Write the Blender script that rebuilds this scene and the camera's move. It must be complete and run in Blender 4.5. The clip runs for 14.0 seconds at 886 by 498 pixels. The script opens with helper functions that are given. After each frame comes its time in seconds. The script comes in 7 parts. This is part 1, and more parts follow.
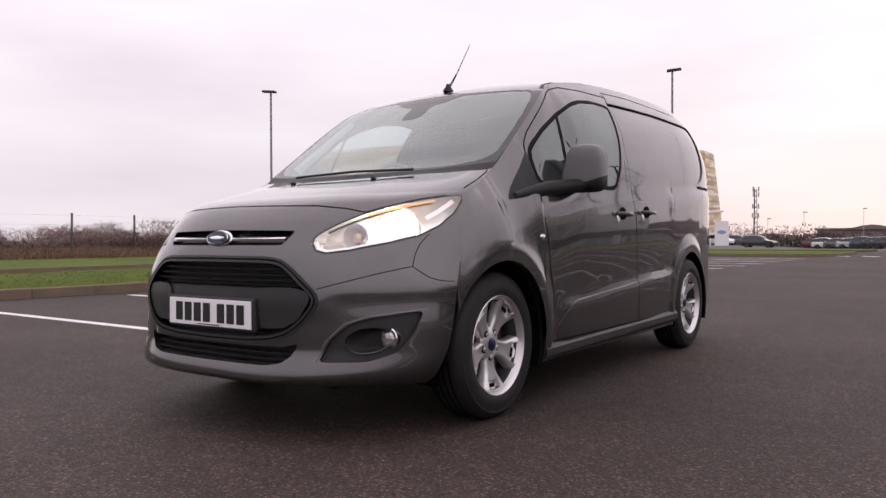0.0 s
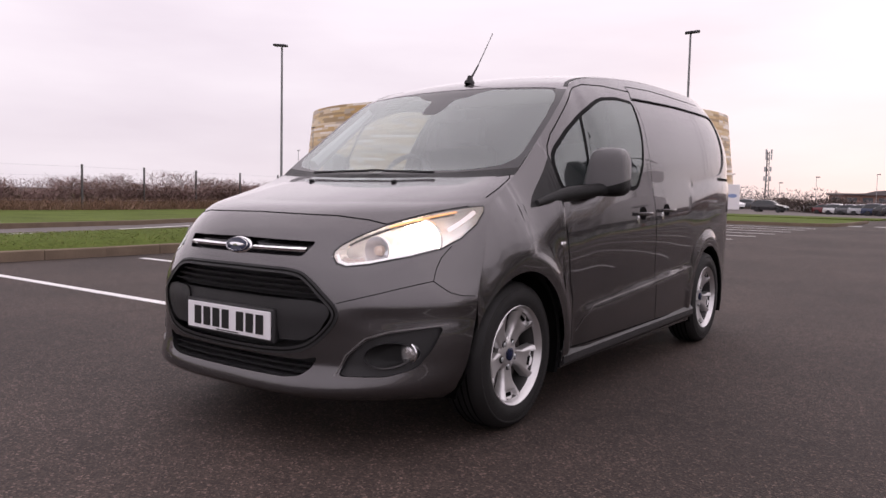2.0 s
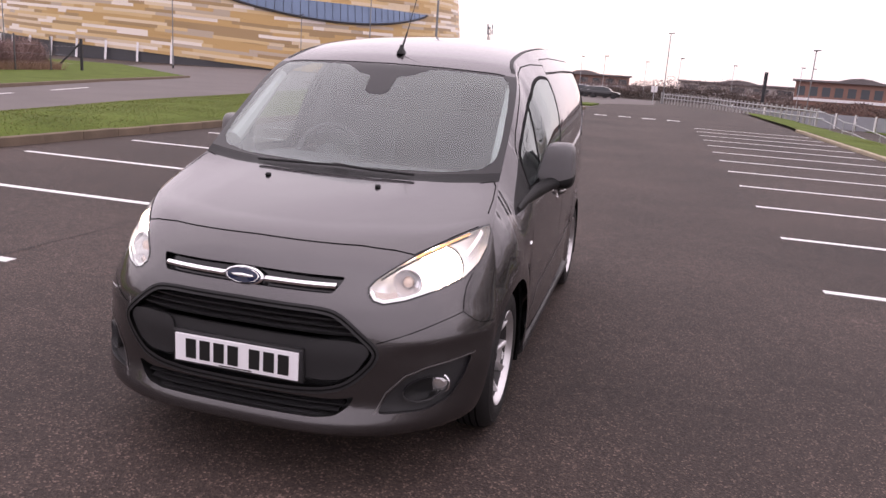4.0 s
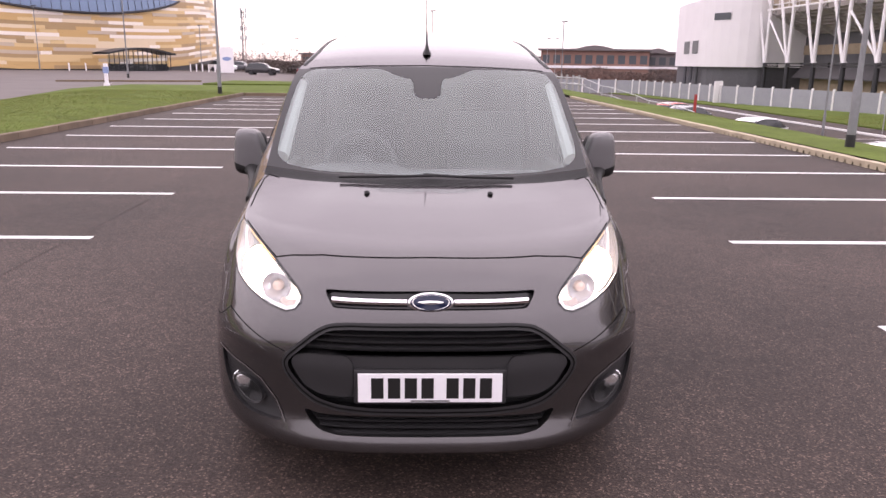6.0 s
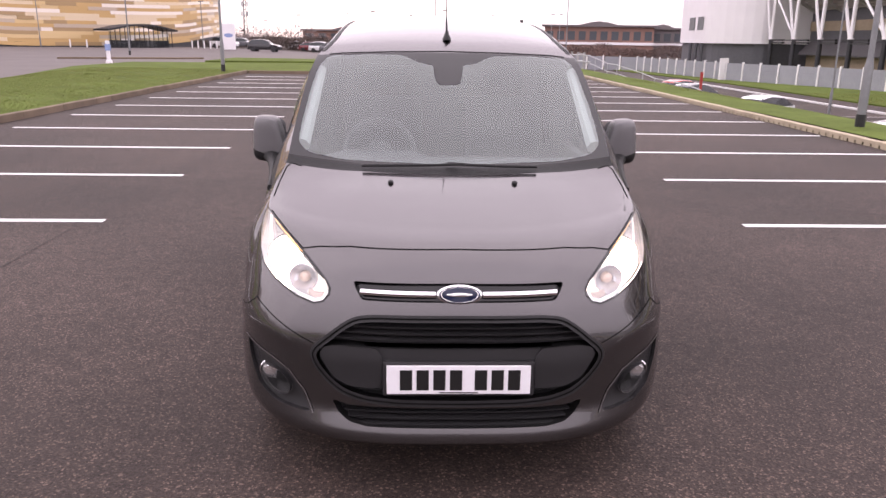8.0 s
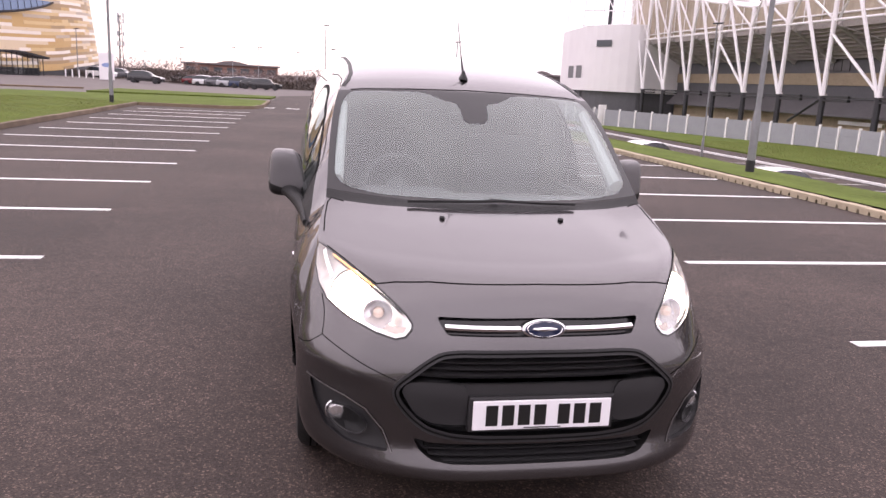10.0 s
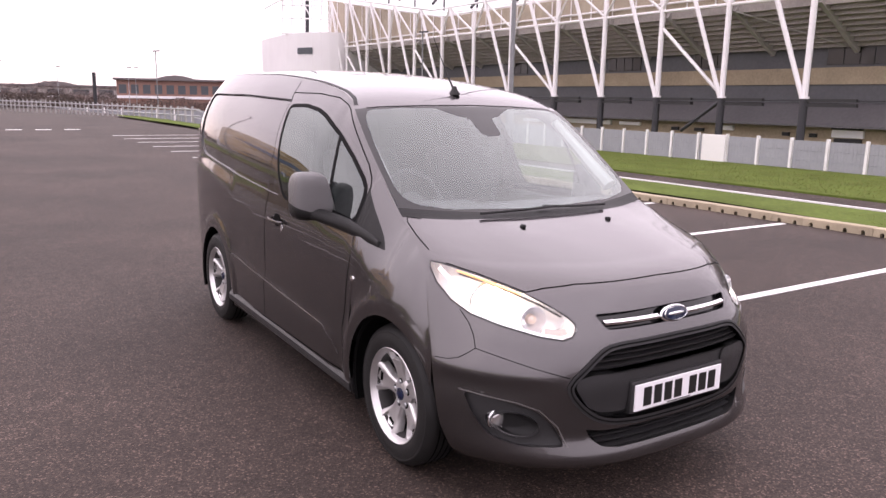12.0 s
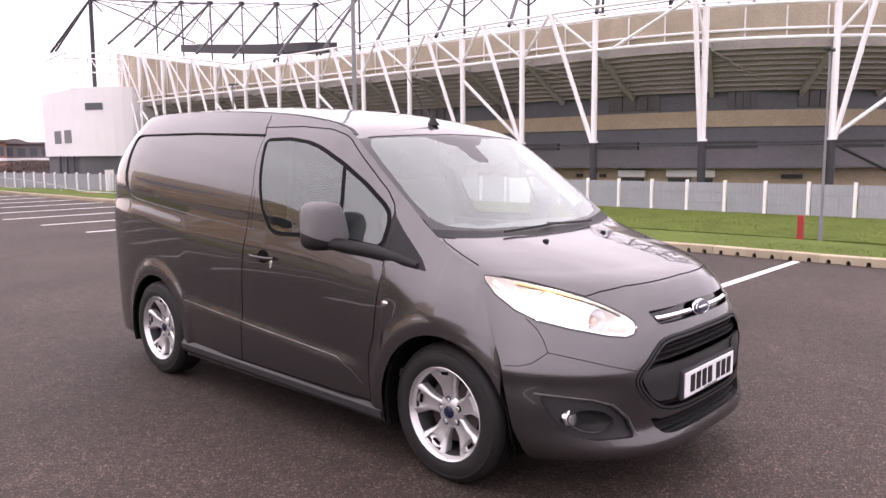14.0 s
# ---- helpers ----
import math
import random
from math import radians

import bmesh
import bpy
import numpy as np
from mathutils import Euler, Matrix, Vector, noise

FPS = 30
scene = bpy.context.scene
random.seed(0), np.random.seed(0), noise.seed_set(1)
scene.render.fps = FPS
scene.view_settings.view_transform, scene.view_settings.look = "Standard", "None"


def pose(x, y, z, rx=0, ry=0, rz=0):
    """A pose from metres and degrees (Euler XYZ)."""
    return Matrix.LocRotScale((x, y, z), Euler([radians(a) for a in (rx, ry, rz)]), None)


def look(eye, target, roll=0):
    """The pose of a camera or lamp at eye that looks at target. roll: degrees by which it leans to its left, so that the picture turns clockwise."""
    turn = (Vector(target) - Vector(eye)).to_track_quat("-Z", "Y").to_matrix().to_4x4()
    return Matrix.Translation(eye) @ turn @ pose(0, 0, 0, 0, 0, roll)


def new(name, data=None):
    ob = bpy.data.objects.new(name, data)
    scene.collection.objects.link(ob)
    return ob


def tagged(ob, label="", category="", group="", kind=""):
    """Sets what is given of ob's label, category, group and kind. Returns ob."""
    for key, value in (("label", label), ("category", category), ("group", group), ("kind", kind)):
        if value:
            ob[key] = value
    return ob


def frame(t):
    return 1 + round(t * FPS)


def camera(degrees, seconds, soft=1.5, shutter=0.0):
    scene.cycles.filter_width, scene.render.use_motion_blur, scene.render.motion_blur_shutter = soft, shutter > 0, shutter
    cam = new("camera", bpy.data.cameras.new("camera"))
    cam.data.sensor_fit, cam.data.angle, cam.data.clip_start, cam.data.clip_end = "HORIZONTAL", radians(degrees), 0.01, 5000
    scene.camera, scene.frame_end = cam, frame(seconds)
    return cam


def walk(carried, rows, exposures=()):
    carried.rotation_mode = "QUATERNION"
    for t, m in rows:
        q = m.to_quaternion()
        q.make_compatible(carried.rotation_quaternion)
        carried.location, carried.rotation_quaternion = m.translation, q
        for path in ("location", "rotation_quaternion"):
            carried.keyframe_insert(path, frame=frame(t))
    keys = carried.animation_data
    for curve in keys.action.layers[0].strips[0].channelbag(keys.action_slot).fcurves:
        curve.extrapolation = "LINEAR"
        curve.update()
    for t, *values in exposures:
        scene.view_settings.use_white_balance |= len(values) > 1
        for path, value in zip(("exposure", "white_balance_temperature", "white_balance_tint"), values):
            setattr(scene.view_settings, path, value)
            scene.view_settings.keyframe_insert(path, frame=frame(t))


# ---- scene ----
from mathutils.bvhtree import BVHTree

cam = camera(60.7, 14.0)
PATH = [
    (0, (2.584, -2.849, 0.784), (1.429, -1.216, 0.762), -0.2),
    (0.5, (2.586, -2.858, 0.791), (1.423, -1.231, 0.762), -0.2),
    (1, (2.584, -2.859, 0.791), (1.415, -1.237, 0.763), -0.0),
    (1.5, (2.571, -2.857, 0.796), (1.4, -1.236, 0.766), 0.3),
    (2, (2.513, -2.848, 1.016), (1.346, -1.231, 0.875), 1.2),
    (2.5, (2.389, -2.915, 1.353), (1.296, -1.271, 1.028), 2.6),
    (3, (2.103, -3.132, 1.513), (1.255, -1.361, 1.135), 4.2),
    (3.2, (1.981, -3.172, 1.537), (1.208, -1.374, 1.124), 4.3),
    (5.3, (0.355, -3.379, 1.608), (0.26, -1.435, 1.151), 1.8),
    (5.5, (0.201, -3.395, 1.606), (0.158, -1.447, 1.159), 1.5),
    (6, (-0.055, -3.389, 1.628), (0.017, -1.448, 1.15), 0.8),
    (6.5, (-0.15, -3.393, 1.681), (-0.051, -1.455, 1.196), 0.6),
    (7, (-0.161, -3.385, 1.676), (-0.086, -1.452, 1.171), 0.8),
    (7.5, (-0.146, -3.369, 1.672), (-0.086, -1.439, 1.148), 0.8),
    (8, (-0.149, -3.365, 1.675), (-0.083, -1.439, 1.14), 0.8),
    (8.2, (-0.149, -3.366, 1.677), (-0.087, -1.44, 1.142), 0.6),
    (10.3, (-1.089, -3.271, 1.645), (-0.592, -1.378, 1.232), 3.1),
    (10.5, (-1.254, -3.238, 1.646), (-0.658, -1.374, 1.232), 3.2),
    (11, (-1.751, -3.163, 1.655), (-0.931, -1.383, 1.255), 3.2),
    (11.5, (-2.093, -2.986, 1.639), (-1.153, -1.266, 1.246), 2.1),
    (12, (-2.436, -2.824, 1.636), (-1.373, -1.175, 1.251), 1.1),
    (12.5, (-2.742, -2.685, 1.643), (-1.54, -1.132, 1.262), 1.2),
    (13, (-2.918, -2.462, 1.631), (-1.595, -1.01, 1.257), 0.9),
    (13.5, (-3.089, -2.345, 1.59), (-1.692, -0.957, 1.243), -0.0),
    (14, (-3.311, -2.257, 1.503), (-1.852, -0.912, 1.253), -0.5),
]
EXPOSURES = [(0, -0.06, 6500, 20), (1.5, -0.06, 6500, 20), (2.5, 0.0, 6500, 26), (3, 0.06, 6500, 27), (5.5, 0.76, 6500, 26), (8, 0.75, 6500, 26), (11, 0.74, 6500, 26), (14, 0.90, 6500, 25)]
walk(cam, [(t, look(eye, target, roll)) for t, eye, target, roll in PATH], EXPOSURES)

# ---------- world, sun ----------
world = bpy.data.worlds.new("overcast_sky")
scene.world = world
world.use_nodes = True
wn, wl = world.node_tree.nodes, world.node_tree.links
wn.clear()
w_out = wn.new("ShaderNodeOutputWorld")
w_bg = wn.new("ShaderNodeBackground")
w_sky = wn.new("ShaderNodeTexSky")
w_sky.sky_type, w_sky.sun_disc = "NISHITA", False
w_sky.sun_elevation, w_sky.sun_rotation = radians(9), radians(-6)
w_co = wn.new("ShaderNodeTexCoord")
w_map = wn.new("ShaderNodeMapping")
w_map.inputs["Scale"].default_value = (1.0, 1.0, 4.5)
w_noise = wn.new("ShaderNodeTexNoise")
w_noise.inputs["Scale"].default_value, w_noise.inputs["Detail"].default_value = 2.2, 7
w_ramp = wn.new("ShaderNodeValToRGB")
w_ramp.color_ramp.elements[0].position, w_ramp.color_ramp.elements[1].position = 0.30, 0.66
w_ramp.color_ramp.elements[0].color = (0.85, 0.805, 0.84, 1)
w_ramp.color_ramp.elements[1].color = (1.0, 0.968, 0.985, 1)
w_gain = wn.new("ShaderNodeVectorMath")
w_gain.operation = "SCALE"
w_gain.inputs["Scale"].default_value = 0.035
w_add = wn.new("ShaderNodeMixRGB")
w_add.blend_type = "ADD"
w_add.inputs["Fac"].default_value = 0.13
wl.new(w_co.outputs["Generated"], w_map.inputs["Vector"])
wl.new(w_map.outputs["Vector"], w_noise.inputs["Vector"])
wl.new(w_noise.outputs["Fac"], w_ramp.inputs["Fac"])
wl.new(w_sky.outputs["Color"], w_gain.inputs[0])
wl.new(w_ramp.outputs["Color"], w_add.inputs["Color1"])
wl.new(w_gain.outputs["Vector"], w_add.inputs["Color2"])
w_sep = wn.new("ShaderNodeSeparateXYZ")
w_rise = wn.new("ShaderNodeMapRange")
w_rise.inputs["From Min"].default_value, w_rise.inputs["From Max"].default_value = 0.02, 0.75
w_rise.inputs["To Min"].default_value, w_rise.inputs["To Max"].default_value = 0.77, 1.22
w_lift = wn.new("ShaderNodeVectorMath")
w_lift.operation = "SCALE"
wl.new(w_co.outputs["Generated"], w_sep.inputs[0])
wl.new(w_sep.outputs["Z"], w_rise.inputs["Value"])
wl.new(w_add.outputs["Color"], w_lift.inputs[0])
wl.new(w_rise.outputs["Result"], w_lift.inputs["Scale"])
wl.new(w_lift.outputs["Vector"], w_bg.inputs["Color"])
w_bg.inputs["Strength"].default_value = 1.15
wl.new(w_bg.outputs["Background"], w_out.inputs["Surface"])

sun = new("sun", bpy.data.lights.new("sun", "SUN"))
sun.data.energy, sun.data.angle, sun.data.color = 0.5, radians(178), (1.0, 0.93, 0.86)
sun.matrix_world = look((-3, 30, 12), (0, 0, 0))


# ---------- materials ----------
def material(name, color, rough=0.6, metal=0.0, vary=0.12, scale=8.0, fine=60.0, bump=0.0, coat=0.0, spec=0.5, coords="Object", piece=0.0):
    """A surface with variation at two scales, and relief."""
    m = bpy.data.materials.new(name)
    m.use_nodes = True
    n, l = m.node_tree.nodes, m.node_tree.links
    b = n["Principled BSDF"]
    b.inputs["Roughness"].default_value, b.inputs["Metallic"].default_value = rough, metal
    b.inputs["Coat Weight"].default_value, b.inputs["Coat Roughness"].default_value = coat, 0.04
    b.inputs["Specular IOR Level"].default_value = spec
    co = n.new("ShaderNodeTexCoord")
    big, small = n.new("ShaderNodeTexNoise"), n.new("ShaderNodeTexNoise")
    big.inputs["Scale"].default_value, big.inputs["Detail"].default_value = scale, 5
    small.inputs["Scale"].default_value, small.inputs["Detail"].default_value = fine, 3
    l.new(co.outputs[coords], big.inputs["Vector"])
    l.new(co.outputs[coords], small.inputs["Vector"])
    mix = n.new("ShaderNodeMath")
    mix.operation = "ADD"
    l.new(big.outputs["Fac"], mix.inputs[0])
    l.new(small.outputs["Fac"], mix.inputs[1])
    last = mix.outputs[0]
    if piece:
        info = n.new("ShaderNodeObjectInfo")
        k = n.new("ShaderNodeMath")
        k.operation = "MULTIPLY_ADD"
        k.inputs[1].default_value = piece
        l.new(info.outputs["Random"], k.inputs[0])
        l.new(last, k.inputs[2])
        last = k.outputs[0]
    ramp = n.new("ShaderNodeMapRange")
    ramp.inputs["From Min"].default_value, ramp.inputs["From Max"].default_value = 0.6, 1.4 + piece
    ramp.inputs["To Min"].default_value, ramp.inputs["To Max"].default_value = 1 - vary, 1 + vary
    l.new(last, ramp.inputs["Value"])
    mul = n.new("ShaderNodeVectorMath")
    mul.operation = "SCALE"
    mul.inputs[0].default_value = color
    l.new(ramp.outputs["Result"], mul.inputs["Scale"])
    l.new(mul.outputs["Vector"], b.inputs["Base Color"])
    if bump:
        bp = n.new("ShaderNodeBump")
        bp.inputs["Strength"].default_value, bp.inputs["Distance"].default_value = bump, 0.01
        l.new(small.outputs["Fac"], bp.inputs["Height"])
        l.new(bp.outputs["Normal"], b.inputs["Normal"])
    return m


def glowing(name, color, strength):
    m = bpy.data.materials.new(name)
    m.use_nodes = True
    b = m.node_tree.nodes["Principled BSDF"]
    b.inputs["Base Color"].default_value = (*color, 1)
    b.inputs["Emission Color"].default_value = (*color, 1)
    b.inputs["Emission Strength"].default_value = strength
    return m


def clear_glass(name, tint, rough=0.0, gloss=0.06, top=0.5, power=3.0):
    """Thin pane: see-through, with a mirror that grows towards grazing angles."""
    m = bpy.data.materials.new(name)
    m.use_nodes = True
    n, l = m.node_tree.nodes, m.node_tree.links
    n.remove(n["Principled BSDF"])
    tr, gl, mx, lw, mr = (n.new("ShaderNodeBsdfTransparent"), n.new("ShaderNodeBsdfGlossy"), n.new("ShaderNodeMixShader"),
                          n.new("ShaderNodeLayerWeight"), n.new("ShaderNodeMapRange"))
    tr.inputs["Color"].default_value = (*tint, 1)
    gl.inputs["Roughness"].default_value = rough
    gl.inputs["Color"].default_value = (0.93, 1.0, 0.98, 1)
    lw.inputs["Blend"].default_value = 0.5
    mr.inputs["To Min"].default_value, mr.inputs["To Max"].default_value = gloss, top
    steep = n.new("ShaderNodeMath")
    steep.operation = "POWER"
    steep.inputs[1].default_value = power
    l.new(lw.outputs["Facing"], steep.inputs[0])
    l.new(steep.outputs[0], mr.inputs["Value"])
    l.new(mr.outputs["Result"], mx.inputs["Fac"])
    l.new(tr.outputs["BSDF"], mx.inputs[1])
    l.new(gl.outputs["BSDF"], mx.inputs[2])
    l.new(mx.outputs["Shader"], n["Material Output"].inputs["Surface"])
    return m




def asphalt():
    """Dark stone chippings in bitumen with paler worn patches and old seams."""
    m = bpy.data.materials.new("asphalt")
    m.use_nodes = True
    n, l = m.node_tree.nodes, m.node_tree.links
    b = n["Principled BSDF"]
    b.inputs["Roughness"].default_value, b.inputs["Specular IOR Level"].default_value = 0.76, 0.30
    co = n.new("ShaderNodeTexCoord")
    chip, worn, blot = n.new("ShaderNodeTexVoronoi"), n.new("ShaderNodeTexNoise"), n.new("ShaderNodeTexNoise")
    chip.inputs["Scale"].default_value = 125
    worn.inputs["Scale"].default_value, worn.inputs["Detail"].default_value, worn.inputs["Roughness"].default_value = 0.30, 9, 0.62
    blot.inputs["Scale"].default_value, blot.inputs["Detail"].default_value = 9, 6
    for t in (chip, worn, blot):
        l.new(co.outputs["Object"], t.inputs["Vector"])
    sep = n.new("ShaderNodeSeparateColor")
    l.new(chip.outputs["Color"], sep.inputs["Color"])
    r1, r2, r3 = n.new("ShaderNodeValToRGB"), n.new("ShaderNodeMapRange"), n.new("ShaderNodeMapRange")
    el = r1.color_ramp.elements
    el[0].position, el[0].color = 0.0, (0.0180, 0.0125, 0.0105, 1)
    el[1].position, el[1].color = 1.0, (0.142, 0.100, 0.082, 1)
    for p, c in ((0.5, (0.0348, 0.0246, 0.0207, 1)), (0.88, (0.0555, 0.0388, 0.0322, 1))):
        e = el.new(p)
        e.color = c
    l.new(sep.outputs["Red"], r1.inputs["Fac"])
    r2.inputs["From Min"].default_value, r2.inputs["From Max"].default_value, r2.inputs["To Min"].default_value, r2.inputs["To Max"].default_value = 0.36, 0.66, 0.70, 1.38
    r3.inputs["From Min"].default_value, r3.inputs["From Max"].default_value, r3.inputs["To Min"].default_value, r3.inputs["To Max"].default_value = 0.3, 0.7, 0.82, 1.18
    l.new(worn.outputs["Fac"], r2.inputs["Value"])
    l.new(blot.outputs["Fac"], r3.inputs["Value"])
    k = n.new("ShaderNodeMath")
    k.operation = "MULTIPLY"
    l.new(r2.outputs["Result"], k.inputs[0])
    l.new(r3.outputs["Result"], k.inputs[1])
    sc = n.new("ShaderNodeVectorMath")
    sc.operation = "SCALE"
    l.new(r1.outputs["Color"], sc.inputs[0])
    l.new(k.outputs[0], sc.inputs["Scale"])
    l.new(sc.outputs["Vector"], b.inputs["Base Color"])
    bp = n.new("ShaderNodeBump")
    bp.inputs["Strength"].default_value, bp.inputs["Distance"].default_value = 0.55, 0.005
    l.new(chip.outputs["Distance"], bp.inputs["Height"])
    l.new(bp.outputs["Normal"], b.inputs["Normal"])
    return m


ASPHALT = asphalt()
PAINT_WHITE = material("road_paint", (0.72, 0.71, 0.70), 0.6, vary=0.12, scale=3, fine=80, bump=0.3)
KERB = material("kerb_concrete", (0.38, 0.32, 0.225), 0.85, vary=0.25, scale=3, fine=60, bump=0.5, piece=0.5)
KERB_OLD = material("kerb_weathered", (0.165, 0.122, 0.085), 0.9, vary=0.4, scale=3, fine=60, bump=0.6, piece=0.5)
GRASS = material("grass_turf", (0.090, 0.121, 0.027), 0.95, vary=0.42, scale=0.7, fine=14, bump=0.6, spec=0.08)
POLE_STEEL = material("weathered_pole_steel", (0.20, 0.205, 0.21), 0.5, 0.4, vary=0.15)
STEEL = material("galvanised_steel", (0.42, 0.43, 0.44), 0.45, 0.7, vary=0.1)
DARK_STEEL = material("dark_steel", (0.035, 0.035, 0.04), 0.5, 0.2)
WHITE_STEEL = material("white_painted_steel", (0.82, 0.80, 0.81), 0.45, vary=0.05, scale=0.5)
BLACK = material("black_plastic", (0.012, 0.012, 0.013), 0.5, vary=0.1)


# ---------- mesh helpers ----------
def link(name, bm, mat, parent=None, label="", smooth=False, angle=35):
    me = bpy.data.meshes.new(name)
    bm.to_mesh(me)
    bm.free()
    me.materials.append(mat)
    if smooth:
        me.polygons.foreach_set("use_smooth", [True] * len(me.polygons))
        me.set_sharp_from_angle(angle=radians(angle))
    ob = new(name, me)
    ob.parent = parent
    if label:
        ob["label"] = label
    return ob


part = link


def empty(name, x=0, y=0, z=0, rz=0):
    ob = new(name)
    ob.empty_display_size = 0.1
    ob.matrix_world = pose(x, y, z, 0, 0, rz)
    bpy.context.view_layer.update()
    return ob


def box(bm, x0, x1, y0, y1, z0, z1, bevel=0.0, m=None):
    g = bmesh.ops.create_cube(bm, size=1)["verts"]
    for v in g:
        v.co = Vector(((x0 + x1) / 2 + v.co.x * (x1 - x0), (y0 + y1) / 2 + v.co.y * (y1 - y0), (z0 + z1) / 2 + v.co.z * (z1 - z0)))
    if bevel:
        ed = list({e for v in g for e in v.link_edges})
        r = bmesh.ops.bevel(bm, geom=ed, offset=bevel, segments=2, affect="EDGES", profile=0.6)
        g = list({v for f in r["faces"] for v in f.verts} | {v for v in g if v.is_valid})
    if m is not None:
        bmesh.ops.transform(bm, matrix=m, verts=[v for v in g if v.is_valid])
    return bm


def tube(bm, a, b, r, r2=None, seg=8):
    """A round bar from a to b."""
    a, b = Vector(a), Vector(b)
    d = b - a
    q = d.to_track_quat("Z", "Y").to_matrix()
    r2 = r if r2 is None else r2
    rings = []
    for p, rr in ((a, r), (b, r2)):
        rings.append([bm.verts.new(p + q @ Vector((rr * math.cos(2 * math.pi * i / seg), rr * math.sin(2 * math.pi * i / seg), 0))) for i in range(seg)])
    for i in range(seg):
        j = (i + 1) % seg
        bm.faces.new((rings[0][i], rings[0][j], rings[1][j], rings[1][i]))
    bm.faces.new(rings[0][::-1])
    bm.faces.new(rings[1])
    return bm


def lathe(bm, prof, seg=24, m=None, cap=False):
    """A turned body: prof is (radius, height) pairs along the local z axis."""
    rows = [[bm.verts.new((r * math.cos(2 * math.pi * i / seg), r * math.sin(2 * math.pi * i / seg), h)) for i in range(seg)] for r, h in prof]
    for a, b in zip(rows, rows[1:]):
        for i in range(seg):
            j = (i + 1) % seg
            bm.faces.new((a[i], a[j], b[j], b[i]))
    if cap and prof[0][0] > 1e-4:
        bm.faces.new(rows[0][::-1])
    if cap and prof[-1][0] > 1e-4:
        bm.faces.new(rows[-1])
    if m is not None:
        bmesh.ops.transform(bm, matrix=m, verts=[v for r in rows for v in r])
    return bm


def sheet(bm, pts, z0, z1):
    """A prism over a plan outline."""
    lo = [bm.verts.new((x, y, z0)) for x, y in pts]
    hi = [bm.verts.new((x, y, z1)) for x, y in pts]
    bm.faces.new(hi)
    bm.faces.new(lo[::-1])
    for i in range(len(pts)):
        j = (i + 1) % len(pts)
        bm.faces.new((lo[i], lo[j], hi[j], hi[i]))
    bmesh.ops.recalc_face_normals(bm, faces=bm.faces)
    return bm


def spline(pairs):
    """A monotone cubic through (t, value) pairs."""
    t = np.array([p[0] for p in pairs], float)
    v = np.array([p[1] for p in pairs], float)
    h, d = np.diff(t), np.diff(v) / np.diff(t)
    m = np.zeros(len(t))
    for i in range(1, len(t) - 1):
        if d[i - 1] * d[i] > 0:
            w1, w2 = 2 * h[i] + h[i - 1], h[i] + 2 * h[i - 1]
            m[i] = (w1 + w2) / (w1 / d[i - 1] + w2 / d[i])
    m[0], m[-1] = d[0], d[-1]

    def f(x):
        x = min(max(x, t[0]), t[-1])
        i = min(max(int(np.searchsorted(t, x)) - 1, 0), len(t) - 2)
        s = (x - t[i]) / h[i]
        return float(v[i] * (1 + 2 * s) * (1 - s) ** 2 + h[i] * m[i] * s * (1 - s) ** 2 + v[i + 1] * s * s * (3 - 2 * s) + h[i] * m[i + 1] * s * s * (s - 1))
    return f


# ---------- ground ----------
LOW = -2.4
bank = spline([(7.9, 0.0), (9.0, -0.02), (10.1, -0.12), (11.2, -0.60), (14.0, -2.15), (15.0, LOW), (18.0, LOW)])


def ground_height(x, y=0.0):
    """The car park lies level, falls gently past the crossing and drops at the bank."""
    far = min(max(y - 56.0, 0.0), 66.0) * 0.009 * min(max((x + 27.0) / 11.0, 0.0), 1.0)
    return min(0.0 if x < 7.9 else bank(min(x, 18.0)), -far)


def build_ground():
    bm = bmesh.new()
    xs = [-2500, -300, -100, -60] + [-40, -36, -32, -29, -27, -24, -21, -18, -16, -12, -8, -4, 0, 4] + [7.9, 8.6, 9.4, 10.2, 10.8, 11.5, 12.5, 13.5, 14.2, 15, 24, 44, 80, 200, 2500]
    ys = [-2500, -200, -60, -30, -15, 0, 15, 30, 45, 56, 60, 70, 80, 90, 100, 110, 122, 140, 250, 2500]
    grid = [[bm.verts.new((x, y, ground_height(x, y))) for y in ys] for x in xs]
    for i in range(len(xs) - 1):
        for j in range(len(ys) - 1):
            bm.faces.new((grid[i][j], grid[i + 1][j], grid[i + 1][j + 1], grid[i][j + 1]))
    tagged(link("ground", bm, ASPHALT, smooth=True), "dark grey brown asphalt of the car park", "ground", kind="structure")


build_ground()


def marking(x0, x1, y0, y1, z=0.0):
    bm = bmesh.new()
    box(bm, x0, x1, y0, y1, z + 0.0, z + 0.005)
    tagged(link("parking_line", bm, PAINT_WHITE), "white painted parking bay line on asphalt", "road marking", "bay lines", "structure")


for i in range(-5, 13):
    marking(-7.60, -3.07, 1.15 + 2.433 * i - 0.05, 1.15 + 2.433 * i + 0.05)
    marking(2.95, 7.45, 1.12 + 2.422 * i - 0.05, 1.12 + 2.422 * i + 0.05)
for i in range(5):
    marking(-2.84 + 1.18 * i, -2.20 + 1.18 * i, 35.85, 36.30)


def plate(name, pts, z0, z1, mat, label, cat):
    bm = bmesh.new()
    sheet(bm, pts, z0, z1)
    return tagged(link(name, bm, mat), label, cat, kind="structure")


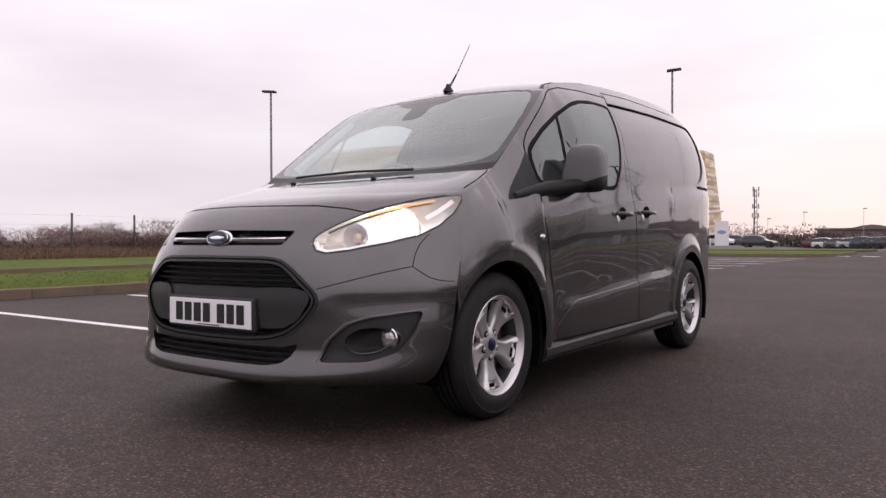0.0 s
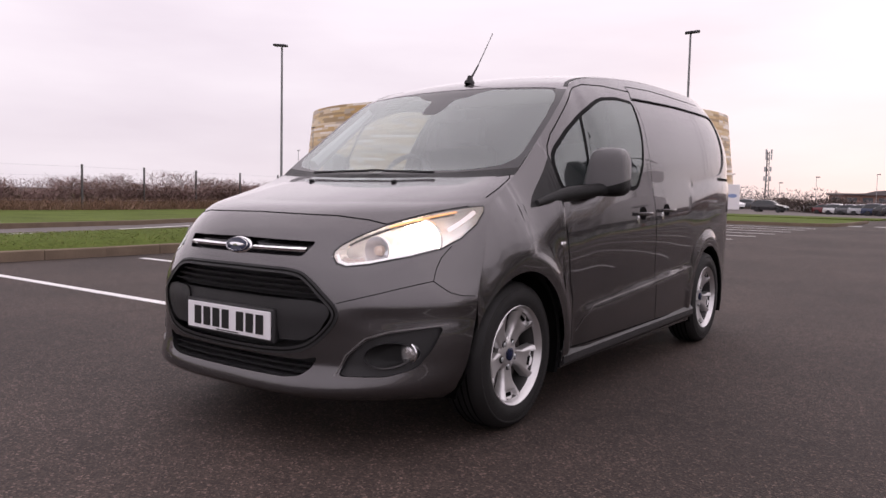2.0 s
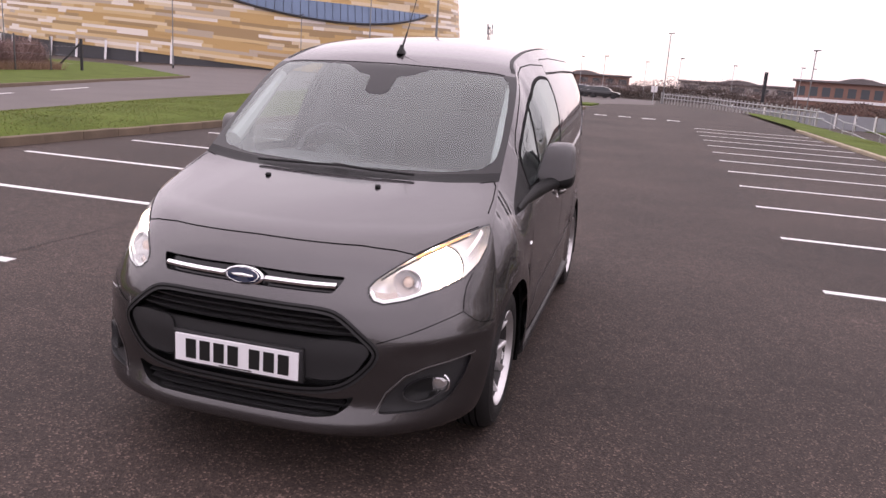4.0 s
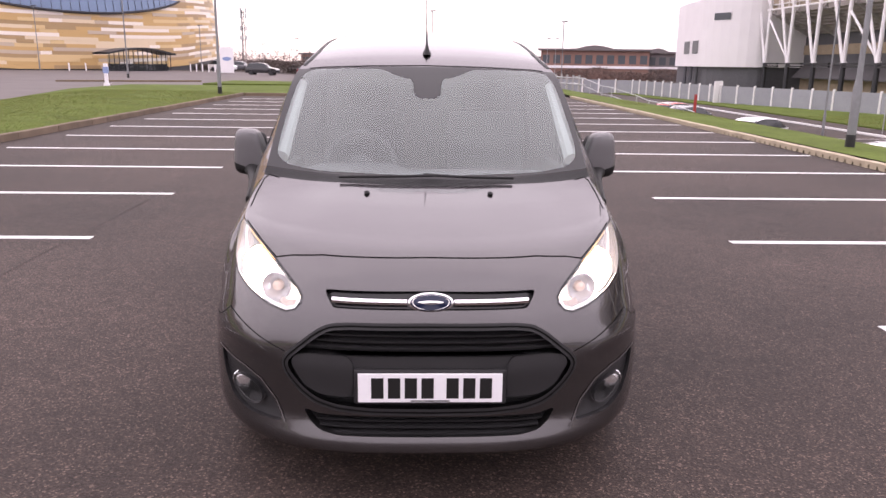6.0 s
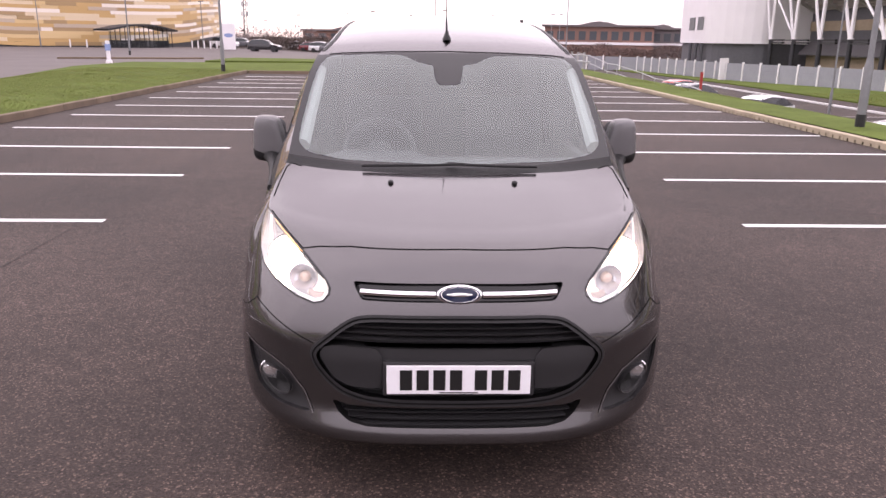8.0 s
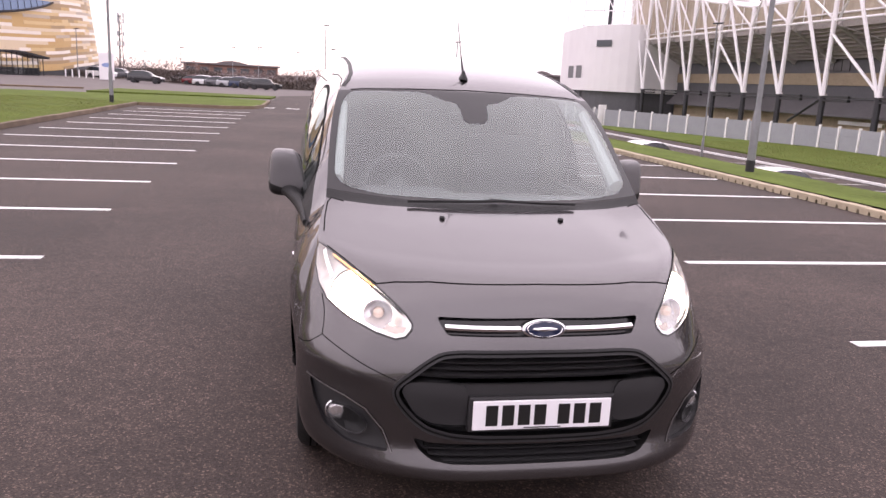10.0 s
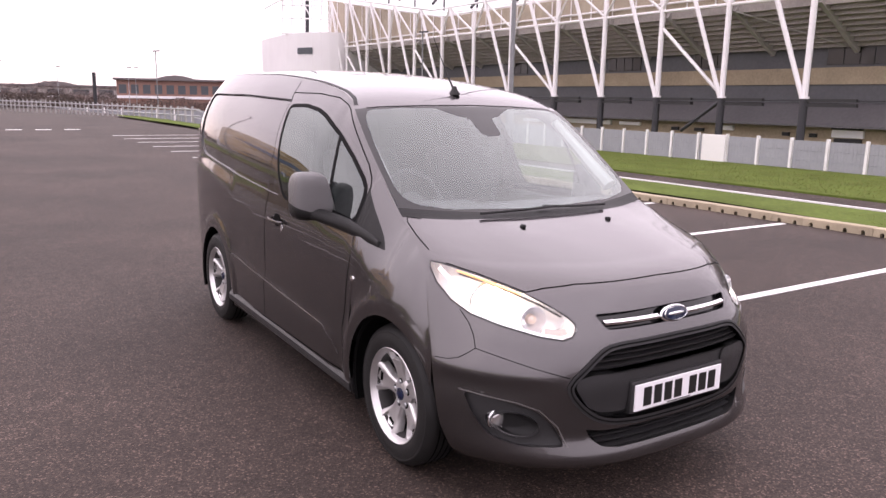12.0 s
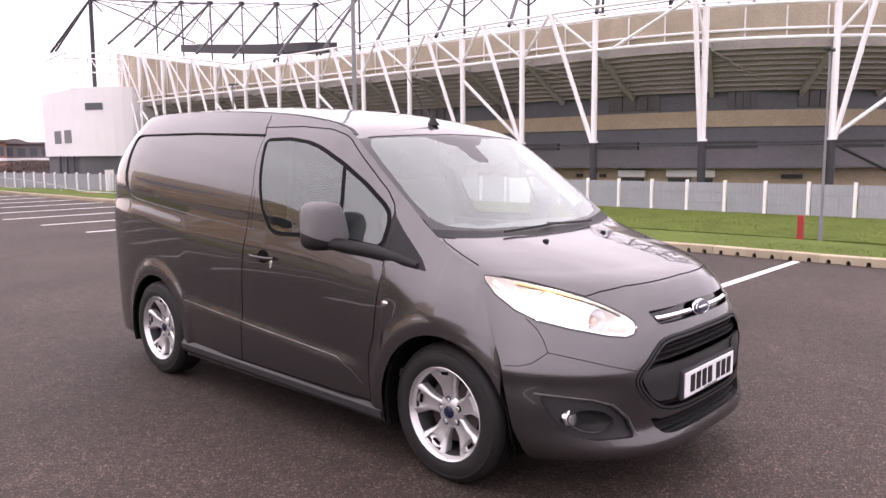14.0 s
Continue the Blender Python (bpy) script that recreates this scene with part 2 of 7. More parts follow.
# verge between the bays and the road, and the land past the road
VERGE = [(-8.20, -40), (-8.20, 33.2), (-4.2, 33.2), (-3.2, 34.0), (-2.85, 36.0), (-2.85, 43.0), (-6.5, 45.0), (-17.2, 43.5), (-17.4, 36), (-15.2, 26), (-13.6, 16.3), (-11.5, 8.5), (-10.8, 5.5), (-9.0, -12), (-8.7, -40)]
plate("grass_verge", VERGE, -0.05, 0.13, GRASS, "short green grass verge behind the kerb", "grass")
verge_edge = spline([(-40, -8.7), (-12, -9.0), (5.5, -10.8), (8.5, -11.5), (16.3, -13.6), (26, -15.2), (34, -16.9)])


def verge_rise(x, y):
    """The low crown of the verge."""
    w = (x + 8.2) / (verge_edge(y) + 8.2)
    return (0.10 + 0.09 * min(max((15.0 - y) / 8.0, 0.0), 1.0)) * math.sin(math.pi * w) ** 0.7 if 0 < w < 1 else 0.0


def verge_crown():
    bm = bmesh.new()
    rnd = random.Random(9)
    rows = []
    for y in np.arange(-14, 33.2, 0.8):
        e = verge_edge(y)
        rows.append([bm.verts.new((-8.21 + (e + 8.2) * k / 8, y, 0.115 + verge_rise(-8.2 + (e + 8.2) * k / 8, y) + (rnd.uniform(-0.012, 0.018) if 0 < k < 8 else 0))) for k in range(9)])
    for a, b in zip(rows, rows[1:]):
        for i in range(8):
            bm.faces.new((a[i], a[i + 1], b[i + 1], b[i]))
    bmesh.ops.recalc_face_normals(bm, faces=bm.faces[:])
    tagged(link("verge_crown", bm, GRASS, smooth=True), "uneven green turf crown of the verge", "grass", kind="structure")


verge_crown()
ROAD_GREY = material("worn_pale_asphalt", (0.118, 0.102, 0.097), 0.78, vary=0.22, scale=0.35, fine=40, bump=0.3, spec=0.3)


def road():
    """The worn road past the verge and the paving in front of the arena."""
    right = spline([(-40, -8.8), (-12, -9.1), (5.5, -10.9), (8.5, -11.6), (16.3, -13.7), (26, -15.3), (36, -17.5), (43, -17.2), (45.4, -6.4), (47, -2.7), (58, -2.7), (70, 1.0), (110, 1.0)])
    left = spline([(-40, -13.2), (-10, -14.6), (9.4, -17.0), (15.5, -19.4), (27.8, -24.1), (42, -29.0), (62, -50), (80, -56), (110, -56)])
    bm = bmesh.new()
    rows = []
    for y in [-40, -26, -18, -12, -8, -4, 0, 3, 5.5, 8.5, 12, 16.3, 21, 26, 31, 36, 40, 43, 44, 45.4, 47, 52, 56, 60, 70, 80, 90, 100, 110]:
        a, b = left(y), right(y)
        rows.append([bm.verts.new((a + (b - a) * k / 24, y, ground_height(a + (b - a) * k / 24, y) + 0.016)) for k in range(25)])
    for p, q in zip(rows, rows[1:]):
        for i in range(24):
            bm.faces.new((p[i], p[i + 1], q[i + 1], q[i]))
    tagged(link("road", bm, ROAD_GREY, smooth=True), "worn pale grey asphalt road past the verge", "road", kind="structure")


road()
plate("roadside_grass", [(-400, -200), (-13.2, -40), (-14.6, -10), (-17.0, 9.4), (-19.4, 15.5), (-24.1, 27.8), (-29, 42), (-50, 62), (-400, 95)],
      -0.05, 0.10, GRASS, "rough green grass beside the road", "grass")
plate("far_grass", [(31.5, -60), (31.5, 75), (27, 120), (60, 120), (60, -60)], LOW - 0.05, LOW + 0.1, GRASS, "green grass strip below the fence", "grass")


def grass_bank():
    bm = bmesh.new()
    xs = [7.71, 8.6, 9.4, 10.2, 10.8, 11.5, 12.5, 13.5, 14.2, 15]
    ys = list(np.arange(-40, 62, 3.0))
    rnd = random.Random(4)
    grid = [[bm.verts.new((x, y, ground_height(x) + 0.11 + rnd.uniform(-0.02, 0.03))) for y in ys] for x in xs]
    for i in range(len(xs) - 1):
        for j in range(len(ys) - 1):
            bm.faces.new((grid[i][j], grid[i + 1][j], grid[i + 1][j + 1], grid[i][j + 1]))
    tagged(link("grass_bank", bm, GRASS, smooth=True), "green grass bank that falls to the lower car park", "grass", kind="structure")


grass_bank()

JOINT = material("tar_joint", (0.016, 0.013, 0.012), 0.8, vary=0.4, scale=2)
for x0, y0, x1, y1 in ((-3.26, -8, -3.18, 32), (2.86, 8, 2.90, 32)):
    bm = bmesh.new()
    rnd = random.Random(7)
    rows = []
    for k in range(60):
        f = k / 59
        x, y, w = x0 + (x1 - x0) * f + rnd.uniform(-0.012, 0.012), y0 + (y1 - y0) * f, rnd.uniform(0.003, 0.010)
        rows.append((bm.verts.new((x - w, y, 0.003)), bm.verts.new((x + w, y, 0.003))))
    for a, b in zip(rows, rows[1:]):
        bm.faces.new((a[0], a[1], b[1], b[0]))
    tagged(link("asphalt_joint", bm, JOINT), "thin dark joint between strips of asphalt", "joint", kind="structure")


# ---------- far buildings ----------
def velodrome():
    hall = empty("arena")
    az = radians(30.45)
    fwd, side = Vector((-math.sin(az), math.cos(az), 0)), Vector((math.cos(az), math.sin(az), 0))
    centre = Vector((2.2, -3.1, 0)) + fwd * 145
    A, B = 38.2, 30.0
    low = spline([(-1.9, 3.4), (-1.4, 3.2), (-0.7, 2.0), (-0.36, 1.4), (0, 0.5), (0.15, 0.15), (0.45, 0.2), (0.8, 0.7), (0.95, 1.3), (1.4, 2.1), (1.9, 2.4)])

    def at(th, z):
        k = 1.045 - 0.045 * z / 15.0
        return centre + side * (A * k * math.sin(th)) - fwd * (B * k * math.cos(th)) + Vector((0, 0, z))

    rnd = random.Random(8)
    bm = bmesh.new()
    n = 90
    rows = [[bm.verts.new(at(2 * math.pi * i / n, z) * 1.0) for i in range(n)] for z in (0.0, 15.2)]
    for i in range(n):
        j = (i + 1) % n
        bm.faces.new((rows[0][i], rows[0][j], rows[1][j], rows[1][i]))
    bm.faces.new(rows[1])
    part("wall", bm, material("arena_dark_base", (0.05, 0.05, 0.055), 0.6), hall)
    for th in np.linspace(-1.2, -0.25, 9):
        bm = bmesh.new()
        tube(bm, at(th, 0) - fwd * 0.5, at(th, 2.6) - fwd * 0.5, 0.16, seg=6)
        part("pillar", bm, WHITE_STEEL, hall)
    bm = bmesh.new()
    rows = 34
    for r in range(rows):
        th = -1.9 + rnd.uniform(0, 0.1)
        while th < 1.9:
            w = rnd.choice((0.05, 0.09, 0.15, 0.24)) * rnd.uniform(0.7, 1.3)
            k = max(1, int(w / 0.05))
            out = rnd.uniform(0.10, 0.2)
            # the strips follow the rising lower edge
            z = [[low(th + w * i / k) + (15.75 - low(th + w * i / k)) * q / rows for i in range(k + 1)] for q in (r, r + 1)]
            lo = [bm.verts.new(at(th + w * i / k, z[0][i]) - fwd * out) for i in range(k + 1)]
            hi = [bm.verts.new(at(th + w * i / k, z[1][i]) - fwd * out) for i in range(k + 1)]
            for i in range(k):
                bm.faces.new((lo[i], lo[i + 1], hi[i + 1], hi[i]))
            th += w
    m = bpy.data.materials.new("arena_cladding")
    m.use_nodes = True
    nn, ll = m.node_tree.nodes, m.node_tree.links
    b = nn["Principled BSDF"]
    b.inputs["Roughness"].default_value, b.inputs["Metallic"].default_value = 0.45, 0.2
    ge, ra = nn.new("ShaderNodeNewGeometry"), nn.new("ShaderNodeValToRGB")
    ra.color_ramp.interpolation = "CONSTANT"
    cols = [(0.0, (0.52, 0.34, 0.14)), (0.22, (0.62, 0.45, 0.23)), (0.42, (0.37, 0.25, 0.125)), (0.58, (0.78, 0.70, 0.62)), (0.73, (0.67, 0.54, 0.37)), (0.88, (0.47, 0.38, 0.29))]
    while len(ra.color_ramp.elements) < len(cols):
        ra.color_ramp.elements.new(0.5)
    for e, (p, c) in zip(ra.color_ramp.elements, cols):
        e.position, e.color = p, (*c, 1)
    ll.new(ge.outputs["Random Per Island"], ra.inputs["Fac"])
    ll.new(ra.outputs["Color"], b.inputs["Base Color"])
    cl = part("cladding", bm, m, hall, "gold, ochre and white metal strip panels")
    cl["kind"] = "stuff"
    # crescent of blue glazing
    bm = bmesh.new()
    k = 30
    up, dn = [], []
    for i in range(k + 1):
        f = i / k
        th = -0.116 + 0.94 * f
        up.append(bm.verts.new(at(th, 10.15) - fwd * 0.45))
        dn.append(bm.verts.new(at(th, 10.1 - 2.6 * math.sin(math.pi * f) ** 0.8) - fwd * 0.45))
    for i in range(k):
        bm.faces.new((dn[i], dn[i + 1], up[i + 1], up[i]))
    part("glazing", bm, material("blue_glazing", (0.16, 0.22, 0.33), 0.2, 0.3, vary=0.2, scale=0.3), hall, "crescent of blue glazing")
    bm = bmesh.new()
    for i in range(k):
        tube(bm, dn_at(at, fwd, i / k), dn_at(at, fwd, (i + 1) / k), 0.16, seg=5)
    part("glazing_frame", bm, DARK_STEEL, hall)
    for i in range(2, k - 1):
        bm = bmesh.new()
        tube(bm, dn_at(at, fwd, i / k), at(-0.116 + 0.94 * i / k, 10.15) - fwd * 0.5, 0.035, seg=4)
        part("glazing_seam", bm, DARK_STEEL, hall)
    tagged(hall, "curved arena clad in gold, ochre and white strips", "building")
    # entrance pavilion
    pav = empty("entrance_pavilion")
    c = Vector((-36.3, 100.4, 0))
    s, f = Vector((0.72, 0.69, 0)).normalized(), Vector((-0.69, 0.72, 0)).normalized()
    bm = bmesh.new()
    pts = []
    for i in range(21):
        u = -4.6 + 9.2 * i / 20
        zz = 2.1 + 0.7 * max(0, math.cos(u / 3.0)) ** 1.2
        pts.append([bm.verts.new(c + s * u + f * v + Vector((0, 0, zz + d))) for v, d in ((-0.8, 0), (-0.8, 0.22), (4, 0.22), (4, 0))])
    for a, b in zip(pts, pts[1:]):
        for i in range(4):
            j = (i + 1) % 4
            bm.faces.new((a[i], b[i], b[j], a[j]))
    part("roof", bm, DARK_STEEL, pav)
    for u in np.linspace(-4.1, 4.1, 14):
        bm = bmesh.new()
        zz = 2.1 + 0.7 * max(0, math.cos(u / 3.0)) ** 1.2
        tube(bm, c + s * u, c + s * u + Vector((0, 0, zz)), 0.055, seg=6)
        part("post", bm, DARK_STEEL, pav)
    bm = bmesh.new()
    q = [bm.verts.new(c + s * u + f * 0.6 + Vector((0, 0, zz))) for u, zz in ((-4.1, 0), (4.1, 0), (4.1, 2.05), (-4.1, 2.05))]
    bm.faces.new(q)
    part("glass_front", bm, clear_glass("pavilion_glass", (0.72, 0.76, 0.78), 0.0, 0.10, 0.7), pav)
    bm = bmesh.new()
    q = [bm.verts.new(c + s * u + f * v + Vector((0, 0, zz))) for u, v, zz in ((-4.0, 0.75, 0), (4.0, 0.75, 0), (4.0, 0.75, 0.95), (-4.0, 0.75, 0.95))]
    bm.faces.new(q)
    part("lower_panel", bm, DARK_STEEL, pav)
    tagged(pav, "low dark glazed entrance pavilion with a curved roof", "building")


def dn_at(at, fwd, f):
    return at(-0.116 + 0.94 * f, 10.1 - 2.6 * math.sin(math.pi * f) ** 0.8) - fwd * 0.5


velodrome()


BEND, TURN = 30.3, 25.1  # where the stand leaves its straight line, and the radius of its bend


def stand_at(s, d, z):
    """A point s metres along the stand, d metres behind its columns."""
    X = 50.0
    if s >= BEND:
        return Vector((X + d, s, z))
    a = (BEND - s) / TURN
    return Vector((X + TURN - (TURN - d) * math.cos(a), BEND - (TURN - d) * math.sin(a), z))


def stand_rise(s):
    """The roof line climbs towards the far end."""
    return 0.15 * max(0.0, s - 80.0)


def beam(bm, a, b, w, h):
    """A square bar from a to b."""
    d = b - a
    box(bm, -w / 2, w / 2, -h / 2, h / 2, 0, d.length, m=Matrix.Translation(a) @ d.to_track_quat("Z", "Y").to_matrix().to_4x4())


def stadium():
    st = empty("stadium_stand")
    concrete = material("stand_concrete", (0.36, 0.325, 0.31), 0.8, vary=0.2, scale=0.4, fine=5)
    dark = material("stand_dark_cladding", (0.085, 0.085, 0.095), 0.6, vary=0.2, scale=0.3, fine=4)
    canopy = material("stand_dark_canopy", (0.105, 0.10, 0.105), 0.55, vary=0.2, scale=0.3, fine=4)
    beige = material("stand_beige_band", (0.34, 0.27, 0.19), 0.8, vary=0.25, scale=0.4, fine=6)
    rib = material("ribbed_beige_sheet", (0.40, 0.34, 0.26), 0.6, vary=0.25, scale=0.5, fine=9)
    pale = material("bracket_grey_paint", (0.40, 0.375, 0.365), 0.6, vary=0.1)
    glass = material("stand_dark_window", (0.035, 0.03, 0.028), 0.25)
    s0, s1 = -9.0, 108.0
    along = [float(v) for v in np.arange(s0, BEND, 2.2)] + [BEND, 50.0, 80.0, 94.0, s1]

    def run(prof):
        """A closed profile of (depth, height) drawn along the stand; a third number is its share of the climb of the roof line."""
        bm = bmesh.new()
        rings = [[bm.verts.new(stand_at(s, p[0], p[1] + (p[2] * stand_rise(s) if len(p) > 2 else 0))) for p in prof] for s in along]
        for r, q in zip(rings, rings[1:]):
            for i in range(len(prof)):
                j = (i + 1) % len(prof)
                bm.faces.new((r[i], q[i], q[j], r[j]))
        bm.faces.new(rings[0])
        bm.faces.new(rings[-1][::-1])
        bmesh.ops.recalc_face_normals(bm, faces=bm.faces[:])
        return bm

    def pipe(d, z, r, climb=0.0):
        bm = bmesh.new()
        for a, b in zip(along, along[1:]):
            tube(bm, stand_at(a, d, z + climb * stand_rise(a)), stand_at(b, d, z + climb * stand_rise(b)), r, seg=8)
        return bm

    part("plinth", run([(5.9, LOW), (5.9, 0.1), (8, 0.1), (8, LOW)]), beige, st)
    part("canopy", run([(4.6, 0.15), (4.6, 0.32), (6.2, 2.0), (8, 2.0), (8, 0.15)]), canopy, st, "sloping dark sheet canopy")
    part("lower_wall", run([(6.1, 2.0), (6.1, 3.45), (8, 3.45), (8, 2.0)]), dark, st)
    part("band", run([(5.95, 3.45), (5.95, 4.75), (8, 4.75), (8, 3.45)]), beige, st, "beige concrete band")
    part("upper_wall", run([(6.1, 4.75), (6.1, 6.7), (8, 6.7), (8, 4.75)]), dark, st)
    # stepped underside of the seating
    n = 9
    prof = []
    for i in range(n):
        da, za = 6.2 - 5.4 * i / n, 6.25 + 2.95 * i / n
        prof += [(da, za), (da - 5.4 / n - 0.10, za)]
    part("seating_steps", run(prof + [(0.7, 9.5), (1.3, 9.8), (7.0, 6.9)]), concrete, st, "stepped concrete underside of the seating")
    # ribbed sheet at the top
    bm = bmesh.new()
    vs = []
    for i, s in enumerate(np.arange(s0, s1 + 8, 0.55)):
        vs.append([bm.verts.new(stand_at(s, 0.75 + (0.05 if i % 2 else 0), z)) for z in (9.4, 11.9 + stand_rise(s))])
    for a, b in zip(vs, vs[1:]):
        bm.faces.new((a[0], b[0], b[1], a[1]))
    part("ribbed_sheet", bm, rib, st, "ribbed beige sheet below the roof")
    for z, r, d, climb in ((9.5, 0.13, 0.0, 0), (10.2, 0.10, 0.5, 0), (11.9, 0.13, 0.0, 1), (12.55, 0.11, -1.2, 1), (12.4, 0.08, 1.2, 1)):
        part("rail", pipe(d, z, r, climb), WHITE_STEEL, st)
    part("black_rail", pipe(0.1, 2.14, 0.06), DARK_STEEL, st)
    for s in np.arange(s0 + 2.0, s1 + 6, 2.9):
        bm = bmesh.new()
        beam(bm, stand_at(s, 0.69, 9.6), stand_at(s, 0.69, 11.8 + stand_rise(s)), 0.09, 0.09)
        part("sheet_rib", bm, WHITE_STEEL, st)
    for sa, w in ((8.5, 4.6), (27.0, 5.6), (42.0, 3.5), (52.0, 4.5), (70.0, 5.0), (17.0, 3.0)):
        for i in range(4):
            bm = bmesh.new()
            beam(bm, stand_at(sa + w * i / 4 + 0.05, 6.05, 5.65), stand_at(sa + w * (i + 1) / 4 - 0.05, 6.05, 5.65), 0.12, 1.4)
            part("dark_window", bm, glass, st)
    rows = [-4.4, 4.3, 12.95, 21.8, 30.35, 37.5, 44.25, 51.15, 57.9, 65.5, 72.7, 79.6, 86.4, 93.3, 100.2, 107.0]
    lean = {-4.4: -3.0, 4.3: -3.0, 12.95: -2.1, 21.8: 0.7}
    foot_braces = {12.95: -5.5, 37.5: 3.8, 65.5: 5.0}
    for k, s in enumerate(rows):
        up, off = stand_rise(s), lean.get(s, 3.5)
        apex = stand_at(s + off, -1.2, 12.6 + stand_rise(s + off))
        bm = bmesh.new()
        tube(bm, stand_at(s, 0, 2.35), stand_at(s, 0, 12.0 + up), 0.24, 0.24, 10)
        part("column", bm, WHITE_STEEL, st)
        bm = bmesh.new()
        tube(bm, stand_at(s, 0, LOW), stand_at(s, 0, 2.35), 0.30, 0.30, 10)
        part("column_foot", bm, DARK_STEEL, st)
        bm = bmesh.new()
        lathe(bm, [(0.0, 2.25), (0.36, 2.25), (0.36, 2.42), (0.0, 2.42)], 10, Matrix.Translation(stand_at(s, 0, 0)))
        part("base_plate", bm, WHITE_STEEL, st)
        for z in (1.80, 2.14):
            bm = bmesh.new()
            beam(bm, stand_at(s, 0.02, z), stand_at(s - 3.8, 0.02, z), 0.34, 0.22)
            part("foot_beam", bm, BLACK, st)
        if s in foot_braces:
            bm = bmesh.new()
            tube(bm, stand_at(s, -0.05, 2.05), stand_at(s + foot_braces[s], -0.05, LOW + 1.9), 0.14, seg=6)
            part("foot_brace", bm, DARK_STEEL, st)
        bm = bmesh.new()
        tube(bm, stand_at(s + 0.15 * (1 if off > 0 else -1), -0.1, 2.4), apex, 0.19)
        part("raking_strut", bm, WHITE_STEEL, st)
        for s2 in (s, s + 7.0 * (1 if off > 0 else -1)):
            bm = bmesh.new()
            tube(bm, apex, stand_at(s2, 0, 9.5), 0.12, seg=6)
            part("brace", bm, WHITE_STEEL, st)
        # long braces back to the foot of the next column, in every third bay, and at the bend
        if k % 3 == 2 and k + 1 < len(rows) and s > 25 or s == 12.95:
            bm = bmesh.new()
            tube(bm, stand_at(rows[k + (1 if s > 25 else -1)], 0, 8.2), stand_at(s, 0, 2.45), 0.15, seg=6)
            part("long_brace", bm, WHITE_STEEL, st)
        bm = bmesh.new()
        beam(bm, stand_at(s - 0.2, 0.4, 9.2), stand_at(s - 0.2, 6.0, 6.0), 0.34, 0.5)
        part("bracket", bm, pale, st)
        if k % 2:
            bm = bmesh.new()
            tube(bm, stand_at(s, 0.2, 9.1), stand_at(s - 6.6, 5.6, 6.3), 0.07, seg=5)
            part("soffit_tie", bm, pale, st)
    # dark roof lattice over the stand
    for s in [-4.0, 2.0, 8.0, 14.0, 20.0, 26.0, 32.0] + [39.3 + 9.3 * i for i in range(11)]:
        peak = 22.45 + 0.145 * max(0.0, s - 85)
        eave = 13.2 + stand_rise(s - 6.5)
        bm = bmesh.new()
        a, b = stand_at(s, 16, eave), stand_at(s, 16, peak)
        tube(bm, a, b, 0.15, seg=6)
        tube(bm, b, stand_at(s - 6.6, 4, eave), 0.19, seg=6)
        tube(bm, b, stand_at(s + 9.3, 16, peak - 5.0), 0.09, seg=6)
        tube(bm, stand_at(s, 16, peak - 5.0), stand_at(s + 9.3, 16, peak + 1.0), 0.09, seg=6)
        tube(bm, b, stand_at(s - 15.5, 6, eave), 0.07, seg=6)
        tube(bm, b, stand_at(s - 9.3, 4, peak - 3.4), 0.06, seg=5)
        part("roof_truss", bm, DARK_STEEL, st, "black steel roof truss")
        bm = bmesh.new()
        box(bm, -0.35, 0.35, -0.35, 0.35, -0.3, 0.3, 0.05, Matrix.Translation(b))
        part("truss_node", bm, DARK_STEEL, st)
        for z, r in ((peak, 0.08), (peak - 3.4, 0.05), (eave + 2.5, 0.05)):
            bm = bmesh.new()
            tube(bm, stand_at(s, 16, z), stand_at(s + 9.3, 16, z + (1.35 if s > 84 else 0.0)), r, seg=4)
            part("tie_bar", bm, DARK_STEEL, st)
    bm = bmesh.new()
    ring = [[bm.verts.new((60 + dx, y, z + dz)) for dx, dz in ((0, 0), (0, 1.15), (5, 1.6), (5, 0.2))] for y, z in ((80, 15.1), (90, 15.8), (100, 16.8), (113, 18.1))]
    for r, q in zip(ring, ring[1:]):
        for i in range(4):
            bm.faces.new((r[i], r[(i + 1) % 4], q[(i + 1) % 4], q[i]))
    bm.faces.new(ring[0])
    bm.faces.new(ring[-1])
    bmesh.ops.recalc_face_normals(bm, faces=bm.faces[:])
    part("roof_edge", bm, DARK_STEEL, st, "dark roof edge")
    # end mast of the roof, with its stays
    bm = bmesh.new()
    top = Vector((50.0, 122.2, 26.2))
    tube(bm, (50.0, 122.6, 11.5), top, 0.34, seg=8)
    for p, r in (((47.0, 131.5, 18.6), 0.20), ((46.0, 127.0, 18.2), 0.16), ((50.6, 119.5, 24.0), 0.10), ((62, 112, 19.6), 0.12), ((58, 104, 22.0), 0.08), ((66, 113.6, 26.4), 0.10)):
        tube(bm, top, p, r, seg=6)
    part("end_mast", bm, DARK_STEEL, st, "black steel end mast with stays")
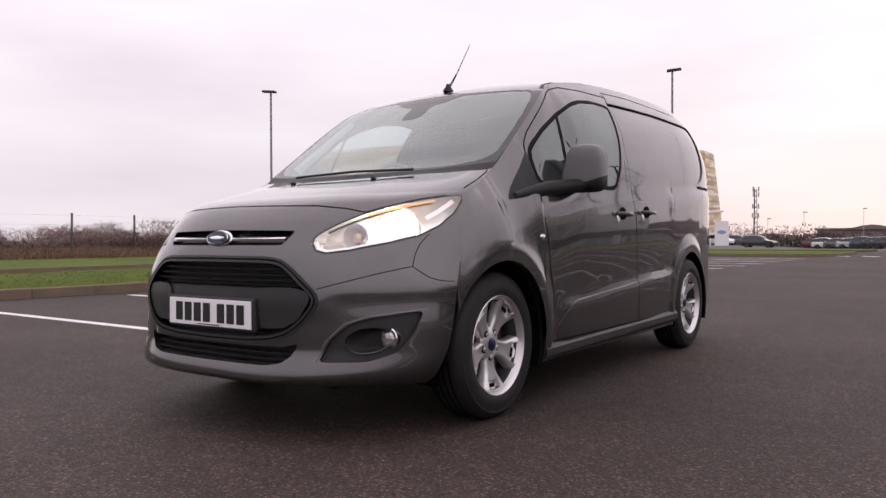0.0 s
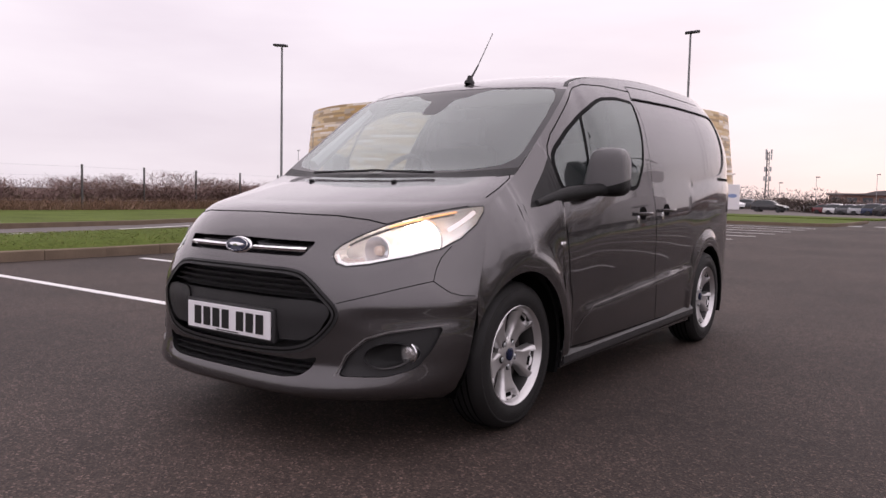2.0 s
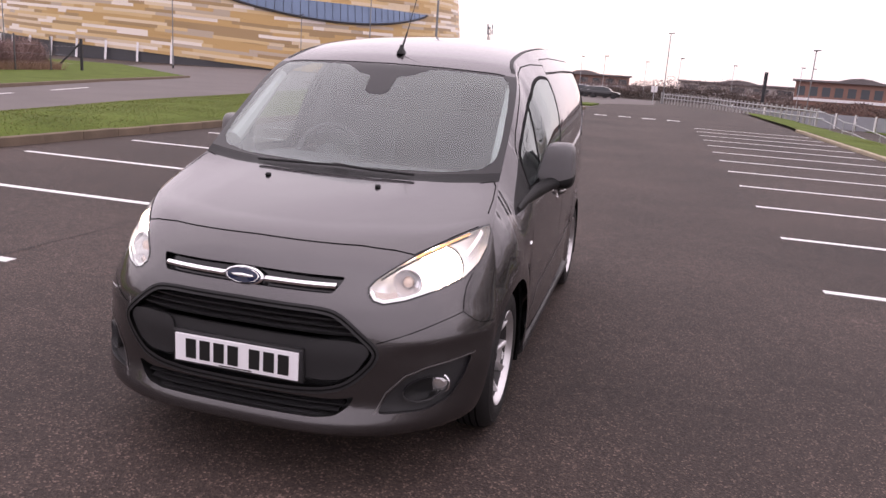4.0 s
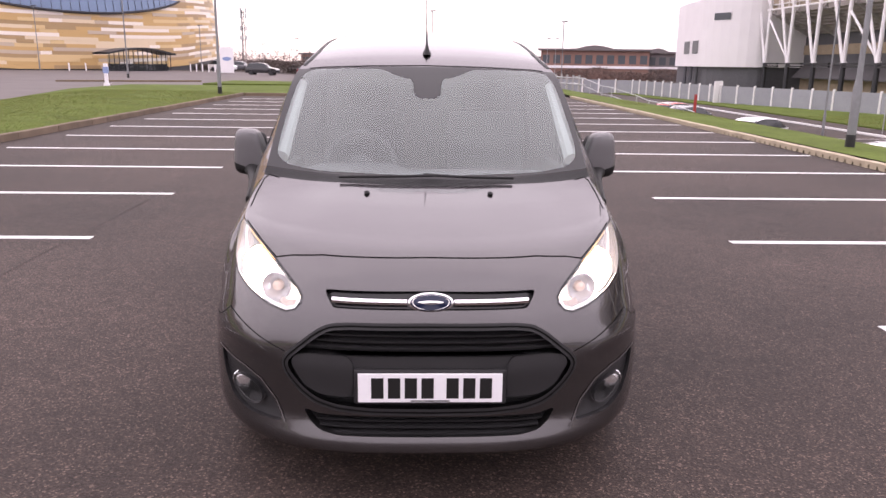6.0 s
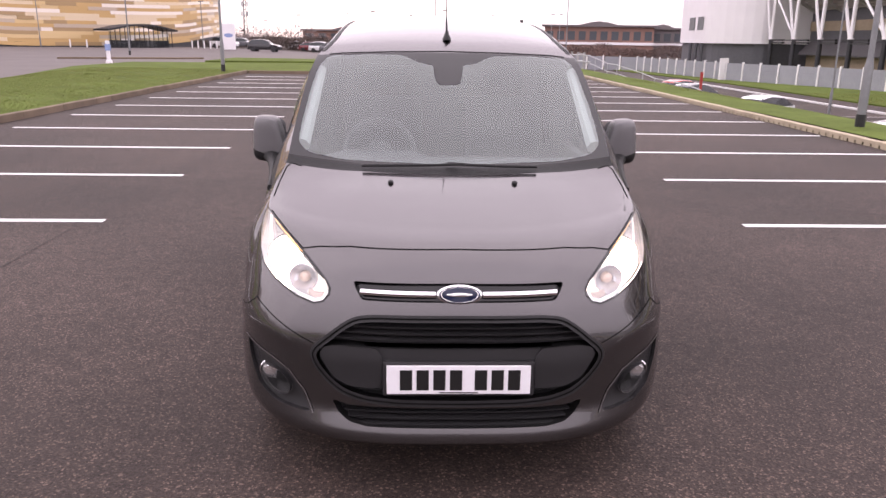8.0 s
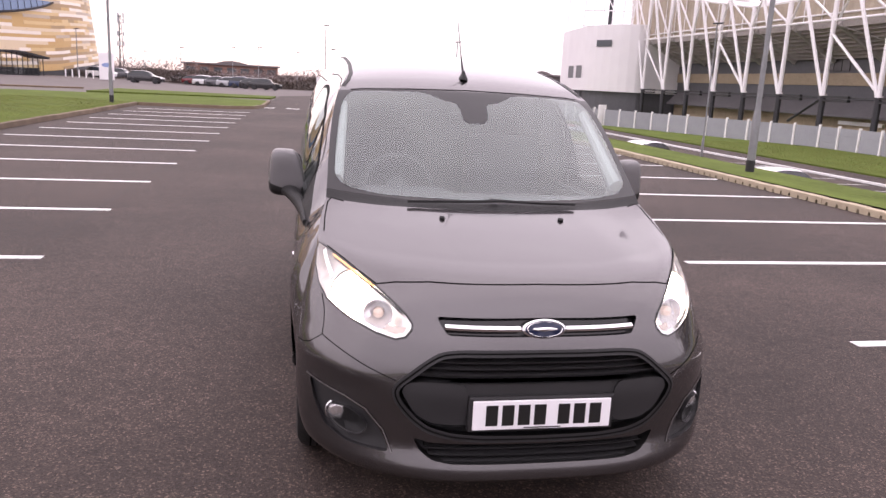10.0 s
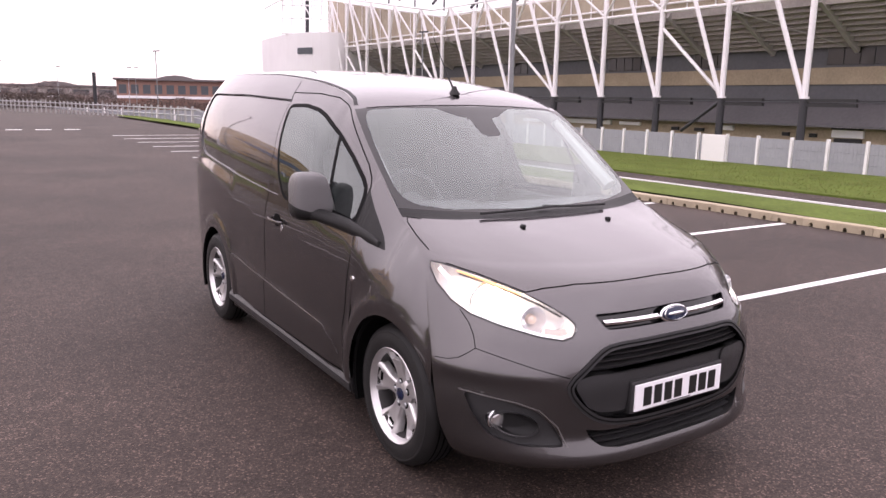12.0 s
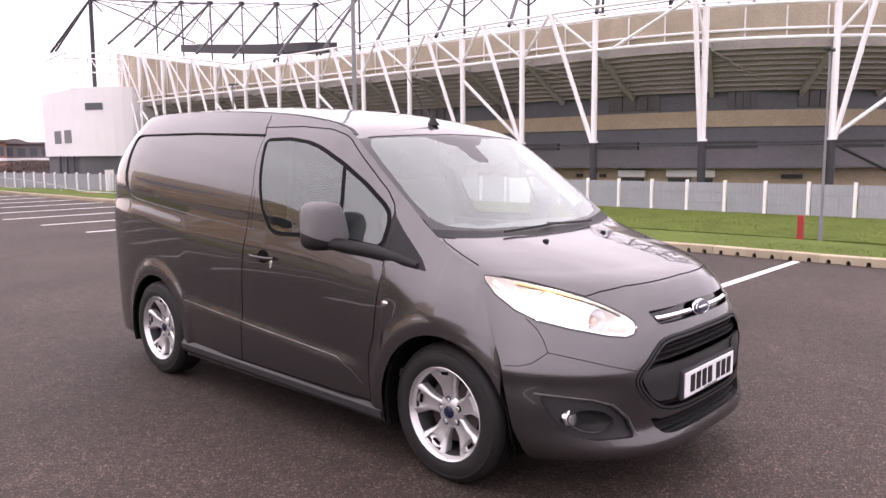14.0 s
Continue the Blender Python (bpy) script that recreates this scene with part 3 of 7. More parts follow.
    # hatches and signs along the foot
    for a, b, z0, z1, d, mat, lab in ((28.4, 31.3, -0.62, -0.05, 5.75, WHITE_STEEL, "white painted hatch panel"), (28.5, 31.3, 0.0, 0.36, 5.65, BLACK, "dark sign board"), (21.0, 26.0, -0.56, 0.02, 5.75, WHITE_STEEL, "white painted hatch panel"),
                                      (12.4, 14.4, -0.70, -0.36, 5.75, BLACK, "dark hatch"), (40.4, 41.9, -0.48, -0.05, 5.75, WHITE_STEEL, "white painted hatch panel"), (51.3, 54.1, -0.45, -0.12, 5.75, WHITE_STEEL, "white painted hatch panel"),
                                      (55.4, 62.5, -0.50, -0.05, 5.75, WHITE_STEEL, "white painted hatch panel"), (63.5, 70.0, -0.60, -0.22, 5.75, WHITE_STEEL, "white painted hatch panel"),
                                      (28.6, 31.1, -1.1, -0.70, 5.80, BLACK, "dark hatch"), (21.2, 22.6, -1.0, -0.66, 5.80, BLACK, "dark hatch"), (23.4, 25.8, -1.0, -0.66, 5.80, BLACK, "dark hatch"), (32.6, 33.2, -0.7, -0.4, 5.80, BLACK, "dark hatch"), (35.0, 35.6, -0.7, -0.4, 5.80, BLACK, "dark hatch"),
                                      (43.6, 44.6, -0.7, -0.4, 5.80, BLACK, "dark hatch"), (46.5, 47.3, -0.7, -0.4, 5.80, BLACK, "dark hatch")):
        bm = bmesh.new()
        beam(bm, stand_at(a, d, (z0 + z1) / 2), stand_at(b, d, (z0 + z1) / 2), 0.25, z1 - z0)
        part("hatch", bm, mat, st, lab)
    for a, b in ((28.8, 29.5), (29.6, 30.3), (30.4, 31.0)):
        bm = bmesh.new()
        beam(bm, stand_at(a, 5.50, 0.18), stand_at(b, 5.50, 0.18), 0.04, 0.12)
        part("sign_bar", bm, WHITE_STEEL, st)
    tagged(st, "football stand with white tubular struts and dark cladding", "building")
    # rounded white corner block
    blk = empty("corner_block")
    out = [(45.2, 128.2), (44.3, 117.6)] + [(44.3 + 6.2 * (1 - math.cos(math.pi * k / 16)), 117.6 - 9.2 * math.sin(math.pi * k / 16)) for k in range(1, 9)] + [(58, 108.4), (58, 135), (46.3, 135)]
    bm = bmesh.new()
    sheet(bm, out, 1.6, 11.7)
    part("white_wall", bm, material("white_render", (0.74, 0.72, 0.73), 0.6, vary=0.06, scale=0.3), blk)
    bm = bmesh.new()
    sheet(bm, [(x + 0.6, y + 0.3) for x, y in out], LOW, 1.6)
    part("dark_base", bm, dark, blk)
    for y in (119.2, 122.5, 126.0):
        bm = bmesh.new()
        tube(bm, (44.55 + (y - 119) * 0.08, y, LOW), (44.55 + (y - 119) * 0.08, y, 1.6), 0.25)
        part("pillar", bm, dark, blk)
    for a, b in ((0.08, 0.40), (0.56, 0.88)):
        p, q = Vector((45.2, 128.2, 0)), Vector((44.3, 117.6, 0))
        d = (q - p)
        nrm = Vector((-0.99, 0.08, 0)) * 0.06
        bm = bmesh.new()
        bm.faces.new([bm.verts.new(p + d * u + nrm + Vector((0, 0, zz))) for u, zz in ((a, 3.6), (b, 3.6), (b, 5.6), (a, 5.6))])
        part("window", bm, material("far_window", (0.07, 0.08, 0.09), 0.45), blk)
    bm = bmesh.new()
    p, q = Vector((44.78, 114.0, 0)), Vector((46.1, 111.1, 0))
    bm.faces.new([bm.verts.new(p + (q - p) * u + Vector((-0.12, -0.06, zz))) for u, zz in ((0.0, 8.4), (1.0, 8.4), (1.0, 9.4), (0.0, 9.4))])
    part("strip_window", bm, bpy.data.materials["far_window"], blk)
    bm = bmesh.new()
    for a, b in (((43.7, 118), (48.6, 110)),):
        for k in range(6):
            f = k / 5
            x, y = a[0] + (b[0] - a[0]) * f, a[1] + (b[1] - a[1]) * f
            tube(bm, (x, y, 11.6), (x + 0.3, y, 17.0), 0.10, seg=6)
            if k < 5:
                tube(bm, (x, y, 17.0), (x + 0.2 * (b[0] - a[0]), y + 0.2 * (b[1] - a[1]), 14.2), 0.08, seg=6)
        for zz in (17.0, 16.2, 14.2, 11.8):
            tube(bm, (a[0], a[1], zz), (b[0], b[1], zz - 0.5), 0.11, seg=6)
        tube(bm, (44.6, 128, 16.6), (a[0], a[1], 17.0), 0.11, seg=6)
        tube(bm, (44.6, 128, 11.6), (44.6, 128, 16.6), 0.10, seg=6)
    part("roof_frame", bm, WHITE_STEEL, blk)
    tagged(blk, "rounded white rendered corner block of the stadium", "building")


stadium()


def panel_fence():
    fence = empty("panel_fence")
    grey = material("grey_fence_board", (0.30, 0.31, 0.33), 0.75, vary=0.14, scale=1.0, fine=9, piece=0.4)
    white = material("white_fence_post", (0.78, 0.77, 0.76), 0.6, vary=0.06)
    line = [Vector((44, -32.91, 0)), Vector((44, 57.09, 0)), Vector((34, 82, 0)), Vector((31, 107, 0)), Vector((10, 122, 0))]
    bmp = bmesh.new()
    ys2 = [0.05] + [v for k in range(10) for v in (0.10 + 0.24 * k, 0.115 + 0.24 * k, 0.155 + 0.24 * k, 0.17 + 0.24 * k)] + [2.44]
    ys2 = [v for v in ys2 if v <= 2.42]
    zs2 = (0.0, 0.62, 0.625, 0.645, 0.65, 1.28, 1.285, 1.305, 1.31, 1.93)
    rows2 = [[bmp.verts.new((-0.03 - (0.016 if 0 < i < len(ys2) - 1 and (i - 1) % 4 in (1, 2) else 0) + (0.03 if k in (2, 3, 6, 7) else 0), yy, zz)) for k, zz in enumerate(zs2)] for i, yy in enumerate(ys2)]
    for r, q in zip(rows2, rows2[1:]):
        for k in range(len(zs2) - 1):
            bmp.faces.new((r[k], r[k + 1], q[k + 1], q[k]))
    back = bmesh.ops.extrude_face_region(bmp, geom=bmp.faces[:])
    bmesh.ops.translate(bmp, vec=(0.06, 0, 0), verts=[g for g in back["geom"] if isinstance(g, bmesh.types.BMVert)])
    board = bpy.data.meshes.new("panel")
    bmp.to_mesh(board)
    bmp.free()
    board.materials.append(grey)
    bmp = bmesh.new()
    box(bmp, -0.10, 0.10, -0.09, 0.09, 0, 2.09, 0.02)
    post = bpy.data.meshes.new("post")
    bmp.to_mesh(post)
    bmp.free()
    post.materials.append(white)
    for a, b in zip(line, line[1:]):
        d = b - a
        n = round(d.length / 2.5)
        rz = math.degrees(math.atan2(-d.x, d.y))
        for i in range(n):
            p = a + d * (i / n)
            for nm, me in (("post", post), ("panel", board)):
                ob = new(nm, me)
                ob.parent = fence
                ob.matrix_local = pose(p.x, p.y, LOW, 0, 0, rz)
    bm = bmesh.new()
    box(bm, 43.72, 43.88, 32.05, 34.05, LOW - 0.05, LOW + 2.0, 0.03)
    part("gate_leaf", bm, white, fence, "plain white gate leaf")
    part("gate_leaf", box(bmesh.new(), -0.62, 0.62, -0.08, 0.08, LOW - 0.05, LOW + 2.45, 0.03, pose(33.75, 82.2, 0, 0, 0, 25)), white, fence, "plain white gate leaf")
    tagged(fence, "grey boarded fence with white posts", "fence")


panel_fence()


def lamp_post(x, y, z, h, sleeve=True, arm=0.0, rz=0):
    lp = empty("street_lamp", x, y, z, rz)
    bm = bmesh.new()
    lathe(bm, [(0.085, -0.8 if y > 56 else 0.0), (0.085, 1.25), (0.072, 1.32), (0.055, 1.5), (0.045, h - 0.1), (0.045, h)], 12)
    part("pole", bm, POLE_STEEL, lp, smooth=True)
    if sleeve:
        bm = bmesh.new()
        lathe(bm, [(0.093, -0.8 if y > 56 else 0.0), (0.093, 0.35)], 12)
        part("sleeve", bm, BLACK, lp, "black painted foot")
    bm = bmesh.new()
    box(bm, -0.24, 0.40, -0.13, 0.13, -0.02, 0.08, 0.03, Matrix.Translation((0, 0, h)) @ pose(0, 0, 0, 0, -5, 0))
    part("lantern", bm, DARK_STEEL, lp, "flat dark lantern head")
    return tagged(lp, "grey steel lamp post with a flat lantern", "street lamp", "lamp posts")


for spec in ((-23.7, 20.8, 0.05, 7.5, True, 0, 200), (-8.85, 31.5, 0.1, 8.4, True, 0, 20), (8.6, 11.5, 0.0, 8.4, True, 0, 180), (-24.8, 64.1, 0, 9.5, True, 0, 0),
             (-45.9, 64.6, 0, 9.5, True, 0, 180), (-29.6, 104.7, 0, 6.1, False, 0, 0), (-69.9, 67.9, 0, 9.5, False, 0, 0), (-112, 105, 0, 9.5, False, 0, 0), (-47.6, 96.5, 0, 7.8, False, 0, 0),
             (28.6, 6.9, LOW, 7.7, True, 0, 180), (24.7, 42.3, LOW, 8.5, False, 0, 0), (15.2, 78, -1, 6.9, False, 0, 0), (1.75, 89.5, -0.3, 7.8, False, 0, 0)):
    lamp_post(*spec[:5], spec[5], spec[6])


# ---------- the van ----------
PAINT = material("grey_metallic_paint", (0.097, 0.092, 0.094), 0.27, 0.95, vary=0.05, scale=3, fine=900, coat=1.0)
PAINT.node_tree.nodes["Principled BSDF"].inputs["Coat Roughness"].default_value = 0.03
PAINT.node_tree.nodes["Principled BSDF"].inputs["Specular Tint"].default_value = (0.67, 0.65, 0.67, 1)
BLACK_GLOSS = material("black_gloss_trim", (0.008, 0.008, 0.009), 0.12, vary=0.1)
BLACK_TRIM = material("black_grained_plastic", (0.009, 0.009, 0.0093), 0.5, vary=0.15, scale=6, fine=400, bump=0.25, spec=0.3)
GREY_TRIM = material("dark_grey_plastic", (0.024, 0.0235, 0.0245), 0.38, vary=0.12, scale=6, fine=400, bump=0.2, spec=0.35)
CAP_GREY = material("mirror_cap_grey_plastic", (0.118, 0.114, 0.117), 0.30, vary=0.10, scale=8, fine=500, bump=0.25)
SEAL = material("matt_black_seal", (0.006, 0.006, 0.0065), 0.75, vary=0.15, spec=0.12)
# near-black for joints and hidden parts; also paints the shade in cups and notches
GAP = material("panel_gap_shadow", (0.003, 0.003, 0.003), 0.9, vary=0.1, spec=0.1)
CHROME = material("chrome", (0.86, 0.86, 0.87), 0.09, 1.0, vary=0.03)
ALLOY = material("silver_alloy", (0.60, 0.59, 0.59), 0.33, 0.80, vary=0.06, scale=10)
RUBBER = material("tyre_rubber", (0.0125, 0.012, 0.012), 0.60, vary=0.35, scale=9, fine=420, bump=0.15, spec=0.3)
INTERIOR = material("cabin_plastic", (0.05, 0.051, 0.055), 0.7, vary=0.15)
CLOTH = material("seat_cloth", (0.035, 0.036, 0.04), 0.95, vary=0.25, scale=20, fine=300)
SCREEN = clear_glass("windscreen_glass", (0.78, 0.86, 0.85), 0.0, 0.10, 0.9)
SIDE_GLASS = clear_glass("side_glass", (0.54, 0.60, 0.59), 0.0, 0.13, 0.95, 4.5)
LENS = clear_glass("lamp_lens", (0.96, 0.96, 0.95), 0.0, 0.05, 0.6)
FRIT = material("black_glass_border", (0.006, 0.006, 0.007), 0.05, vary=0.05)
LAMP_ON = glowing("headlamp_bulb", (1.0, 0.84, 0.62), 24)
LAMP_BLOOM = glowing("headlamp_bloom", (1.0, 0.80, 0.58), 8.0)
TIP_GLARE = glowing("lamp_tip_glare", (0.68, 0.64, 0.63), 0.62)
AMBER = glowing("amber_strip", (1.0, 0.50, 0.18), 0.5)
LAMP_GREY = material("lamp_inner_grey", (0.52, 0.44, 0.40), 0.25, 0.7, vary=0.1)
REFLECTOR = material("lamp_reflector_satin", (0.90, 0.90, 0.92), 0.26, 0.6, vary=0.05)

AXLES = (0.0, 2.662)
R_ARCH = 0.372
z_rail = spline([(-0.36, 0.58), (-0.34, 0.62), (-0.30, 0.70), (-0.25, 0.80), (-0.20, 0.90), (-0.16, 0.97), (-0.02, 1.045), (0.124, 1.115), (0.35, 1.285), (0.55, 1.435), (0.75, 1.575),
                 (0.82, 1.61), (0.92, 1.650), (1.1, 1.690), (1.5, 1.742), (2.2, 1.784), (2.9, 1.796), (3.1, 1.788), (3.28, 1.752), (3.46, 1.665), (3.5, 1.63)])
x_rail = spline([(-0.36, 0.884), (-0.34, 0.879), (-0.30, 0.865), (-0.25, 0.846), (-0.2, 0.822), (-0.16, 0.80), (-0.02, 0.785), (0.124, 0.758), (0.35, 0.742), (0.55, 0.722), (0.72, 0.692),
                 (0.85, 0.655), (1.0, 0.628), (1.3, 0.612), (2.5, 0.62), (3.1, 0.618), (3.3, 0.60), (3.5, 0.565)])
k_rail = spline([(-0.36, 2.2), (-0.1, 2.2), (0.124, 1.5), (0.36, 1.35), (0.70, 1.3), (0.95, 2.1), (1.2, 2.4), (3.5, 2.6)])
z_belt = spline([(-0.36, 0.30), (-0.16, 0.66), (0.124, 0.80), (0.36, 0.95), (0.75, 1.03), (1.2, 1.055), (2.2, 1.12), (3.0, 1.19), (3.5, 1.20)])
z_crease = spline([(0.3, 0.86), (1.3, 0.935), (2.2, 1.00), (3.0, 1.09), (3.5, 1.10)])
z_ledge = spline([(0.3, 0.455), (0.73, 0.475), (2.27, 0.575), (3.5, 0.60)])
x_door = spline([(0.20, 0.866), (0.30, 0.884), (0.46, 0.878), (0.475, 0.874), (0.498, 0.864), (0.53, 0.859), (0.60, 0.864), (0.72, 0.883), (0.84, 0.899), (0.925, 0.904), (0.95, 0.901), (1.05, 0.878)])
x_plain = spline([(0.20, 0.872), (0.30, 0.890), (0.55, 0.898), (0.75, 0.902), (0.93, 0.902), (1.05, 0.880)])
taper = spline([(-0.4, 0.962), (-0.2, 0.981), (0.0, 0.996), (0.3, 1.0), (1.5, 1.0), (2.6, 0.978), (3.0, 0.955), (3.25, 0.925), (3.42, 0.885), (3.5, 0.84), (3.55, 0.79)])


def smooth01(a, b, x):
    t = min(max((x - a) / (b - a), 0.0), 1.0)
    return t * t * (3 - 2 * t)


def canon(y, z):
    """Height along the door's own lines."""
    zl, zc, zb = z_ledge(y), z_crease(y), z_belt(y)
    if z < zl:
        return 0.2 + (z - 0.2) * (0.475 - 0.2) / (zl - 0.2)
    if z < zc:
        return 0.475 + (z - zl) * (0.93 - 0.475) / (zc - zl)
    return 0.93 + (z - zc) * 0.12 / max(zb - zc, 0.02)


def lower_x(y, z):
    a = x_plain(z)
    m = 0.20 * smooth01(0.42, 0.80, y) * (1 - smooth01(2.10, 2.33, y))
    if y > 0.3:
        a = x_plain(canon(y, z)) if y > 0.6 else a + (x_plain(canon(y, z)) - a) * smooth01(0.3, 0.6, y)
        a += (x_door(canon(y, z)) - a) * m
        # the pressed ledge low on the doors
        a += 0.009 * (1 - smooth01(-0.014, 0.014, z - z_ledge(y))) * smooth01(0.48, 0.66, y) * (1 - smooth01(2.18, 2.30, y))
    flare = 0.0
    for c in AXLES:
        r = math.hypot(y - c, z - 0.325)
        flare = max(flare, 0.017 * (1 - smooth01(0.42, 0.50, r)))
    return a * taper(y) + flare


def side_x(y, z):
    """Half width of the body at a length and a height."""
    zb, zr = z_belt(y), z_rail(y)
    if z <= zb:
        return lower_x(y, z)
    t = min((z - zb) / (zr - zb), 1.0)
    b = lower_x(y, zb)
    flare = lower_x(y, z) - lower_x(y, zb) if y < 0.45 and z < 0.93 else 0.0
    xr = x_rail(y) * (1.0 if y < 1 else 0.5 + 0.5 * taper(y))
    return b + (xr - b) * t ** k_rail(y) + max(flare, 0) * (1 - t)


STATIONS = [(-.78, .222, -.46, .225, 4.2), (-.866, .228, -.45, .232, 4.2), (-.887, .249, -.44, .255, 4.2), (-.884, .277, -.43, .285, 4.2), (-.874, .307, -.42, .308, 4.2), (-.857, .37, -.395, .37, 4.2), (-.857, .46, -.375, .46, 4.2),
            (-.862, .55, -.355, .55, 4.2), (-.855, .62, -.34, .62, 4.2), (-.84, .71, -.30, .70, 4.0), (-.803, .80, -.25, .80, 3.7), (-.757, .88, -.20, .90, 3.4), (-.70, .931, -.16, .97, 3.1)]
STATIONS += [(-.55, .975, -.10, 1.005, 2.8), (-.30, 1.035, .0, 1.055, 2.5), (-.075, 1.0815, .107, 1.1065, 2.2), (-.04, 1.0885, .124, 1.115, 2.2), (.03, 1.118, .17, 1.152, 2.2), (.22, 1.262, .35, 1.285, 2.2), (.45, 1.432, .55, 1.435, 2.2), (.62, 1.553, .69, 1.537, 2.2),
             (.70, 1.606, .765, 1.585, 2.2), (.74, 1.625, .80, 1.602, 2.2), (.85, 1.667, .88, 1.636, 2), (1.1, 1.728, 1.1, 1.690, 2), (1.5, 1.786, 1.5, 1.742, 2), (2.2, 1.830, 2.2, 1.784, 2), (2.9, 1.838, 2.9, 1.796, 2), (3.1, 1.832, 3.1, 1.788, 2),
             (3.3, 1.800, 3.28, 1.752, 2), (3.50, 1.66, 3.46, 1.665, 2.5)]
S_AT = [0.0]
for a, b in zip(STATIONS, STATIONS[1:]):
    S_AT.append(S_AT[-1] + math.hypot(b[0] - a[0], b[1] - a[1]))
S_FN = [spline([(s, st[k]) for s, st in zip(S_AT, STATIONS)]) for k in range(5)]
S_COWL, S_HEAD, S_END = S_AT[17], S_AT[21], S_AT[-1]


x_nose = spline([(0.21, 0.79), (0.26, 0.846), (0.285, 0.856), (0.31, 0.864), (0.37, 0.875), (0.46, 0.882), (0.55, 0.884), (0.62, 0.879), (0.70, 0.865), (0.80, 0.846), (0.90, 0.822), (0.97, 0.80)])


def top_point(s, u):
    yc, zc, yr, zr, p = [f(s) for f in S_FN]
    xr = x_nose(zr) if zr < 0.97 else side_x(max(yr, -0.34), zr)
    x = xr * u
    z = zc + (zr - zc) * u ** 2.4
    if S_AT[12] - 0.05 < s < S_COWL:
        z += 0.006 * (1 - smooth01(0.36, 0.60, x + 0.10 * (yc + 0.3))) * smooth01(S_AT[12] - 0.05, S_AT[12] + 0.12, s)
    out = 0.0
    if s < S_AT[10]:
        # crease above the fog lamps with a hollow below it
        out = (0.004 * math.exp(-((z - 0.597) / 0.026) ** 2) - 0.003 * math.exp(-((z - 0.540) / 0.040) ** 2)) * smooth01(0.50, 0.66, x)
    # the nose turns smoothly into the wings
    w = 1 - smooth01(S_AT[12], S_AT[15], s)
    sweep = 1 - max(0.0, 1 - u ** (p * (1 - 0.21 * w))) ** (1 / (1 + 0.3 * w))
    return Vector((x + 0.7 * out, yc + (yr - yc) * sweep - 0.7 * out, z))


def top_grid(s0, s1, ns, nu=40):
    bm = bmesh.new()
    rows = [[bm.verts.new(top_point(s0 + (s1 - s0) * i / ns, 1 - (1 - u / nu) ** 1.5)) for u in range(nu + 1)] for i in range(ns + 1)]
    for a, b in zip(rows, rows[1:]):
        for i in range(nu):
            bm.faces.new((a[i], a[i + 1], b[i + 1], b[i]))
    return bm


def side_grid(ny=190, nz=60):
    bm = bmesh.new()
    cols = []
    ys = sorted(set([float(v) for v in np.linspace(-0.338, 3.50, ny)] + [c + R_ARCH * math.cos(math.pi * k / 48) for c in AXLES for k in range(49) if c + R_ARCH * math.cos(math.pi * k / 48) > -0.338]))
    ys = [y for i, y in enumerate(ys) if i == 0 or y - ys[i - 1] > 1e-4]
    for y in ys:
        lo = 0.205
        for c in AXLES:
            d = R_ARCH ** 2 - (y - c) ** 2
            if d > 0:
                lo = max(lo, 0.325 + math.sqrt(d))
        hi = max(z_rail(y), lo + 0.004)
        zs = [lo + (hi - lo) * k / nz for k in range(nz + 1)]
        cols.append([bm.verts.new((side_x(y, z), y, z)) for z in zs])
    for a, b in zip(cols, cols[1:]):
        for i in range(nz):
            bm.faces.new((a[i], b[i], b[i + 1], a[i + 1]))
    # the wing in front of the door is one soft swell that fades into the door
    for back, low, near, turns in ((0.80, 0.64, 0.445, 8), (0.62, 0.69, 0.46, 14), (0.48, 0.73, 0.47, 48)):
        soft = [v for c in cols[1:] for v in c[1:-1] if v.co.y < back and v.co.z > low and math.hypot(v.co.y, v.co.z - 0.325) > near]
        for _ in range(turns):
            bmesh.ops.smooth_vert(bm, verts=soft, factor=0.5, use_axis_x=True, use_axis_y=False, use_axis_z=False)
    # the doors above their ledge are one calm surface
    for rim, turns in ((0.0, 12), (0.03, 22)):
        soft = [v for c in cols[1:] for v in c[1:-1] if 0.44 + rim < v.co.y < 2.24 - rim and z_ledge(v.co.y) + 0.030 + rim < v.co.z < 1.16 - rim and math.hypot(v.co.y - AXLES[1], v.co.z - 0.325) > 0.45]
        for _ in range(turns):
            bmesh.ops.smooth_vert(bm, verts=soft, factor=0.5, use_axis_x=True, use_axis_y=False, use_axis_z=False)
    return bm


def inside(poly, p, q):
    hit = False
    for (a, b), (c, d) in zip(poly, poly[1:] + poly[:1]):
        if (b > q) != (d > q) and p < (c - a) * (q - b) / (d - b) + a:
            hit = not hit
    return hit


def rounded(poly, r=0.02, n=3):
    """An outline with its corners rounded off."""
    out = []
    for i in range(len(poly)):
        p, a, b = Vector(poly[i]), Vector(poly[i - 1]), Vector(poly[(i + 1) % len(poly)])
        da, db = a - p, b - p
        k = min(r, da.length * 0.45, db.length * 0.45)
        s, e = p + da.normalized() * k, p + db.normalized() * k
        for j in range(n + 1):
            t = j / n
            q = s * (1 - t) ** 2 + p * 2 * t * (1 - t) + e * t * t
            out.append((q.x, q.y))
    return out


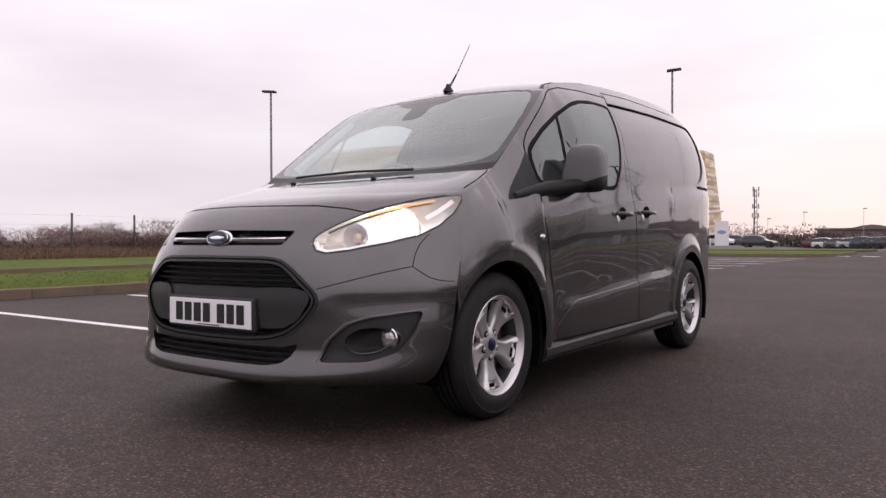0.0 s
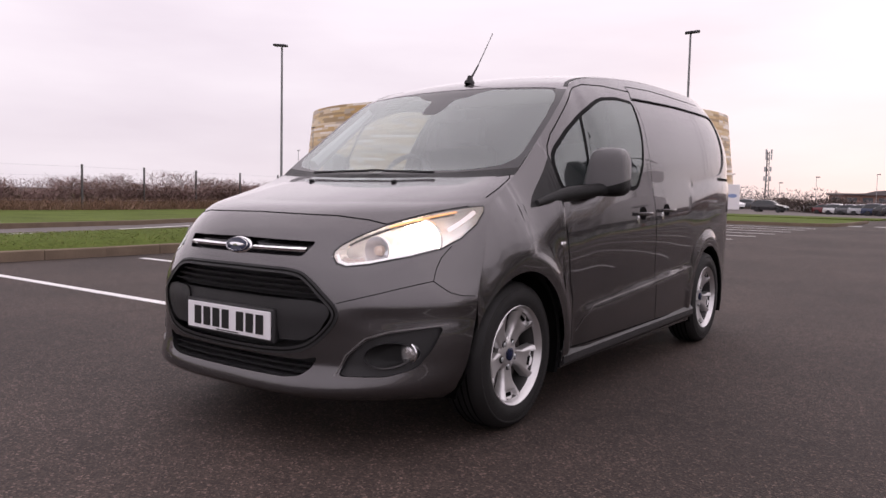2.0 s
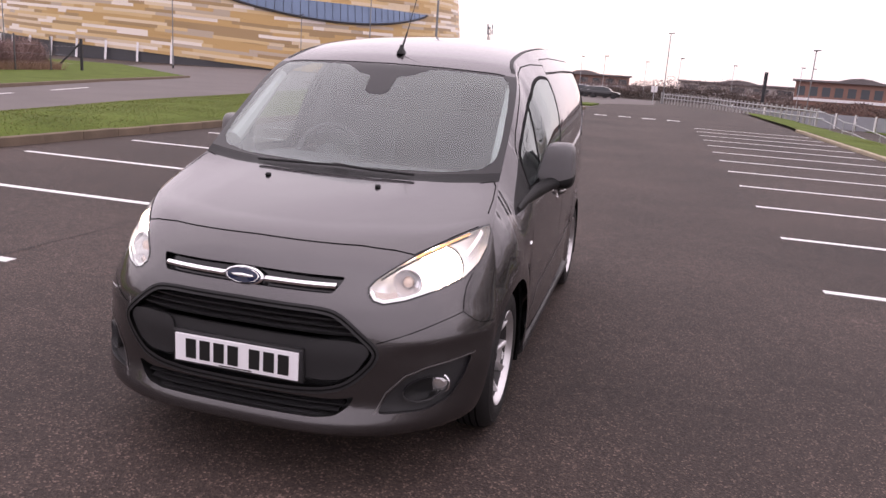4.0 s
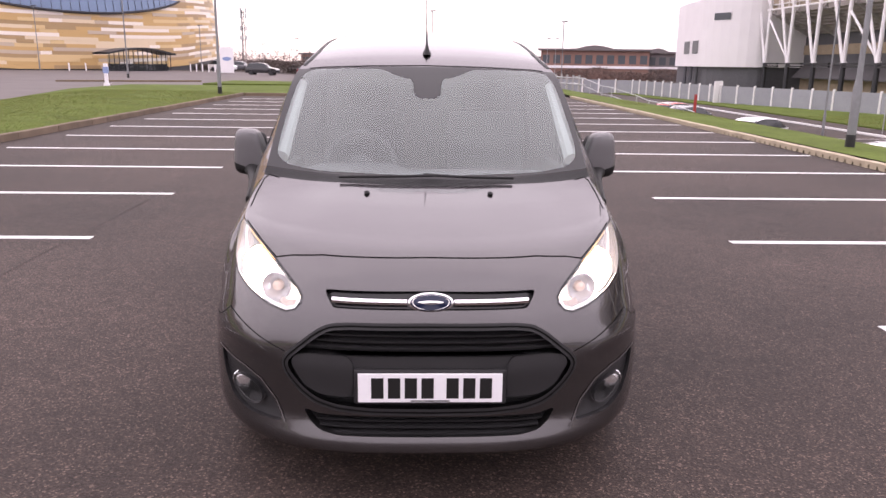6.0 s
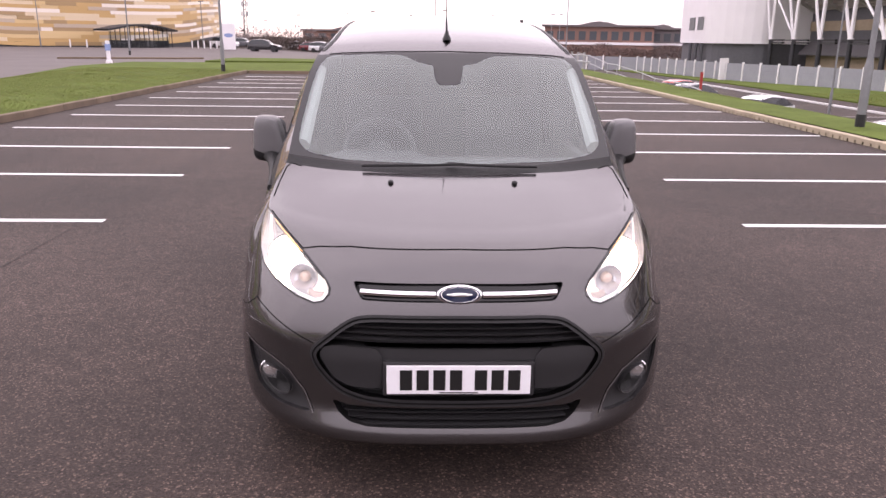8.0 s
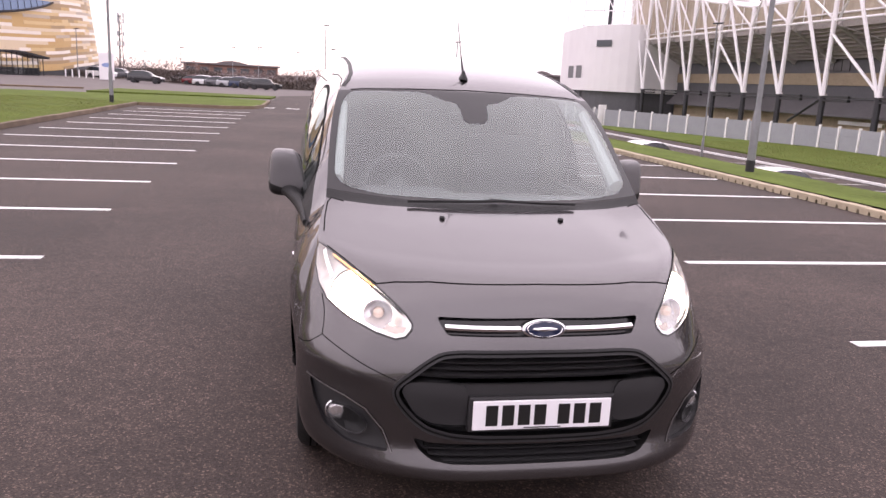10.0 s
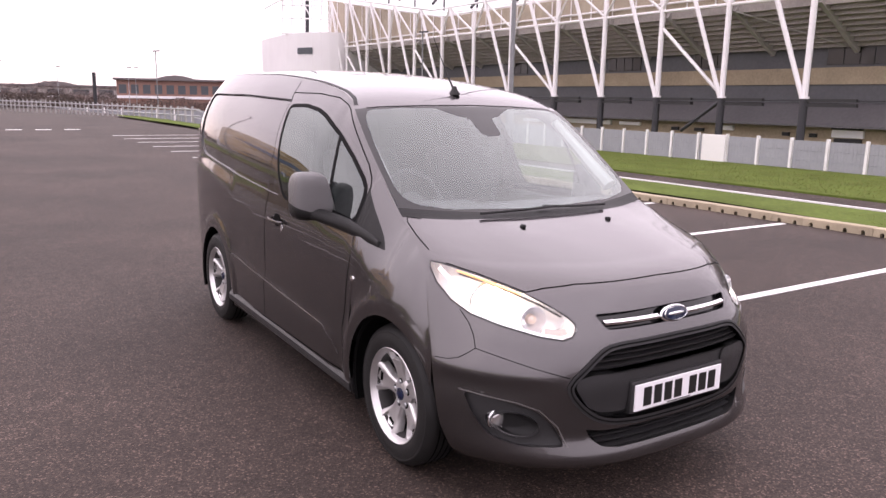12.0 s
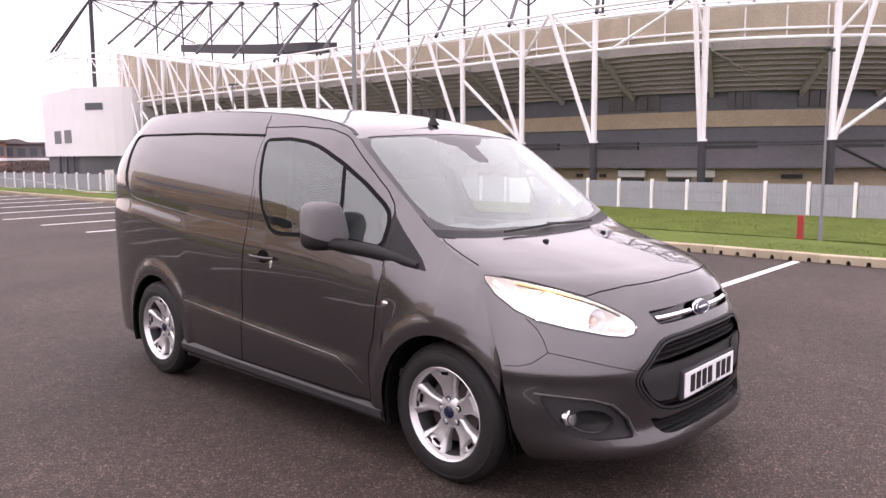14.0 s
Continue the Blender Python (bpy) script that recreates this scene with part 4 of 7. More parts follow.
def cut(bm, poly, axis):
    """Cuts the skin along an outline seen along the axis: 'y' outlines are (x, z), 'x' outlines are (y, z)."""
    ax = (lambda v: (v.x, v.z)) if axis == "y" else (lambda v: (v.y, v.z))
    lo = [min(p[i] for p in poly) - 0.012 for i in (0, 1)]
    hi = [max(p[i] for p in poly) + 0.012 for i in (0, 1)]
    for (a, b), (c, d) in zip(poly, poly[1:] + poly[:1]):
        if math.hypot(c - a, d - b) < 1e-5:
            continue
        l2 = [min(a, c) - 0.03, min(b, d) - 0.03]
        h2 = [max(a, c) + 0.03, max(b, d) + 0.03]
        faces = []
        for f in bm.faces:
            p, q = ax(f.calc_center_median())
            if l2[0] < p < h2[0] and l2[1] < q < h2[1]:
                faces.append(f)
        if not faces:
            continue
        n = Vector((-(d - b), 0, c - a)) if axis == "y" else Vector((0, -(d - b), c - a))
        co = Vector((a, 0, b)) if axis == "y" else Vector((0, a, b))
        geom = list({v for f in faces for v in f.verts}) + list({e for f in faces for e in f.edges}) + faces
        bmesh.ops.bisect_plane(bm, geom=geom, dist=1e-5, plane_co=co, plane_no=n.normalized())


def split(bm, outlines, axis):
    """Cuts the skin along the named outlines and returns a bmesh for each, with the rest under ''."""
    for _, poly in outlines:
        cut(bm, poly, axis)
    ax = (lambda v: (v.x, v.z)) if axis == "y" else (lambda v: (v.y, v.z))
    tag = {}
    for f in bm.faces:
        p, q = ax(f.calc_center_median())
        name = ""
        for nm, poly in outlines:
            if inside(poly, p, q):
                name = nm
                break
        tag.setdefault(name, []).append(f)
    out = {}
    for nm, faces in tag.items():
        b2 = bmesh.new()
        seen = {}
        for f in faces:
            vs = []
            for v in f.verts:
                if v not in seen:
                    seen[v] = b2.verts.new(v.co)
                vs.append(seen[v])
            try:
                b2.faces.new(vs)
            except ValueError:
                pass
        out[nm] = b2
    bm.free()
    return out


def sink(bm, move, keep_walls=True):
    """Pushes a whole patch by a vector and leaves walls round it."""
    r = bmesh.ops.extrude_face_region(bm, geom=bm.faces[:])
    vs = [g for g in r["geom"] if isinstance(g, bmesh.types.BMVert)]
    old = [f for f in bm.faces if not any(v in set(vs) for v in f.verts)]
    bmesh.ops.translate(bm, vec=move, verts=vs)
    top = set(vs)
    bmesh.ops.delete(bm, geom=[f for f in bm.faces if not any(v in top for v in f.verts)], context="FACES")
    return bm


def mirrored(bm):
    b2 = bm.copy()
    for v in b2.verts:
        v.co.x = -v.co.x
    bmesh.ops.reverse_faces(b2, faces=b2.faces[:])
    return b2


def outward(bm):
    """Turns the faces of a skin patch to the outside."""
    bm.normal_update()
    for f in bm.faces:
        c = f.calc_center_median()
        if f.normal.dot(c - Vector((0, min(max(c.y, 0.0), 3.0), 0.75))) < 0:
            f.normal_flip()
    return bm


def both(bm):
    """Joins a half across the middle with its mirror image."""
    bmesh.ops.delete(bm, geom=[f for f in bm.faces if all(abs(v.co.x) < 2e-4 for v in f.verts)], context="FACES")
    bmesh.ops.mirror(bm, geom=bm.verts[:] + bm.edges[:] + bm.faces[:], matrix=Matrix.Identity(4), merge_dist=2e-4, axis="X")
    return outward(bm)


def pair(name, bm, mat, parent, label="", smooth=True, angle=35):
    outward(bm)
    other = mirrored(bm)
    return part(name, bm, mat, parent, label, smooth, angle), part(name, other, mat, parent, label, smooth, angle)


SLOT = rounded([(-0.05, 0.832), (0.384, 0.826), (0.372, 0.800), (0.350, 0.768), (-0.05, 0.768)], 0.012, 2)
HEX = [(-0.05, 0.714), (0.30, 0.712), (0.37, 0.703), (0.42, 0.672), (0.47, 0.630), (0.515, 0.59), (0.532, 0.562), (0.520, 0.525), (0.475, 0.470), (0.42, 0.428), (0.34, 0.405), (0.22, 0.395), (-0.05, 0.392)]
MID = rounded([(-0.05, 0.606), (0.36, 0.606), (0.43, 0.608), (0.495, 0.595), (0.512, 0.562), (0.462, 0.478), (0.40, 0.445), (-0.05, 0.437)], 0.02, 2)
LOBE = rounded([(0.300, 0.604), (0.43, 0.606), (0.493, 0.593), (0.510, 0.562), (0.460, 0.480), (0.40, 0.450), (0.300, 0.444), (0.278, 0.470), (0.276, 0.575)], 0.02, 2)
GRILL = rounded([(-0.05, 0.372), (0.40, 0.376), (0.465, 0.392), (0.44, 0.345), (0.40, 0.315), (0.33, 0.303), (-0.05, 0.301)], 0.015, 2)
FOG = rounded([(0.545, 0.325), (0.575, 0.40), (0.635, 0.465), (0.70, 0.492), (0.832, 0.515), (0.812, 0.43), (0.775, 0.355), (0.70, 0.325)], 0.022, 3)
POCKET = [(0.698 + 0.068 * math.cos(2 * math.pi * k / 28) + 0.010 * math.sin(2 * math.pi * k / 28), 0.405 + 0.049 * math.sin(2 * math.pi * k / 28)) for k in range(28)]
HEAD = [(0.470, 0.793), (0.474, 0.772), (0.495, 0.748), (0.530, 0.737), (0.60, 0.747), (0.70, 0.776), (0.765, 0.805), (0.795, 0.845), (0.807, 0.90), (0.802, 0.95), (0.792, 0.975),
        (0.772, 0.972), (0.72, 0.955), (0.65, 0.925), (0.59, 0.893), (0.53, 0.852), (0.488, 0.818)]
HOOD = [(-0.05, 0.933), (0.40, 0.927), (0.52, 0.914), (0.585, 0.899), (0.62, 0.914), (0.70, 0.952), (0.76, 0.974), (0.772, 0.99), (0.768, 1.03), (0.752, 1.08), (0.735, 1.30), (-0.05, 1.30)]
SCREEN_CLEAR = rounded([(-0.05, 1.124), (0.50, 1.138), (0.66, 1.160), (0.716, 1.20), (0.711, 1.29), (0.690, 1.43), (0.665, 1.535), (0.62, 1.582), (0.45, 1.592), (0.24, 1.594), (0.13, 1.550), (0.075, 1.548), (0.066, 1.47), (0.04, 1.452), (-0.05, 1.452)], 0.03, 4)
DOOR_WIN = [(1.497, 1.590), (1.30, 1.594), (1.121, 1.572), (1.02, 1.545), (0.928, 1.511), (0.785, 1.447), (0.604, 1.354), (0.46, 1.262), (0.415, 1.22), (0.40, 1.17), (0.402, 1.085), (0.43, 1.058), (0.617, 1.075), (0.89, 1.085),
            (1.19, 1.075), (1.255, 1.082), (1.30, 1.105), (1.368, 1.204), (1.412, 1.33), (1.458, 1.48)]
CARGO = [(1.515, 1.617), (1.62, 1.622), (2.29, 1.645), (3.08, 1.650), (3.135, 1.640), (3.155, 1.60), (3.165, 1.37), (3.14, 1.29), (3.08, 1.235), (2.97, 1.207), (2.126, 1.129), (1.48, 1.086), (1.345, 1.078), (1.40, 1.16), (1.455, 1.30), (1.50, 1.55)]
TRIANGLE = [(0.118, 0.968), (0.16, 1.018), (0.30, 1.142), (0.392, 1.232), (0.398, 1.085), (0.41, 1.05), (0.37, 1.022), (0.25, 0.985)]
DOOR_WIN, CARGO, TRIANGLE = rounded(DOOR_WIN, 0.035, 3), rounded(CARGO, 0.04, 3), rounded(TRIANGLE, 0.012, 2)
van = empty("van")


def build_skin():
    """The painted body, its glass and its openings. Returns a tree for laying things on it."""
    from_front = top_grid(0, S_AT[16], 108)
    cowl = top_grid(S_AT[16], S_COWL, 6)
    screen = top_grid(S_COWL, S_HEAD, 50)
    roof = top_grid(S_HEAD, S_END, 90)
    flank = side_grid()
    whole = bmesh.new()
    for b in (from_front, cowl, screen, roof, flank):
        me = bpy.data.meshes.new("scratch")
        b.to_mesh(me)
        whole.from_mesh(me)
        bpy.data.meshes.remove(me)
    both(whole)
    bmesh.ops.recalc_face_normals(whole, faces=whole.faces[:])
    tree = BVHTree.FromBMesh(whole)
    whole.free()

    p = split(from_front, [("slot", SLOT), ("lobe", LOBE), ("mid", MID), ("hex", HEX), ("grill", GRILL), ("pocket", POCKET), ("fog", FOG), ("head", HEAD), ("hood", HOOD)], "y")
    part("front_bumper", both(p[""]), PAINT, van, smooth=True)
    part("bonnet", both(p["hood"]), PAINT, van, smooth=True)
    part("badge_slot", both(sink(p["slot"], (0, 0.03, -0.004))), BLACK_GLOSS, van, smooth=True)
    part("grille_recess", both(sink(p["hex"], (0, 0.055, 0))), BLACK_TRIM, van, smooth=True)
    part("lower_grille_recess", both(sink(p["grill"], (0, 0.06, 0))), BLACK_TRIM, van, smooth=True)
    for b, name, push in ((p["mid"], "plate_panel", 0.013), (p["lobe"], "panel_lobe", 0.004)):
        bmesh.ops.translate(b, vec=(0, push, 0), verts=b.verts[:])
        back = bmesh.ops.extrude_face_region(b, geom=b.faces[:])
        bmesh.ops.translate(b, vec=(0, 0.045, 0), verts=[g for g in back["geom"] if isinstance(g, bmesh.types.BMVert)])
        if name == "plate_panel":
            part(name, both(b), GREY_TRIM, van, "dark grey plastic panel", smooth=True)
        else:
            pair(name, b, GREY_TRIM, van, "proud dark grey plastic lobe", angle=30)
    pair("fog_lamp_recess", sink(p["fog"], (-0.008, 0.020, 0)), GREY_TRIM, van)
    b = p["pocket"]
    bmesh.ops.translate(b, vec=(-0.008, 0.020, 0), verts=b.verts[:])
    sink(b, (0.0, 0.048, 0.0))
    b.normal_update()
    deep = {v for f in b.faces if abs(f.normal.y) > 0.5 for v in f.verts}
    for v in deep:
        v.co.x += (0.715 - v.co.x) * 0.28
        v.co.z += (0.405 - v.co.z) * 0.28
    pair("fog_lamp_pocket", b, BLACK_TRIM, van, angle=70)
    lens = p["head"]
    bowl = lens.copy()
    sink(bowl, (-0.045, 0.12, 0.0))
    bowl.normal_update()
    for v in {v for f in bowl.faces if abs(f.normal.y) > 0.35 for v in f.verts}:
        # moulded folds in the back of the bowl
        v.co.y += 0.005 * math.sin(62 * v.co.x - 25 * v.co.z) + 0.004 * math.sin(95 * v.co.z)
    for ob in pair("headlight", bowl, REFLECTOR, van, "lit headlight with a clear lens"):
        HEADS.append(ob)
    bm2 = mirrored(lens)
    for b, ob in ((lens, HEADS[0]), (bm2, HEADS[1])):
        c = part("lens", outward(b), LENS, ob, smooth=True)
        c.visible_shadow = False

    p = split(screen, [("clear", SCREEN_CLEAR)], "y")
    part("screen_border", both(p[""]), FRIT, van, "black glass border", smooth=True)
    g = part("windscreen", both(p["clear"]), SCREEN, van, "clear laminated windscreen", smooth=True)
    g.visible_shadow = False
    part("scuttle", both(cowl), BLACK_TRIM, van, "black plastic scuttle below the windscreen", smooth=True)
    part("roof", both(roof), PAINT, van, smooth=True)

    p = split(flank, [("win", DOOR_WIN), ("tri", TRIANGLE), ("cargo", CARGO)], "x")
    pair("side_panel", p[""], PAINT, van)
    pair("mirror_base", p["tri"], BLACK_TRIM, van)
    pair("cargo_panel", sink(p["cargo"], (-0.009, 0, 0)), PAINT, van)
    for ob in pair("door_window", p["win"], SIDE_GLASS, van, "tinted door glass"):
        ob.visible_shadow = False
    return tree


HEADS = []
SKIN = build_skin()


def on_skin(view, a, b, side=1):
    """Point and normal of the body where a straight look meets it: 'f' from the front at (x, z), 's' from the side at (y, z), 't' from above at (x, y)."""
    if view == "f":
        o, d = Vector((a, -3, b)), Vector((0, 1, 0))
    elif view == "s":
        o, d = Vector((3 * side, a, b)), Vector((-side, 0, 0))
    else:
        o, d = Vector((a, b, 4)), Vector((0, 0, -1))
    co, no, _, _ = SKIN.ray_cast(o, d)
    if co is None:
        return None, None
    if no.dot(d) > 0:
        no = -no
    return co, no


def ribbon(bm, view, pts, width, lift=0.0015, side=1, closed=False, step=0.02):
    """A flat strip laid along the body."""
    path = []
    seq = pts + pts[:1] if closed else pts
    for (a, b), (c, d) in zip(seq, seq[1:]):
        n = max(1, int(math.hypot(c - a, d - b) / step))
        path += [(a + (c - a) * i / n, b + (d - b) * i / n) for i in range(n)]
    if not closed:
        path.append(seq[-1])
    hits = [h for h in (on_skin(view, a, b, side) for a, b in path) if h[0] is not None]
    rows = []
    m = len(hits)
    for i, (co, no) in enumerate(hits):
        nxt = hits[(i + 1) % m][0] if closed or i < m - 1 else co
        prv = hits[i - 1][0] if closed or i > 0 else co
        t = nxt - prv
        if t.length < 1e-6:
            continue
        w = no.cross(t).normalized() * width / 2
        rows.append((bm.verts.new(co + no * lift - w), bm.verts.new(co + no * lift + w)))
    for a, b in zip(rows, rows[1:] + (rows[:1] if closed else [])):
        bm.faces.new((a[0], b[0], b[1], a[1]))
    return bm


def gap(view, pts, width=0.005, mat=None, name="panel_gap", sides=(1, -1), **kw):
    for side in sides:
        bm = bmesh.new()
        ribbon(bm, view, pts if view == "s" else [(side * a, b) for a, b in pts], width, side=side, **kw)
        part(name, outward(bm), mat or GAP, van, smooth=True)


gap("f", [(0.0, 0.933), (0.40, 0.927), (0.52, 0.914), (0.585, 0.899)])
gap("f", [(0.585, 0.897), (0.62, 0.914), (0.70, 0.952), (0.76, 0.974)], 0.0045)
gap("t", [(0.772, -0.13), (0.766, -0.02), (0.752, 0.09), (0.735, 0.118), (0.68, 0.085)], 0.005)
gap("f", [(0.53, 0.60), (0.64, 0.634), (0.72, 0.662), (0.784, 0.684), (0.805, 0.664), (0.830, 0.640), (0.855, 0.626), (0.876, 0.622)], 0.003)
gap("f", [(0.784, 0.684), (0.777, 0.73), (0.776, 0.77), (0.784, 0.815)], 0.003)
gap("f", HEAD, 0.007, BLACK_GLOSS, "headlight_seal", closed=True)
HEX_EDGE = [(0.0, 0.7135)] + [p for p in rounded(HEX, 0.03, 3) if p[0] > 0.05] + [(0.0, 0.392)]
gap("f", HEX_EDGE, 0.026, GREY_TRIM, "grille_frame", lift=0.004)
gap("f", HEX_EDGE, 0.006, GAP, "grille_gap", lift=0.0065)
gap("s", [(0.36, 1.015), (0.372, 0.95), (0.392, 0.86), (0.418, 0.725), (0.435, 0.62), (0.47, 0.53), (0.475, 0.44), (0.46, 0.30)])
gap("s", [(1.572, 1.668), (1.535, 1.62), (1.515, 1.50), (1.478, 1.33), (1.50, 1.15), (1.545, 0.968), (1.579, 0.698), (1.595, 0.50), (1.60, 0.295)])
gap("s", [(1.572, 1.666), (1.25, 1.662), (0.995, 1.640), (0.86, 1.605), (0.80, 1.575), (0.62, 1.445), (0.46, 1.325), (0.405, 1.265), (0.385, 1.22)], 0.006)
gap("s", [(1.572, 1.666), (1.575, 1.70), (1.95, 1.72), (2.9, 1.725)], 0.005, sides=(1,))
gap("s", [(1.572, 1.666), (1.578, 1.70), (1.60, 1.735)], 0.004, sides=(-1,))
gap("s", [(0.46, 0.292), (1.6, 0.292), (2.30, 0.292)], 0.006)
# pale strip on the door ledge paints the crease's highlight; no gap here
gap("s", [(0.525, 0.37), (0.60, 0.425), (0.72, 0.474), (1.2, 0.505), (1.7, 0.538), (2.27, 0.575)], 0.004, material("crease_edge", (0.22, 0.21, 0.21), 0.3, 0.7))
gap("s", DOOR_WIN, 0.023, SEAL, "window_seal", closed=True)
gap("s", [(0.79, 1.452), (0.775, 1.40), (0.735, 1.25), (0.695, 1.075)], 0.024, SEAL, "window_bar")
gap("s", [(1.53, 1.622), (1.62, 1.626), (2.29, 1.649), (3.08, 1.654), (3.142, 1.643), (3.162, 1.60), (3.172, 1.37), (3.145, 1.285)], 0.007, SEAL, "cargo_trim")
gap("s", [(2.58, 1.63), (2.60, 1.40), (2.66, 1.19)], 0.004, sides=(1,))
gap("f", [(0.0, 1.612), (0.30, 1.607), (0.55, 1.597), (0.62, 1.59)], 0.008)
gap("t", [(0.655, 0.80), (0.625, 0.88), (0.605, 1.0), (0.595, 1.3), (0.592, 2.0), (0.590, 2.9), (0.575, 3.25)], 0.022, BLACK_TRIM, "roof_ditch", lift=0.002)
# bright line painted where the fog lamp surround catches the light
gap("f", [(0.838, 0.520), (0.70, 0.499), (0.630, 0.472), (0.568, 0.405), (0.536, 0.325)], 0.005, material("bezel_highlight", (0.20, 0.19, 0.19), 0.3, 0.6), "fog_bezel_edge", lift=0.003)


def front_details():
    def along(z, x0, x1, push, hh, dd, n=28):
        bm = bmesh.new()
        rows = []
        for i in range(n + 1):
            x = x0 + (x1 - x0) * i / n
            co, no = on_skin("f", x, z)
            y = co.y + push
            rows.append([bm.verts.new(q) for q in ((x, y, z + hh * 0.2), (x, y + dd, z + hh), (x, y + dd, z - hh), (x, y + 0.002, z - hh * 0.8))])
        for a, b in zip(rows, rows[1:]):
            for i in range(4):
                j = (i + 1) % 4
                bm.faces.new((a[i], a[j], b[j], b[i]))
        bm.faces.new(rows[0])
        bm.faces.new(rows[-1][::-1])
        return bm
    for z, w in ((0.698, 0.335), (0.676, 0.385), (0.653, 0.42), (0.630, 0.45)):
        part("grille_slat", along(z, -w, w, 0.016, 0.0055, 0.035), GREY_TRIM, van, smooth=True)
    for z, w in ((0.350, 0.42), (0.327, 0.405), (0.305, 0.375)):
        part("lower_grille_slat", along(z, -w, w, 0.018, 0.0055, 0.035), GREY_TRIM, van, smooth=True)
    for s in (1, -1):
        bm = along(0.793, s * 0.085, s * 0.357, -0.006, 0.0095, 0.014, 14)
        part("chrome_bar", bm, CHROME, van, "chrome grille bar", smooth=True, angle=60)
    badge = part("badge", lathe(bmesh.new(), [(0.0, 0.022), (0.06, 0.019), (0.078, 0.010), (0.080, -0.02)], 40, Matrix.Translation((0, -0.800, 0.793)) @ pose(0, 0, 0, 74, 0, 0) @ Matrix.Diagonal((1.05, 0.46, 1, 1))),
                 CHROME, van, "oval chrome and blue badge", smooth=True)
    part("badge_field", lathe(bmesh.new(), [(0.0, 0.026), (0.060, 0.0235), (0.070, 0.019)], 40, Matrix.Translation((0, -0.800, 0.793)) @ pose(0, 0, 0, 74, 0, 0) @ Matrix.Diagonal((1.05, 0.44, 1, 1))),
         material("badge_blue", (0.008, 0.013, 0.04), 0.2), badge, smooth=True)
    at_badge = Matrix.Translation((0, -0.800, 0.793)) @ pose(0, 0, 0, 74, 0, 0)
    part("badge_mark", lathe(bmesh.new(), [(0.0, 0.0290), (0.040, 0.0272), (0.046, 0.0245)], 32, at_badge @ Matrix.Diagonal((1.0, 0.17, 1, 1))), CHROME, badge, smooth=True)
    part("badge_line", lathe(bmesh.new(), [(0.0605, 0.0235), (0.0625, 0.0243), (0.0645, 0.0222)], 40, at_badge @ Matrix.Diagonal((1.05, 0.44, 1, 1))), CHROME, badge, smooth=True)
    # number plate with its plinth
    bm = bmesh.new()
    box(bm, -0.275, 0.275, -0.862, -0.80, 0.425, 0.560, 0.008)
    part("plate_plinth", bm, GREY_TRIM, van)
    pl = part("number_plate", box(bmesh.new(), -0.26, 0.26, -0.870, -0.863, 0.4365, 0.5475, 0.003), material("plate_white", (0.82, 0.81, 0.83), 0.35, vary=0.03), van, "white number plate with plain dark bars")
    for x in (-0.19, -0.13, -0.07, -0.01, 0.08, 0.14, 0.20):
        part("plate_bar", box(bmesh.new(), x - 0.022, x + 0.022, -0.8722, -0.8702, 0.453, 0.531), material("plate_black", (0.01, 0.01, 0.01), 0.4) if x < -0.18 else bpy.data.materials["plate_black"], pl)
    part("plate_caption", box(bmesh.new(), -0.07, 0.07, -0.8715, -0.8702, 0.441, 0.445), bpy.data.materials["plate_black"], pl)
    # fog lamps
    for s in (1, -1):
        m = look(Vector((s * 0.728, -0.590, 0.408)), Vector((s * 0.77, -1.2, 0.40))) @ pose(0, 0, 0, 180, 0, 0)
        fog = part("fog_lamp", lathe(bmesh.new(), [(0.040, -0.035), (0.040, 0.0), (0.036, 0.007), (0.022, 0.012), (0.0, 0.014)], 12, m), material("fog_glass", (0.74, 0.73, 0.73), 0.24, 0.85) if s > 0 else bpy.data.materials["fog_glass"], van, "round clear fog lamp")
        part("fog_bezel", lathe(bmesh.new(), [(0.039, -0.03), (0.0445, -0.03), (0.0445, 0.004), (0.041, 0.007), (0.039, 0.004)], 28, m), CHROME, fog, smooth=True)
        # paler arc along the pocket's lower edge, a highlight put into the colour
        bm = bmesh.new()
        ribbon(bm, "f", [(s * x, z) for x, z in POCKET[14:27]], 0.006, lift=-0.012, step=0.01)
        part("pocket_edge", bm, material("pocket_rim_highlight", (0.16, 0.155, 0.155), 0.25, 0.5) if s > 0 else bpy.data.materials["pocket_rim_highlight"], van, smooth=True)
    # headlight innards
    for s, ob in ((1, HEADS[0]), (-1, HEADS[1])):
        for x, z, r, lit in ((0.714, 0.868, 0.087, True), (0.606, 0.820, 0.052, False)):
            co, no = on_skin("f", s * x, z)
            m = look(co - no * (0.085 if lit else 0.050), co + Vector((s * 0.10, -0.6, 0.02))) @ pose(0, 0, 0, 180, 0, 0)
            part("reflector", lathe(bmesh.new(), [(r, 0.035), (r * 0.97, 0.030), (r * 0.75, 0.005), (r * 0.4, -0.012), (0.0, -0.018)], 28, m), REFLECTOR, ob, smooth=True)
            if lit:
                part("bulb", lathe(bmesh.new(), [(r * 0.84, 0.010), (r * 0.6, 0.018), (0.0, 0.026)], 24, m), LAMP_ON, ob, "glowing warm white bulb lens", smooth=True)
                # emissive ring round the bulb imitates its bloom; not a lamp itself
                part("lens_rim", lathe(bmesh.new(), [(r * 0.98, 0.012), (r * 0.92, 0.015), (r * 0.83, 0.011)], 28, m), LAMP_BLOOM, ob, "glowing ring that imitates headlamp bloom", smooth=True)
